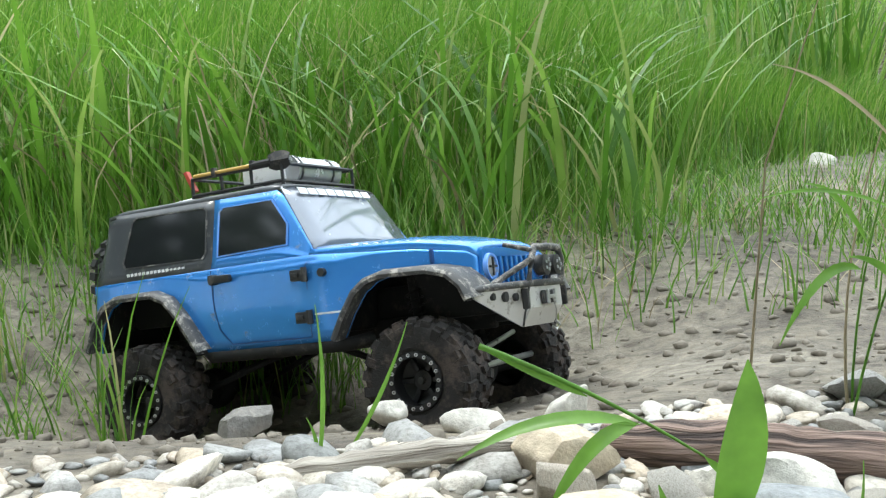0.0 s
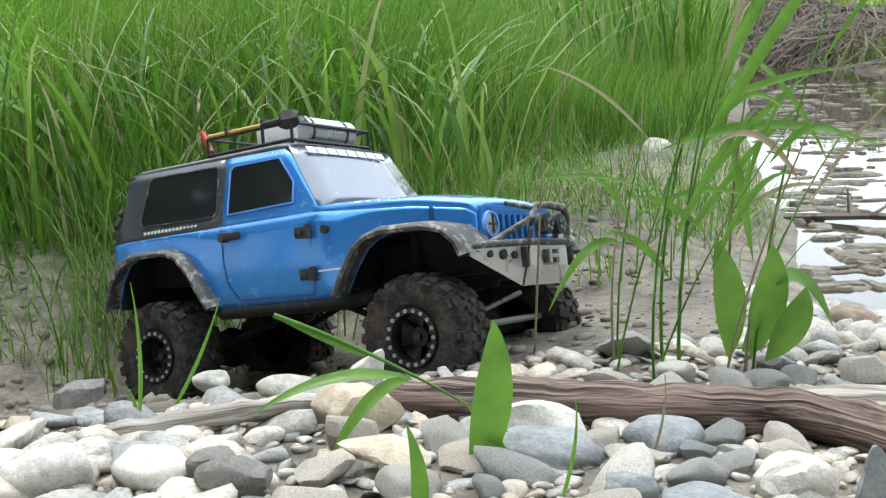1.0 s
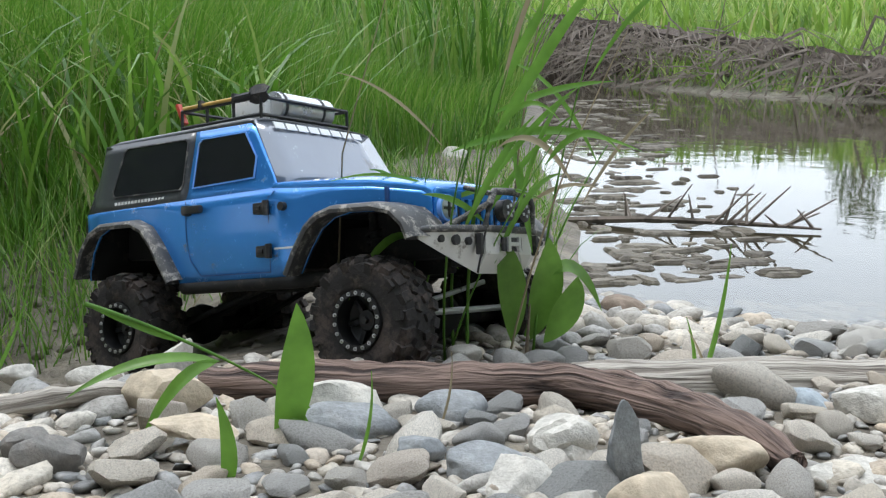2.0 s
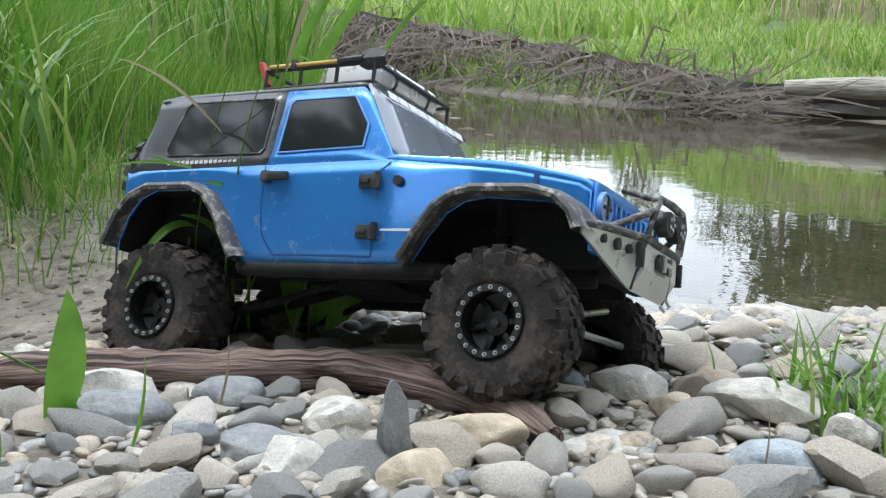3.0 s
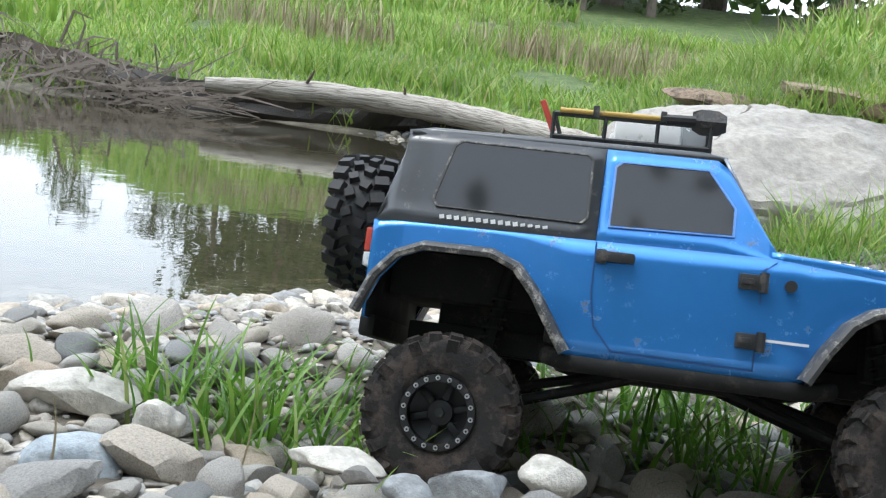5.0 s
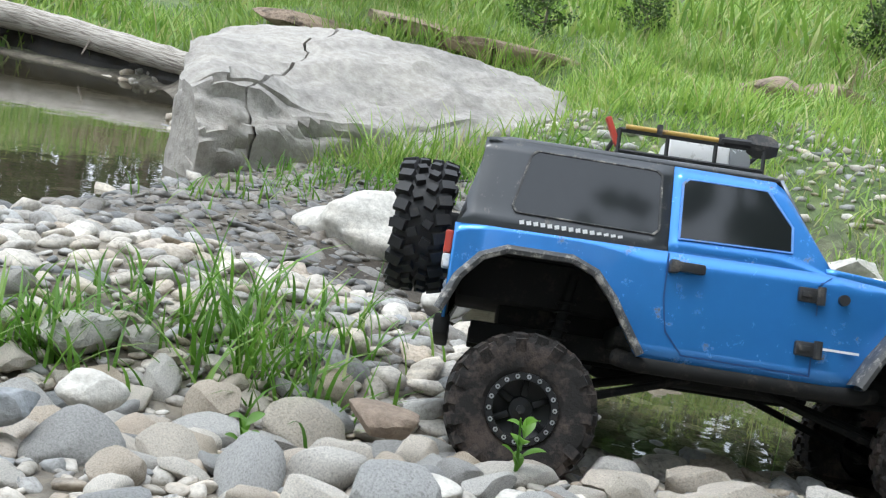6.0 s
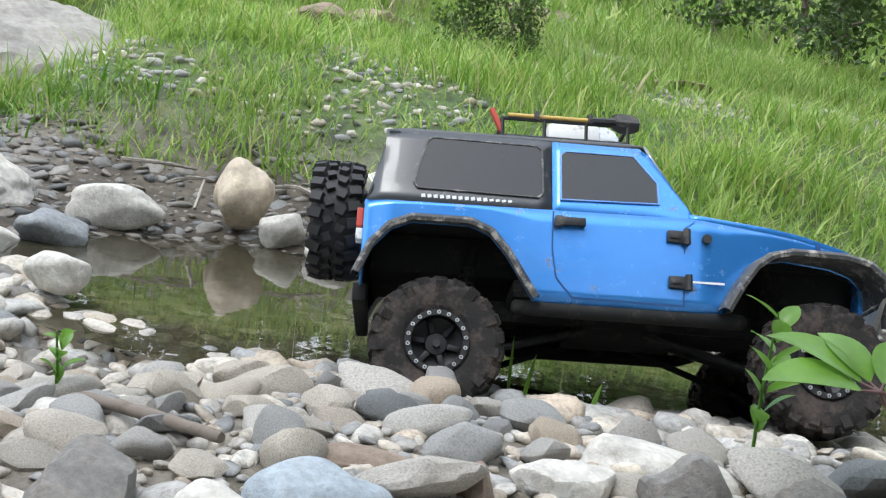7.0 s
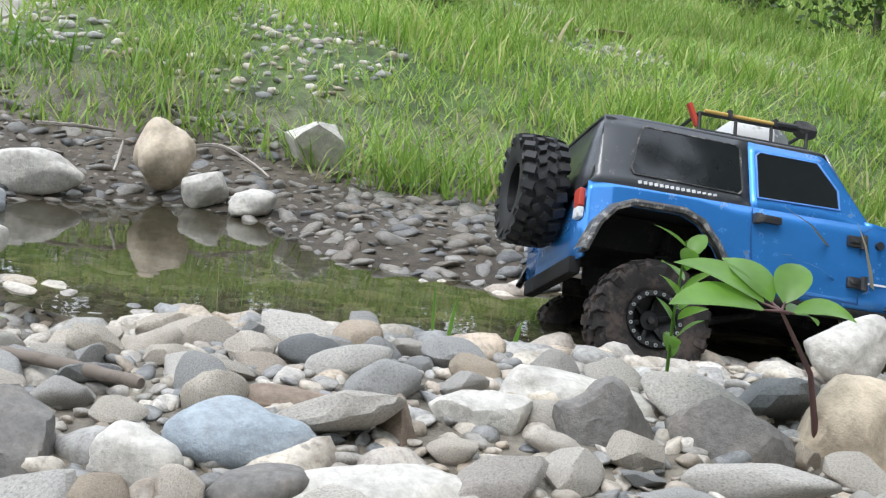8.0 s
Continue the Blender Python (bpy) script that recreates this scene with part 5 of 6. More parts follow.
def reed_clump():
    """The stand of reeds behind the brown log."""
    r = random.Random(4)
    root = new("reed_clump")
    for k in range(12):
        x, y = 0.20 + 0.125 * r.random(), 0.915 + r.uniform(-0.02, 0.03)
        h = r.uniform(0.16, 0.36)
        tip = (x + r.uniform(0.0, 0.11), y + r.uniform(-0.05, 0.06), land_z(x, y) + h)
        stem_part(root, arc((x, y, land_z(x, y) - 0.01), tip, -0.012, 7, (1, 0, 0)), r.uniform(0.0010, 0.0018), r.choice((M_LEAF, M_LEAF, M_DRY)))
        for j in range(r.choice((1, 2, 3))):
            f = r.uniform(0.35, 0.95)
            p = Vector((x, y, land_z(x, y))).lerp(Vector(tip), f)
            d = Vector((r.choice((-1, 1, 1)) * r.uniform(0.04, 0.12), r.uniform(-0.03, 0.03), r.uniform(-0.02, 0.12)))
            leaf_part(root, arc(p, p + d, r.uniform(0.005, 0.025)), r.uniform(0.003, 0.0065), (0.1, -1, 0.5), r.choice((M_LEAF, M_LEAF, M_LEAF, M_LEAF, M_DRY)))
    # the long ones that lean over the pond
    for a, b, w, s in (((0.27, 0.92, 0.20), (0.385, 0.90, 0.375), 0.010, 0.01), ((0.265, 0.92, 0.22), (0.36, 0.92, 0.385), 0.008, 0.008), ((0.24, 0.92, 0.205), (0.40, 0.88, 0.205), 0.008, 0.018), ((0.30, 0.93, 0.21), (0.312, 0.91, 0.115), 0.009, 0.0), ((0.21, 0.93, 0.13), (0.145, 0.90, 0.085), 0.007, 0.02), ((0.25, 0.93, 0.10), (0.19, 0.90, 0.145), 0.007, 0.01)):
        leaf_part(root, arc(a, b, s), w, (0.1, -1, 0.5))
    stem_part(root, [(0.15, 0.99, 0.02), (0.158, 0.985, 0.2), (0.205, 0.98, 0.36)], 0.0012, M_DRY)
    return tagged(root, "clump of tall green reeds and dry stalks behind the log", "reeds")


def dock_plant():
    root = new("dock_plant")
    x, y = 0.305, 0.905
    for (dx, dy, h, w, lean) in ((-0.026, 0, 0.125, 0.027, -0.004), (0.012, 0.004, 0.118, 0.031, 0.006), (0.026, -0.01, 0.085, 0.027, 0.014)):
        leaf_part(root, arc((x + dx * 0.5, y + dy, 0.036), (x + dx + lean, y + dy - 0.01, h + 0.012), 0.006, 9, (1, 0, 0)), w, TO_CAM, M_DOCK, 0.06, 0.5)
    leaf_part(root, arc((x + 0.02, y, 0.094), (x + 0.068, y - 0.01, 0.062), 0.022), 0.016, (0, -0.7, 1), M_DOCK, 0.1)
    stem_part(root, [(x, y, 0.01), (x + 0.004, y, 0.08)], 0.002, M_BROWN)
    return tagged(root, "dock plant with broad green leaves behind the log", "plant")


def lone_blades():
    """Single blades that stand among the stones: base x, base y, lean, height, width, dry."""
    for x, y, dx, h, w, m in ((0.405, 0.776, 0.035, 0.115, 0.005, M_LEAF), (0.400, 0.776, -0.012, 0.06, 0.004, M_LEAF), (0.415, 0.778, -0.03, 0.05, 0.003, M_DRY), (-0.165, 0.859, 0.004, 0.105, 0.0032, M_LEAF), (-0.150, 0.90, 0.055, 0.085, 0.0032, M_LEAF), (-0.168, 0.862, -0.004, 0.03, 0.003, M_LEAF), (0.02, 0.655, -0.005, 0.055, 0.010, M_LEAF), (0.10, 0.66, 0.015, 0.06, 0.0025, M_LEAF), (0.17, 0.72, 0.015, 0.055, 0.002, M_DRY), (0.93, -0.31, 0.006, 0.055, 0.010, M_LEAF), (0.92, -0.32, -0.016, 0.045, 0.010, M_LEAF), (0.96, -0.255, 0.006, 0.025, 0.008, M_LEAF), (0.86, -0.36, -0.015, 0.03, 0.009, M_LEAF), (0.985, -0.15, 0.002, 0.085, 0.002, M_LEAF), (0.99, -0.13, 0.012, 0.06, 0.002, M_DRY), (0.56, 0.44, 0.02, 0.06, 0.002, M_DRY), (0.44, 0.47, 0.004, 0.05, 0.002, M_DRY)):
        root = new("grass_blade")
        z = land_z(x, y)
        leaf_part(root, arc((x, y, z - 0.005), (x + dx * 0.8, y + dx * 0.2, z + h), 0.004, 9, (1, 0, 0)), w, TO_CAM, m, 0.15, 0.35, "blade")
        tagged(root, "single green blade growing between the stones" if m is M_LEAF else "single dry blade growing between the stones", "grass")


def tuft(x, y, n, h, spread, seed, label, mat=None, lean=0.35, w=0.0035):
    r = np.random.RandomState(seed)
    p = np.column_stack([r.normal(x, spread, n), r.normal(y, spread, n), np.zeros(n)])
    p[:, 2] = land(p[:, 0], p[:, 1]) - 0.005
    return blades("grass_tuft", p, r.uniform(0.4, 1.0, n) * h, r.uniform(0.6, 1.2, n) * w, lean, mat or M_GRASS, seed, label, "grass tuft", 0.9, 6)


def tufts():
    for k, (x, y, n, h, s) in enumerate(((0.615, 0.575, 34, 0.10, 0.024), (0.645, 0.535, 38, 0.10, 0.024), (0.66, 0.50, 34, 0.11, 0.024), (0.70, 0.47, 26, 0.10, 0.022), (0.61, 0.53, 22, 0.10, 0.025), (0.835, 0.41, 50, 0.085, 0.018), (0.83, 0.43, 30, 0.07, 0.02), (0.94, 0.29, 60, 0.13, 0.03), (0.90, 0.22, 40, 0.09, 0.03), (1.02, 0.24, 60, 0.08, 0.04), (1.62, 0.64, 60, 0.06, 0.06), (1.86, 0.60, 70, 0.06, 0.07), (1.98, 0.44, 150, 0.07, 0.08), (2.0, 0.62, 90, 0.06, 0.07), (2.05, 0.26, 130, 0.07, 0.08), (0.651, 0.493, 70, 0.100, 0.035), (0.741, 0.537, 60, 0.090, 0.035), (0.850, 0.450, 60, 0.075, 0.030), (0.843, 0.396, 50, 0.070, 0.030), (0.918, 0.346, 80, 0.075, 0.030), (0.950, 0.409, 40, 0.060, 0.030), (0.920, 0.290, 90, 0.090, 0.050), (1.025, 0.292, 70, 0.080, 0.050), (0.927, 0.213, 50, 0.050, 0.040), (2.212, 0.585, 70, 0.060, 0.050))):
        tuft(x, y, n if k < 15 else n // 2, h, s, 60 + k, "tuft of long green grass growing out of the gravel")
    tuft(1.06, -0.83, 26, 0.30, 0.035, 90, "tall pale reeds at the water's edge", M_GRASS, 0.12, 0.006)
    tuft(0.98, -0.78, 14, 0.26, 0.03, 91, "dry straw-coloured reeds at the water's edge", M_DRY, 0.2, 0.006)


def seedling(x, y, h, n, seed, label, leaf=0.022):
    """A small upright plant with pairs of oval leaves."""
    r = random.Random(seed)
    root = new("small_plant")
    z = land_z(x, y)
    stem_part(root, [(x, y, z - 0.01), (x + 0.003, y + 0.002, z + h * 0.5), (x - 0.002, y + 0.004, z + h)], 0.0016)
    for k in range(n):
        f, a = 0.25 + 0.75 * k / n, k * 2.4 + r.uniform(-0.4, 0.4)
        p = Vector((x, y, z + h * f))
        d = Vector((math.cos(a), math.sin(a), r.uniform(0.2, 1.0))).normalized() * leaf * r.uniform(0.8, 1.2)
        leaf_part(root, arc(p, p + d, 0.002), leaf * 0.5, (math.cos(a) * -0.6, math.sin(a) * -0.6 - 0.3, 0.8), M_LEAF, 0.1, 0.5)
    return tagged(root, label, "plant")


def creeper():
    """The broad-leaved shoot close to the camera at the end of the way."""
    root = new("bramble_shoot")
    base, top = Vector((0.600, -0.478, 0.050)), Vector((0.604, -0.440, 0.134))
    stem_part(root, [base, base.lerp(top, 0.5) + Vector((0, -0.006, 0.006)), top], 0.0024, M_STEM)
    across, up = Vector((0.20, 0.98, 0.0)), Vector((-0.25, 0.05, 0.97))
    for side, rise, fore, w, sag in ((0.070, -0.002, -0.010, 0.042, 0.006), (0.054, 0.016, 0.030, 0.036, 0.006), (0.018, 0.020, 0.045, 0.034, 0.005), (-0.022, 0.024, 0.030, 0.030, 0.004), (-0.040, 0.000, -0.008, 0.030, 0.005), (-0.034, -0.010, 0.020, 0.024, 0.004)):
        tip = top + across * side + Vector((fore, 0, rise))
        stem_part(root, [top, top.lerp(tip, 0.2)], 0.0012, M_STEM)
        leaf_part(root, arc(top.lerp(tip, 0.15), tip, sag), 0.74 * w, up, M_LEAF, 0.08, 0.45)
    return tagged(root, "shoot with broad soft green leaves on a purple-brown stem", "plant")


def tree(x, y, h, seed, label, n=900, low=0.25):
    """Trunk, limbs and a ragged crown of many small leaf clumps."""
    r = random.Random(seed)
    root = new("tree")
    z = land_z(max(-29, min(29, x)), max(-29, min(29, y)))
    bm = bmesh.new()
    add_tube(bm, [(x, y, z - 0.3), (x + 0.1, y, z + h * 0.4), (x - 0.1, y + 0.1, z + h * 0.9)], [h * 0.035, h * 0.022, h * 0.006], 8)
    heads = []
    for k in range(11):
        f, a = low + (0.95 - low) * k / 10, k * 2.4 + r.random()
        p = Vector((x, y, z + h * f * 0.85))
        q = p + Vector((math.cos(a), math.sin(a), 0.35)) * h * (0.34 - 0.2 * f) * r.uniform(0.7, 1.3)
        add_tube(bm, [p, q], [h * 0.012, h * 0.004], 5)
        heads += [q, p.lerp(q, 0.6)]
    part("trunk", bm, M_ROOT, root)
    V, Fc = [], []
    for k in range(n):
        c = r.choice(heads) + Vector((r.gauss(0, 1), r.gauss(0, 1), r.gauss(0, 0.8))) * h * 0.085
        a = Vector((r.gauss(0, 1), r.gauss(0, 1), r.gauss(0, 1))).normalized() * h * r.uniform(0.016, 0.036)
        b = a.cross(Vector((r.gauss(0, 1), r.gauss(0, 1), r.gauss(0, 1)))).normalized() * a.length * 0.6
        i = len(V)
        V += [c - a, c - b * 0.9, c + a, c + b]
        Fc.append((i, i + 1, i + 2, i + 3))
    ob = mesh_object("crown", V, Fc, M_WOODS, root)
    return tagged(root, label, "tree")


def woods():
    """Trees on the hill and along the far bank; the pond mirrors them."""
    r = random.Random(8)
    # (bearing clockwise from y, distance, height)
    for k, (b, d, h) in enumerate(((48, 24, 6.2), (53, 22, 6.5), (58, 25, 8.5), (63, 22, 7.0), (68, 26, 9.0), (74, 23, 7.5), (80, 25, 8.5), (86, 22, 6.5), (92, 25, 8), (98, 22, 7), (106, 24, 8.5), (114, 22, 7.5), (122, 22, 7), (45, 27, 4.0), (41, 28, 1.6), (9, 27, 2.0), (2, 28, 2.6), (44, 20, 2.2), (47.5, 19, 2.6), (51, 20, 2.8), (54.5, 19, 2.6), (58, 20, 3.0), (61.5, 19, 2.8), (65, 20, 3.0), (37, 24, 1.8))):
        a = radians(b)
        tree(d * math.sin(a), d * math.cos(a), h, 200 + k, "broad green tree at the edge of the meadow", 2000 if h > 4 else 1100, 0.03)
    # tall trees added out of view behind the camera, which shade the gravel bar
    for k, (b, d, h) in enumerate(((160, 7, 8), (178, 6.5, 8.5), (197, 6, 8.5), (215, 6.5, 8.5), (232, 7, 8), (226, 13, 14), (239, 13, 9), (247, 13, 6.2), (256, 14, 6.9), (265, 13, 5.8), (274, 14, 7.0), (287, 13, 13), (296, 13, 8.5), (310, 13, 7.5), (326, 15, 7))):
        a = radians(b)
        tree(d * math.sin(a), d * math.cos(a), h, 400 + k, "tall leafy tree on the near bank, added out of view for shade", 2600, 0.2)
    for k, (b, d, h) in enumerate(((118, 4.4, 0.55), (112, 5.0, 0.6), (124, 4.2, 0.6), (107, 5.8, 0.5), (116, 5.6, 0.8), (99, 7.5, 0.5), (100.5, 2.92, 0.24), (103, 3.05, 0.2), (86, 3.9, 0.22), (81, 3.6, 0.25), (97, 4.3, 0.3))):
        a = radians(b)
        t = tree(d * math.sin(a), d * math.cos(a), h, 300 + k, "dark green bush on the slope", 1500, 0.05)
        t.name = "bush"
        tagged(t, category="bush")


grass_fields()
foreground_leaf()
bent_reed()
reed_clump()
dock_plant()
lone_blades()
tufts()
seedling(0.697, 0.184, 0.03, 7, 1, "small clover-like plant between the stones", 0.014)
seedling(0.745, 0.022, 0.045, 8, 2, "small upright green seedling between the stones", 0.016)
seedling(0.705, -0.425, 0.108, 12, 3, "young plant with oval green leaves between the stones", 0.026)
creeper()
woods()


# ---------------------------------------------------------------- the model car
# in its own space: x ahead, y to its left, z up from the axles
def line(x, pts):
    return float(np.interp(x, [p[0] for p in pts], [p[1] for p in pts]))


REAR_ARCH = [(-0.224, 0.052), (-0.213, 0.078), (-0.199, 0.094), (-0.182, 0.101), (-0.135, 0.101), (-0.118, 0.094), (-0.104, 0.078), (-0.086, 0.050), (-0.080, 0.041)]
FRONT_ARCH = [(0.078, 0.041), (0.090, 0.062), (0.103, 0.080), (0.116, 0.089), (0.132, 0.093), (0.176, 0.092), (0.196, 0.087), (0.208, 0.076), (0.213, 0.064)]
LOW = REAR_ARCH + FRONT_ARCH
BELT = [(-0.224, 0.119), (0.050, 0.121), (0.075, 0.119), (0.150, 0.114), (0.196, 0.107), (0.206, 0.101)]


def half_width(x):
    return line(x, [(-0.22, 0.094), (-0.20, 0.097), (0.06, 0.098), (0.12, 0.088), (0.206, 0.066)])


def side_y(x, z):
    """The body's side: upright below the belt, leaning in above it."""
    w = half_width(x)
    if z > 0.119:
        return w - 0.002 - (z - 0.119) * 0.215
    return w - 0.10 * max(0, 0.075 - z) * 0.6


def mirror(bm):
    """Adds the other side."""
    geom = bmesh.ops.duplicate(bm, geom=bm.verts[:] + bm.edges[:] + bm.faces[:])["geom"]
    vs = [g for g in geom if isinstance(g, bmesh.types.BMVert)]
    bmesh.ops.scale(bm, vec=(1, -1, 1), verts=vs)
    bmesh.ops.reverse_faces(bm, faces=[g for g in geom if isinstance(g, bmesh.types.BMFace)])


def side_patch(bm, outline, out=0.0012, s=-1, rim=0.0):
    """A panel that follows the body's side, from an outline of (x, z)."""
    vs = [bm.verts.new((x, s * (side_y(x, z) + out), z)) for x, z in outline]
    bm.faces.new(vs)
    if rim:
        back = [bm.verts.new((x, s * (side_y(x, z) + out - rim), z)) for x, z in outline]
        for i in range(len(vs)):
            j = (i + 1) % len(vs)
            bm.faces.new((vs[i], vs[j], back[j], back[i]))


def outline_strip(bm, outline, w, out, s, closed=True):
    """A thin raised line along an outline on the body's side."""
    n = len(outline)
    c = Vector((sum(p[0] for p in outline) / n, sum(p[1] for p in outline) / n))
    for i in range(n if closed else n - 1):
        a, b = outline[i], outline[(i + 1) % n]
        if closed:
            ai, bi = [(p[0] + (c.x - p[0]) / max(1e-6, math.hypot(c.x - p[0], c.y - p[1])) * w, p[1] + (c.y - p[1]) / max(1e-6, math.hypot(c.x - p[0], c.y - p[1])) * w) for p in (a, b)]
        else:
            d = math.hypot(b[0] - a[0], b[1] - a[1])
            nx, nz = -(b[1] - a[1]) / d * w, (b[0] - a[0]) / d * w
            ai, bi = (a[0] + nx, a[1] + nz), (b[0] + nx, b[1] + nz)
        bm.faces.new([bm.verts.new((x, s * (side_y(x, z) + out), z)) for x, z in (a, b, bi, ai)])


def solid(ob, t=0.0025, offset=-1):
    """Gives a shell its thickness; its inner face is black."""
    m = ob.modifiers.new("thickness", "SOLIDIFY")
    m.thickness, m.offset = t, offset
    if offset < 0:
        ob.data.materials.append(M_UNDER)
        m.material_offset, m.material_offset_rim = 1, 0
    return ob


def make_body(car):
    # lower shell: both sides
    xs = sorted({round(-0.2225 + 0.0045 * k, 4) for k in range(96)} | {p[0] for p in LOW if -0.2225 <= p[0] <= 0.206})
    xs = [x for x in xs if x <= 0.206]
    bm = bmesh.new()
    for s in (-1, 1):
        grid = []
        for k in range(8):
            row = []
            for x in xs:
                lo, hi = line(x, LOW), line(x, BELT)
                z = lo + (hi - lo) * k / 7
                row.append((x, s * side_y(x, min(z, 0.119)), z))
            grid.append(row if s < 0 else row[::-1])
        add_sheet(bm, grid)
    # hood and cowl
    grid = []
    for x in [0.050 + 0.156 * k / 18 for k in range(19)]:
        w, z = side_y(x, 0.119), line(x, BELT)
        grid.append([(x, -w * math.cos(math.pi * k / 12), z + (0.010 + 0.003 * math.sin((x - 0.05) * 20)) * math.sin(math.pi * k / 12) ** 0.55) for k in range(13)])
    add_sheet(bm, [r[::-1] for r in grid])
    # tail panel
    add_sheet(bm, [[(-0.2225 + 0.004 * (z > 0.1), y, z) for y in (0.093, 0.05, 0, -0.05, -0.093)] for z in (0.05, 0.085, 0.119)])
    ob = smooth(solid(part("body", bm, M_BLUE, car, "scratched metallic blue plastic body shell")), 35)
    # cab: door uppers and screen frame
    def upper(x0, x1, n, sides=(-1, 1)):
        bm = bmesh.new()
        for s in sides:
            grid = []
            for k in range(8):
                row = []
                for i in range(n + 1):
                    x = x0 + (x1 - x0) * i / n
                    top = line(x, [(-0.22, 0.190), (0.014, 0.187), (0.056, 0.121)])
                    z = 0.119 + (top - 0.119) * k / 7
                    xx = x + (0.016 * (z - 0.119) / 0.07 if i == 0 and x0 < -0.2 else 0)
                    row.append((xx, s * side_y(x, z), z))
                grid.append(row if s < 0 else row[::-1])
            add_sheet(bm, grid)
        return bm
    for s in (-1, 1):
        smooth(solid(part("door_frame", upper(-0.066, 0.0555, 16, (s,)), M_BLUE, car)), 35)
    bm = upper(-0.222, -0.0665, 12)
    # rear wall of the hardtop
    add_sheet(bm, [[(-0.222 + 0.016 * (z - 0.119) / 0.07, -y * (side_y(-0.222, z)), z) for y in (-1, -0.5, 0, 0.5, 1)] for z in (0.119, 0.14, 0.165, 0.190)])
    hard = smooth(solid(part("hardtop", bm, M_TOP, car, "dusty matt black hardtop")), 35)
    # roof with rounded shoulders
    bm = bmesh.new()
    grid = []
    for i in range(15):
        x = -0.207 + 0.2235 * i / 14
        w = side_y(max(x, -0.2), 0.187)
        e = 0.6 if i in (0, 14) else 1.0
        grid.append([(x, -w * math.copysign(abs(math.cos(math.pi * k / 14)) ** 0.7, math.cos(math.pi * k / 14)), 0.187 + e * 0.010 * math.sin(math.pi * k / 14) ** 0.5) for k in range(15)])
    add_sheet(bm, [r[::-1] for r in grid])
    smooth(solid(part("roof", bm, M_TOP, car, "black roof panel")), 50)
    # screen
    bm = bmesh.new()
    add_sheet(bm, [[(0.0155 + 0.0385 * k / 5, y * (0.0815 + 0.0095 * k / 5), 0.1895 - 0.0665 * k / 5 + 0.004 * math.cos(y * 1.5)) for y in (1, 0.66, 0.33, 0, -0.33, -0.66, -1)] for k in range(6)])
    smooth(solid(part("windscreen", bm, M_SCREEN, car, "silvery windscreen reflecting the sky")), 50)
    bm = bmesh.new()
    for k in range(8):
        add_box(bm, (0.0215, 0.056 - 0.016 * k, 0.1860), (0.0008, 0.0135, 0.0075), Matrix.Rotation(radians(-30), 4, "Y"))
    part("banner", bm, M_LETTER, car, "white lettering along the windscreen's top")
    bm = bmesh.new()
    for s in (-1, 1):
        add_tube(bm, [(0.047, s * 0.03, 0.134), (0.040, s * 0.012, 0.147), (0.033, s * -0.006, 0.152)], 0.0011, 6)
    pieces("wiper", bm, M_BLACK, car, "", "wiper", flat=True)
    # windows
    door = [(-0.058, 0.1325), (0.0235, 0.1345), (0.0235, 0.152), (0.004, 0.1785), (-0.054, 0.1785), (-0.058, 0.1745)]
    rear = [(-0.180, 0.133), (-0.077, 0.1315), (-0.073, 0.136), (-0.074, 0.179), (-0.078, 0.1825), (-0.170, 0.184), (-0.1745, 0.180), (-0.1835, 0.138)]
    for s in (-1, 1):
        bm = bmesh.new()
        side_patch(bm, door, 0.0008, s)
        part("window", bm, M_WINDOW, car, "smoked door window")
        bm = bmesh.new()
        outline_strip(bm, [(x * 1.0 + (-0.0015 if x < 0 else 0.0015), z + (-0.0015 if z < 0.15 else 0.001)) for x, z in door], 0.0018, 0.0016, s)
        solid(part("window_trim", bm, M_TRIM, car), 0.001)
        bm = bmesh.new()
        side_patch(bm, rear, 0.0008, s)
        part("window", bm, M_WINDOW, car, "smoked rear side window")
        bm = bmesh.new()
        outline_strip(bm, rear, 0.0018, 0.0016, s)
        solid(part("window_trim", bm, M_FLARE, car), 0.001)
        # door gaps
        bm = bmesh.new()
        for a in ([(-0.066, 0.119), (-0.066, 0.085), (-0.062, 0.062), (-0.048, 0.046)], [(-0.048, 0.046), (0.044, 0.045)], [(0.045, 0.045), (0.046, 0.112), (0.054, 0.119)]):
            outline_strip(bm, a, 0.0012, 0.0006, s, False)
        part("door_gap", bm, M_SEAM, car)
        # handle, hinges, cap
        def fitting(name, x, z, size, label, shape):
            bm = bmesh.new()
            y = s * (side_y(x, z) + size[1] / 2)
            if shape == "handle":
                add_box(bm, (x, y + s * 0.002, z), (size[0], size[1], size[2]), None, 0.002)
                add_box(bm, (x - size[0] * 0.36, y, z), (size[0] * 0.28, size[1] + 0.003, size[2] * 1.3), None, 0.002)
            elif shape == "hinge":
                add_box(bm, (x, y, z), (size[0] * 0.9, size[1], size[2]), None, 0.0015)
                add_tube(bm, [(x + size[0] * 0.5, y + s * 0.002, z - size[2] * 0.62), (x + size[0] * 0.5, y + s * 0.002, z + size[2] * 0.62)], 0.0032, 8)
                add_box(bm, (x - size[0] * 0.1, y + s * 0.003, z), (size[0] * 0.5, 0.002, size[2] * 0.4), None, 0.0008)
            else:
                add_tube(bm, [(x, y - s * 0.003, z), (x, y + s * 0.002, z)], size[0] / 2, 14)
            smooth(part(name, bm, M_BLACK, car, label), 40)
        fitting("door_handle", -0.0516, 0.1095, (0.026, 0.006, 0.0075), "black door handle", "handle")
        fitting("hinge", 0.0375, 0.1035, (0.017, 0.005, 0.0105), "black hinge", "hinge")
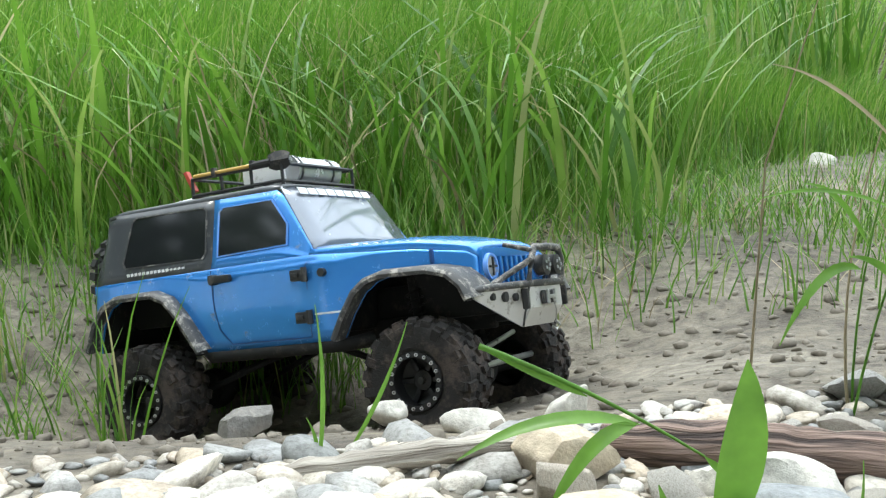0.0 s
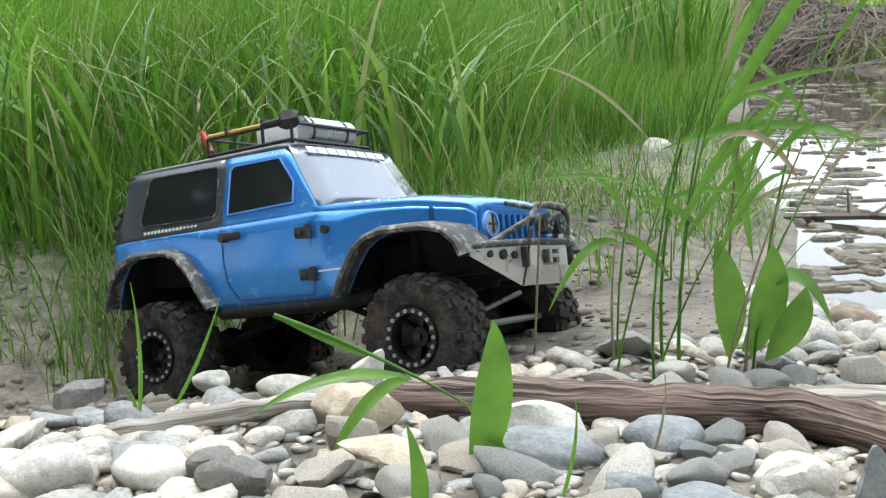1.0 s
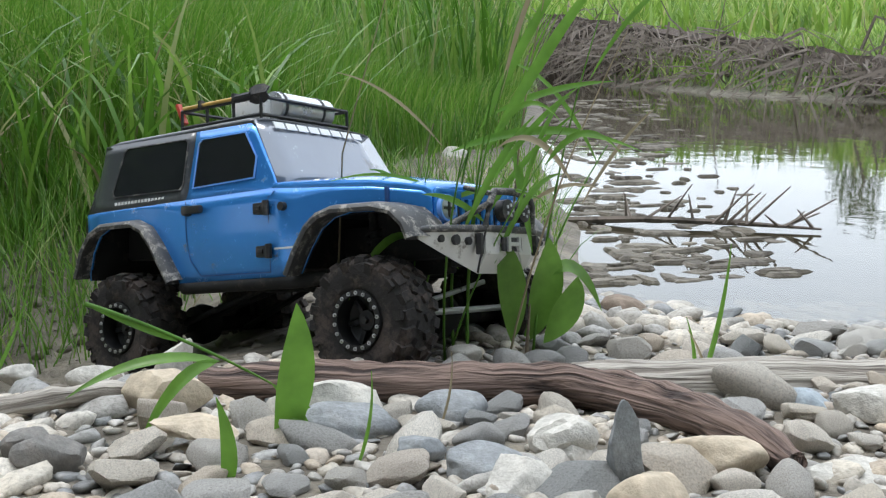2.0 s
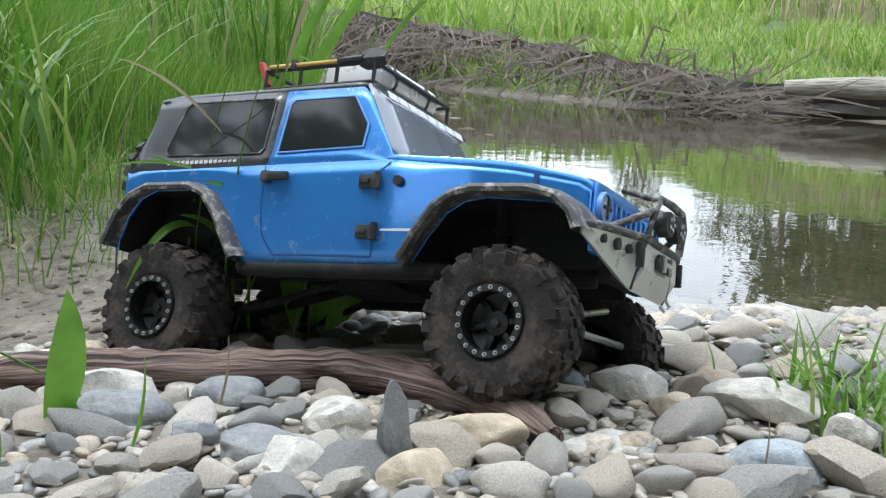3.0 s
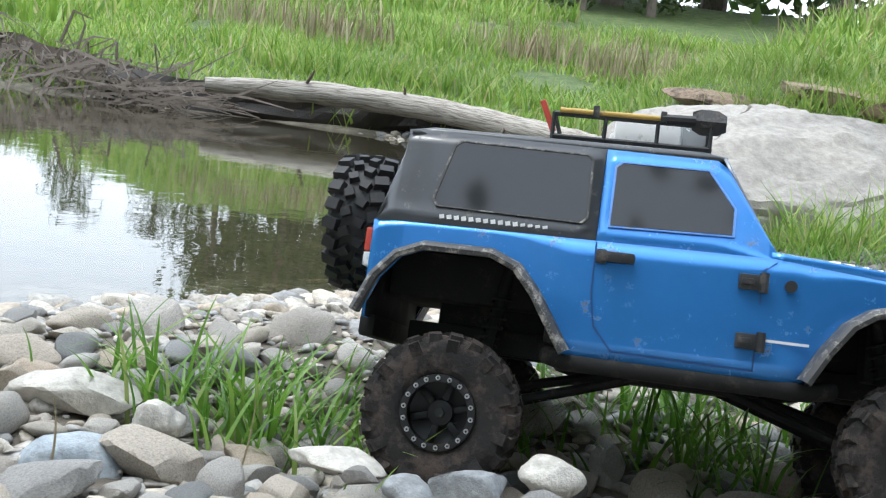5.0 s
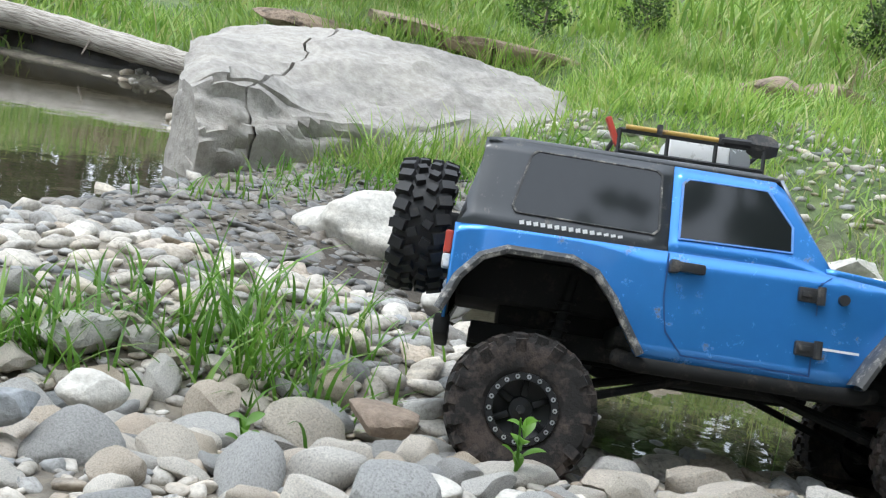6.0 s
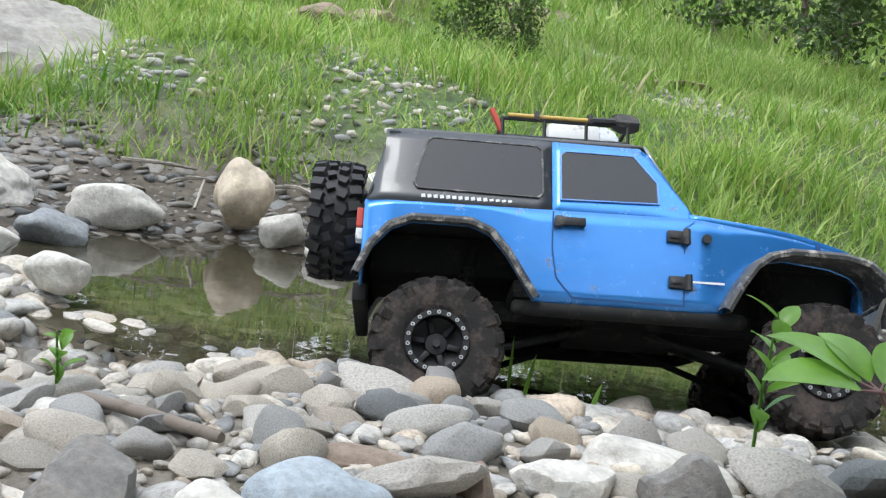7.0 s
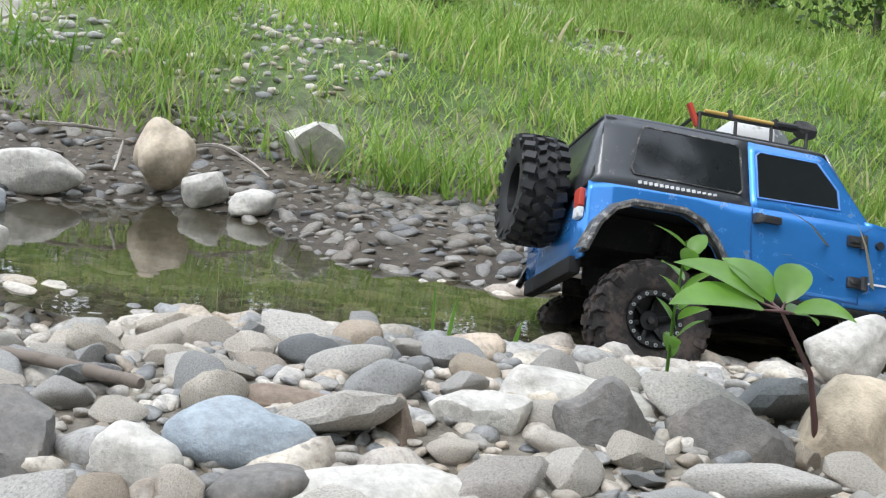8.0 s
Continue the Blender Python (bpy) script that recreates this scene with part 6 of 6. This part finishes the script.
        fitting("hinge", 0.0390, 0.0645, (0.017, 0.005, 0.0105), "black hinge", "hinge")
        fitting("fuel_cap", 0.0635, 0.1035, (0.008, 0.004, 0.008), "", "cap")
        # lettering, as bars
        bm = bmesh.new()
        for k in range(15):
            x = -0.1745 + 0.0052 * k
            add_box(bm, (x, s * (side_y(x, 0.1255) + 0.0012), 0.1258), (0.0034, 0.0005, 0.0030 if k < 11 else 0.0020), Matrix.Rotation(radians(12 * s), 4, "Y"))
        part("lettering", bm, M_LETTER, car, "white lettering under the rear window")
        bm = bmesh.new()
        for k in range(7):
            x = 0.092 + 0.0095 * k
            add_box(bm, (x, s * (side_y(x, 0.119) - 0.007), line(x, BELT) + 0.0062), (0.0072, 0.0060, 0.0007), Matrix.Rotation(radians(-32 * s), 4, "X"))
        part("lettering", bm, M_LETTER, car, "pale lettering along the hood's edge")
        bm = bmesh.new()
        add_box(bm, (0.0645, s * (side_y(0.0645, 0.066) + 0.0006), 0.0665), (0.028, 0.0006, 0.0018))
        part("lettering", bm, M_LETTER, car)
        # hood latch
        bm = bmesh.new()
        add_box(bm, (0.166, s * (side_y(0.166, 0.11) + 0.0005), 0.106), (0.0035, 0.004, 0.013), None, 0.001)
        part("hood_latch", bm, M_SEAM, car)
        # flares
        for arch, name in ((REAR_ARCH, "rear_flare"), (FRONT_ARCH, "front_flare")):
            bm = bmesh.new()
            rows = []
            mx = sum(p[0] for p in arch) / len(arch)
            for i, (x, z) in enumerate(arch):
                a, b = arch[max(0, i - 1)], arch[min(len(arch) - 1, i + 1)]
                d = Vector((b[0] - a[0], b[1] - a[1])).normalized()
                nx, nz = -d.y, d.x
                yb = side_y(max(-0.22, min(0.206, x)), min(z, 0.119))
                yo = 0.112 if name == "rear_flare" else 0.114
                rows.append([(x + nx * o, s * y, z + nz * o) for o, y in ((0.0062, yb - 0.001), (0.0058, yo - 0.010), (0.0042, yo - 0.002), (0.0012, yo), (-0.0018, yo - 0.001), (-0.0018, yo - 0.006), (0.001, yb - 0.004))])
            add_sheet(bm, rows if s < 0 else [r[::-1] for r in rows])
            smooth(part(name, bm, M_FLARE, car, "scuffed dark grey wheel arch flare"), 50)
        # sill tube
        bm = bmesh.new()
        add_tube(bm, [(-0.092, s * 0.078, 0.040), (-0.078, s * 0.091, 0.0365), (0.082, s * 0.091, 0.0365), (0.098, s * 0.076, 0.040)], 0.0065, 10)
        smooth(part("rock_slider", bm, M_UNDER, car, "dirty black sill tube"), 50)
        # tail lamp
        bm = bmesh.new()
        add_box(bm, (-0.2255, s * 0.081, 0.105), (0.006, 0.016, 0.017), None, 0.0015)
        lamp = part("tail_lamp", bm, M_RED, car, "small red tail lamp")
        bm = bmesh.new()
        add_box(bm, (-0.2255, s * 0.081, 0.091), (0.006, 0.015, 0.010), None, 0.0015)
        part("reversing_lens", bm, M_WHITE, lamp)


def make_front(car):
    bm = bmesh.new()
    for k in range(8):
        add_box(bm, (0.2075, -0.0385 + 0.011 * k, 0.083), (0.005, 0.0052, 0.036), None, 0.0012)
    add_box(bm, (0.2065, 0, 0.1045), (0.005, 0.126, 0.009), None, 0.002)
    add_box(bm, (0.2065, 0, 0.0615), (0.005, 0.126, 0.009), None, 0.002)
    for s in (-1, 1):
        add_box(bm, (0.2065, s * 0.0535, 0.083), (0.005, 0.022, 0.050), None, 0.002)
    pieces("grille", bm, M_BLUE, car, "blue grille with seven upright slots", "grille_slat")
    bm = bmesh.new()
    add_box(bm, (0.2030, 0, 0.083), (0.003, 0.10, 0.044))
    part("grille_backing", bm, M_BLACK, car)
    for s in (-1, 1):
        bm = bmesh.new()
        add_lathe(bm, [(0.0, 0.2125), (0.006, 0.2122), (0.0100, 0.2105)], 24, "x")
        bmesh.ops.translate(bm, vec=(0, s * 0.0525, 0.0915), verts=bm.verts)
        lamp = smooth(part("headlight", bm, M_LENS, car, "round clear headlight"), 60)
        bm = bmesh.new()
        add_lathe(bm, [(0.0098, 0.2085), (0.0098, 0.2125), (0.0118, 0.2125), (0.0122, 0.2085)], 24, "x")
        bmesh.ops.translate(bm, vec=(0, s * 0.0525, 0.0915), verts=bm.verts)
        smooth(part("headlight_ring", bm, M_TRIM, lamp), 50)
        bm = bmesh.new()
        add_box(bm, (0.2130, s * 0.0525, 0.0915), (0.0012, 0.002, 0.016))
        add_box(bm, (0.2130, s * 0.0525, 0.0915), (0.0012, 0.014, 0.002))
        part("headlight_cross", bm, M_BLACK, lamp)
    # plate bumper: middle plate and two swept wings
    bumper = None
    bm = bmesh.new()
    add_sheet(bm, [[(0.236 - 0.010 * (z < 0.05), y, z) for y in (-0.036, 0, 0.036)] for z in (0.036, 0.052, 0.0705)])
    for s in (-1, 1):
        tri = [(0.236, s * 0.036, 0.0705), (0.226, s * 0.036, 0.036), (0.221, s * 0.050, 0.043), (0.213, s * 0.098, 0.064), (0.214, s * 0.100, 0.0705)]
        bm.faces.new([bm.verts.new(p) for p in (tri if s > 0 else tri[::-1])])
    bumper = solid(part("bumper", bm, M_ALU, car, "bare aluminium winch bumper plate"), 0.0025, 0)
    bm = bmesh.new()
    for s in (-1, 1):
        add_tube(bm, [(0.2375, s * 0.036, 0.071), (0.2278, s * 0.036, 0.036)], 0.0011, 6)
        for y, z, r in ((0.052, 0.0625, 0.0035), (0.064, 0.0635, 0.0045), (0.078, 0.0645, 0.0032)):
            x = 0.236 - (y - 0.036) * 0.36
            add_tube(bm, [(x - 0.001, s * y, z), (x + 0.0022, s * y, z)], r, 14)
        add_box(bm, (0.2365, s * 0.044, 0.060), (0.006, 0.004, 0.018), None, 0.001)
    pieces("bumper_hole", bm, M_BLACK, bumper, "", "bumper_hole", flat=True)
    bm = bmesh.new()
    for s in (-1, 1):
        add_tube(bm, [(0.210, s * 0.103, 0.0705), (0.220, s * 0.085, 0.0725), (0.2365, s * 0.038, 0.0730), (0.2375, 0, 0.0730)], 0.0032, 8)
        add_tube(bm, [(0.238, s * 0.037, 0.074), (0.2415, s * 0.034, 0.094), (0.2420, s * 0.027, 0.1045), (0.2425, 0, 0.1055)], 0.0032, 8)
        add_tube(bm, [(0.2415, s * 0.034, 0.094), (0.222, s * 0.048, 0.082), (0.212, s * 0.066, 0.073)], 0.0028, 8)
        add_tube(bm, [(0.2420, s * 0.030, 0.102), (0.215, s * 0.032, 0.110)], 0.0022, 8)
    pieces("bull_bar", bm, M_FLARE, car, "black tubular bull bar", "bar_tube", 50)
    for s in (-1, 1):
        bm = bmesh.new()
        add_lathe(bm, [(0.0, 0.2475), (0.0075, 0.247), (0.0095, 0.2465), (0.0095, 0.238), (0.004, 0.234)], 18, "x")
        bmesh.ops.translate(bm, vec=(0, s * 0.0125, 0.0885), verts=bm.verts)
        lamp = smooth(part("spot_lamp", bm, M_BLACK, car, "round black spot lamp"), 50)
        bm = bmesh.new()
        for a in range(5):
            t = a * 2 * math.pi / 5
            add_box(bm, (0.2482, s * 0.0125 + 0.0045 * math.cos(t), 0.0885 + 0.0045 * math.sin(t)), (0.001, 0.003, 0.003), None, 0.0006)
        part("spot_lens", bm, M_LENS, lamp)
    bm = bmesh.new()
    add_box(bm, (0.2400, 0, 0.060), (0.003, 0.030, 0.012), None, 0.001)
    part("fairlead", bm, M_BLACK, car)
    bm = bmesh.new()
    for y in (-0.008, 0.008):
        add_box(bm, (0.2425, y, 0.060), (0.003, 0.004, 0.013), None, 0.001)
    add_box(bm, (0.2425, 0, 0.060), (0.0026, 0.014, 0.0035), None, 0.0008)
    part("winch_guide", bm, M_STEEL, car, "bright winch guide")
    bm = bmesh.new()
    add_tube(bm, [(0.2425, 0.004, 0.058), (0.241, 0.012, 0.048), (0.236, 0.02, 0.037)], 0.0008, 5)
    add_tube(bm, [(0.236, 0.02, 0.037), (0.238, 0.024, 0.033), (0.235, 0.021, 0.029), (0.233, 0.017, 0.032)], 0.0014, 6)
    part("tow_hook", bm, M_STEEL, car, "small bright tow hook on a cable")


def make_under(car):
    bm = bmesh.new()
    for s in (-1, 1):
        add_box(bm, (0.0, s * 0.030, 0.046), (0.40, 0.007, 0.018), None, 0.002)
    add_box(bm, (0.01, 0, 0.042), (0.10, 0.060, 0.026), None, 0.006)
    add_box(bm, (0.105, 0, 0.060), (0.10, 0.060, 0.05), None, 0.006)
    add_box(bm, (-0.13, 0, 0.062), (0.10, 0.052, 0.04), None, 0.006)
    add_box(bm, (-0.01, 0, 0.055), (0.17, 0.165, 0.016), None, 0.004)
    add_box(bm, (-0.222, 0, 0.045), (0.012, 0.150, 0.016), None, 0.003)
    add_box(bm, (0.208, 0, 0.052), (0.012, 0.080, 0.020), None, 0.003)
    pieces("chassis", bm, M_UNDER, car, "dirty black ladder chassis with gearbox", "chassis_rail")
    for x in (-0.1565, 0.1565):
        bm = bmesh.new()
        add_tube(bm, [(x, -0.085, 0), (x, 0.085, 0)], 0.0085, 10)
        add_lathe(bm, [(0.004, -0.018), (0.019, -0.012), (0.022, 0), (0.019, 0.012), (0.004, 0.018)], 16)
        for v in bm.verts[-80:]:
            v.co.x += x
        smooth(part("axle", bm, M_UNDER, car, "muddy black axle"), 50)
        d = -1 if x > 0 else 1
        bm = bmesh.new()
        add_tube(bm, [(x, 0.006, 0.006), (x + d * 0.125, 0.004, 0.038)], 0.0040, 8)
        part("driveshaft", bm, M_UNDER, car)
        for s in (-1, 1):
            bm = bmesh.new()
            add_tube(bm, [(x + d * 0.008, s * 0.055, -0.006), (x + d * 0.13, s * 0.034, 0.034)], 0.0032, 8)
            part("link", bm, M_UNDER, car)
            bm = bmesh.new()
            a, b = Vector((x + d * 0.014, s * 0.062, 0.006)), Vector((x + d * 0.030, s * 0.050, 0.098))
            add_tube(bm, [a, b], 0.0042, 8)
            n = 60
            coil = []
            u, v = Vector((0, 1, 0)), (b - a).normalized().cross(Vector((0, 1, 0)))
            for k in range(n + 1):
                t = 0.18 + 0.62 * k / n
                coil.append(a.lerp(b, t) + (u * math.cos(k * 0.84) + v * math.sin(k * 0.84)) * 0.0072)
            add_tube(bm, coil, 0.0011, 5)
            smooth(part("shock_absorber", bm, M_UNDER, car, "black shock absorber with coil spring"), 50)
    bm = bmesh.new()
    add_tube(bm, [(0.186, -0.07, 0.004), (0.186, 0.07, 0.006)], 0.003, 8)
    add_tube(bm, [(0.176, -0.05, 0.012), (0.182, 0.04, 0.03)], 0.0025, 8)
    part("steering_link", bm, M_STEEL, car, "steel steering link")
    # dark liner inside the shell
    bm = bmesh.new()
    add_box(bm, (-0.075, 0, 0.110), (0.27, 0.176, 0.008))
    add_box(bm, (0.13, 0, 0.098), (0.14, 0.112, 0.008))
    add_box(bm, (-0.055, 0, 0.078), (0.03, 0.176, 0.06))
    add_box(bm, (0.070, 0, 0.080), (0.012, 0.170, 0.06))
    add_box(bm, (0.165, 0, 0.072), (0.085, 0.10, 0.045), None, 0.004)
    add_box(bm, (-0.150, 0, 0.088), (0.13, 0.10, 0.035), None, 0.004)
    pieces("liner", bm, M_UNDER, car, "", "liner", flat=True)


def tyre_bmesh(radius=0.054, half=0.0225, mud=0.0026):
    """A knobbly tyre; mud fills the gaps between its blocks."""
    bm = bmesh.new()
    prof = [(0.0243, -half * 0.84), (0.029, -half * 0.98), (0.041, -half * 1.02), (radius - 0.0075, -half * 1.0), (radius - mud, -half * 0.84), (radius - mud + 0.0006, -half * 0.4), (radius - mud + 0.0008, 0), (radius - mud + 0.0006, half * 0.4), (radius - mud, half * 0.84), (radius - 0.0075, half * 1.0), (0.041, half * 1.02), (0.029, half * 0.98), (0.0243, half * 0.84)]
    add_lathe(bm, prof, 80)
    for v in bm.verts:
        k = 0.0011 * noise.noise(v.co * 130) + 0.0008 * noise.noise(v.co * 320)
        v.co += v.co.normalized() * k * (1.0 if mud < 0.004 else 0.1)
    lugs = 22
    for k in range(lugs):
        for row, (y, wy, wx, skew, turn) in enumerate(((-0.0165, 0.0125, 0.0098, 14, 0.0), (0.0165, 0.0125, 0.0098, -14, 0.5), (-0.0055, 0.0085, 0.0075, -22, 0.35), (0.0055, 0.0085, 0.0075, 22, 0.85))):
            a = 2 * math.pi * (k + turn) / lugs
            edge = abs(y) > 0.01
            r = radius - (0.0032 if edge else 0.0022)
            m = Matrix.Rotation(-a, 4, "Y") @ Matrix.Translation((0, y, r)) @ Matrix.Rotation(radians(skew), 4, "Z") @ Matrix.Rotation(radians((-13 if y > 0 else 13) if edge else 0), 4, "X")
            c = bmesh.ops.create_cube(bm, size=1)["verts"]
            for v in c:
                top = 0.84 if v.co.z > 0 else 1.0
                v.co = (v.co.x * wx * top, v.co.y * wy * top, v.co.z * 0.0062)
            bmesh.ops.transform(bm, matrix=m, verts=c)
            if edge and k % 2 == 0:
                s = 1 if y > 0 else -1
                m = Matrix.Rotation(-a, 4, "Y") @ Matrix.Translation((0, s * (half * 1.0), radius - 0.0095)) @ Matrix.Rotation(radians(-18 * s), 4, "X")
                c = bmesh.ops.create_cube(bm, size=1)["verts"]
                for v in c:
                    v.co = (v.co.x * 0.0075, v.co.y * 0.0035, v.co.z * 0.0105)
                bmesh.ops.transform(bm, matrix=m, verts=c)
    return bm


def make_wheels(car):
    """Four wheels; the outer face looks to -y on the right side."""
    tyre = tyre_bmesh()
    bm = bmesh.new()
    add_lathe(bm, [(0.0290, -0.0200), (0.0275, -0.0205), (0.0262, -0.0150), (0.0250, 0.0), (0.0262, 0.018)], 40)
    add_lathe(bm, [(0.0255, -0.006), (0.020, -0.0035), (0.011, -0.0025), (0.010, -0.0095), (0.0, -0.0105)], 40)
    for k in range(6):
        a = k * math.pi / 3
        add_box(bm, (0.0178 * math.cos(a), -0.0065, 0.0178 * math.sin(a)), (0.0145, 0.005, 0.0055), Matrix.Rotation(-a, 4, "Y"), 0.0012)
    rim = bm
    ring = bmesh.new()
    add_lathe(ring, [(0.0242, -0.0212), (0.0244, -0.0232), (0.0300, -0.0232), (0.0304, -0.0205)], 48)
    hub = bmesh.new()
    add_tube(hub, [(0, -0.009, 0), (0, -0.0135, 0)], 0.0034, 6)
    for b in (rim, ring):
        bmesh.ops.scale(b, vec=(0.85, 1, 0.85), verts=b.verts)
    bolt = bmesh.new()
    add_lathe(bolt, [(0.0007, -0.0004), (0.0008, -0.0012), (0.0016, -0.0012), (0.0018, 0.0)], 9)
    bolt_mesh = bpy.data.meshes.new("bolt")
    bolt.to_mesh(bolt_mesh)
    bolt.free()
    bolt_mesh.materials.append(M_STEEL)
    wheels = []
    for x, y, s in ((-0.1565, -0.0895, 1), (0.1565, -0.0895, 1), (-0.1565, 0.0895, -1), (0.1565, 0.0895, -1)):
        ob = pieces("wheel", tyre.copy(), M_TYRE, car, "mud-caked knobbly tyre on a black beadlock wheel", "tread_block", 30)
        for name, bmx, mat, label in (("rim", rim, M_RIM, "black rim"), ("beadlock_ring", ring, M_RIM, ""), ("wheel_nut", hub, M_BLACK, "")):
            smooth(part(name, bmx.copy(), mat, ob, label), 40)
        for k in range(18):
            a = k * 2 * math.pi / 18
            b = new("bolt", bolt_mesh)
            b.parent = ob
            b.matrix_basis = pose(0.0231 * math.cos(a), -0.0232, 0.0231 * math.sin(a))
        wheels.append((ob, x, y, s))
    spare = pieces("spare_wheel", tyre_bmesh(0.054, 0.021, 0.0046), M_SPARE, car, "clean black spare tyre on the tailgate", "tread_block", 30)
    spare.matrix_basis = pose(-0.250, 0.0, 0.128, 0, 6, 90)
    smooth(part("rim", rim.copy(), M_RIM, spare), 40)
    bm = bmesh.new()
    add_box(bm, (-0.228, 0, 0.115), (0.016, 0.035, 0.05), None, 0.003)
    part("spare_carrier", bm, M_BLACK, car)
    return wheels


def make_rack(car):
    bm = bmesh.new()
    x0, x1, w, z0, z1 = -0.108, 0.004, 0.062, 0.1985, 0.2155
    for z in (z0, z1):
        for s in (-1, 1):
            add_tube(bm, [(x0, s * w, z), (x1, s * w, z)], 0.0019, 6)
        for x in (x0, x1):
            add_tube(bm, [(x, -w, z), (x, w, z)], 0.0019, 6)
    for s in (-1, 1):
        for k in range(4):
            x = x0 + (x1 - x0) * k / 3
            add_tube(bm, [(x, s * w, z0 - 0.006), (x, s * w, z1)], 0.0017, 6)
    for k in range(5):
        x = x0 + (x1 - x0) * k / 4
        add_tube(bm, [(x, -w, z0), (x, w, z0)], 0.0015, 6)
    rack = pieces("roof_rack", bm, M_BLACK, car, "black tubular roof rack", "rack_tube", 50)
    bm = bmesh.new()
    add_box(bm, (-0.040, -0.012, 0.2125), (0.050, 0.052, 0.028), None, 0.007)
    add_box(bm, (-0.062, -0.012, 0.206), (0.012, 0.040, 0.014), None, 0.003)
    add_tube(bm, [(-0.03, -0.012, 0.225), (-0.03, -0.012, 0.2285)], 0.006, 12)
    smooth(part("cargo_box", bm, M_WHITE, rack, "white plastic cargo box"), 40)
    bm = bmesh.new()
    add_tube(bm, [(-0.012, -0.03, 0.2125), (-0.012, 0.045, 0.2125)], 0.0145, 20)
    smooth(part("canister", bm, M_SILVER, rack, "silver round canister"), 40)
    bm = bmesh.new()
    for y in (-0.024, 0.03):
        add_lathe(bm, [(0.0148, y - 0.002), (0.0154, y), (0.0148, y + 0.002)], 20)
    bmesh.ops.translate(bm, vec=(-0.012, 0, 0.2125), verts=bm.verts)
    pieces("canister_band", bm, M_BLACK, rack, "", "canister_band", flat=True)
    # shovel and axe along the near rail
    bm = bmesh.new()
    add_tube(bm, [(-0.104, -0.063, 0.2180), (-0.018, -0.063, 0.2180)], 0.0021, 8)
    smooth(part("shovel_handle", bm, M_YELLOW, rack, "yellow wooden shovel handle"), 50)
    bm = bmesh.new()
    add_tube(bm, [(-0.030, -0.063, 0.2180), (-0.008, -0.063, 0.2185)], 0.0030, 8)
    add_sheet(bm, [[(-0.010 + 0.006 * k, -0.064 + 0.004 * abs(j) / 2 * (1 if k else 0.4), 0.2185 + j * 0.0046 * min(1.0, (0.7, 1, 1, 0.95, 0.6)[k])) for j in (-2, -1, 0, 1, 2)] for k in range(5)])
    ob = solid(part("shovel_blade", bm, M_BLACK, rack, "black shovel blade"), 0.0016, 0)
    bm = bmesh.new()
    for x in (-0.078, -0.030):
        add_box(bm, (x, -0.063, 0.2185), (0.0045, 0.006, 0.009), None, 0.001)
    pieces("clamp", bm, M_BLACK, rack, "", "clamp", flat=True)
    bm = bmesh.new()
    add_box(bm, (-0.113, -0.058, 0.2140), (0.0045, 0.006, 0.024), Matrix.Rotation(radians(-25), 4, "Y"), 0.001)
    part("axe_head", bm, M_RED, rack, "red axe head")
    bm = bmesh.new()
    add_tube(bm, [(-0.150, -0.05, 0.196), (-0.139, -0.03, 0.2005), (-0.132, 0.0, 0.1990), (-0.14, 0.03, 0.2005)], 0.0018, 6)
    part("rope", bm, M_STEEL, car, "loose grey cord on the roof")


car = tagged(new("model_car"), "blue off-road model car with muddy tyres and loaded roof rack", "model car")
make_body(car)
make_front(car)
make_under(car)
WHEELS = make_wheels(car)
make_rack(car)

# ---------------------------------------------------------------- stones last
taken = lay_stones()
lay_gravel(taken)


def motions():
    """The car crawls along its way, and its wheels turn with it."""
    walk(car, [(t, pose(x, y, z, roll, pitch, turn)) for t, x, y, z, roll, pitch, turn in CAR_PATH])
    times = [p[0] for p in CAR_PATH]
    gone = [0.0]
    for a, b in zip(CAR_PATH, CAR_PATH[1:]):
        gone.append(gone[-1] + math.dist(a[1:4], b[1:4]))
    steps = [k / 10 for k in range(81)]
    for ob, x, y, s in WHEELS:
        flip = 0 if s > 0 else 180
        rows = []
        for t in steps:
            turn = math.degrees(float(np.interp(t, times, gone)) / 0.054)
            sag = float(np.interp(t, (4.6, 5.4, 5.9, 6.4, 7.0), (0, 0.018, 0.010, 0.004, 0))) if x < 0 and y < 0 else 0.0
            rows.append((t, pose(x, y, -sag) @ pose(0, 0, 0, 0, turn, 0) @ pose(0, 0, 0, 0, 0, flip)))
        walk(ob, rows)


motions()
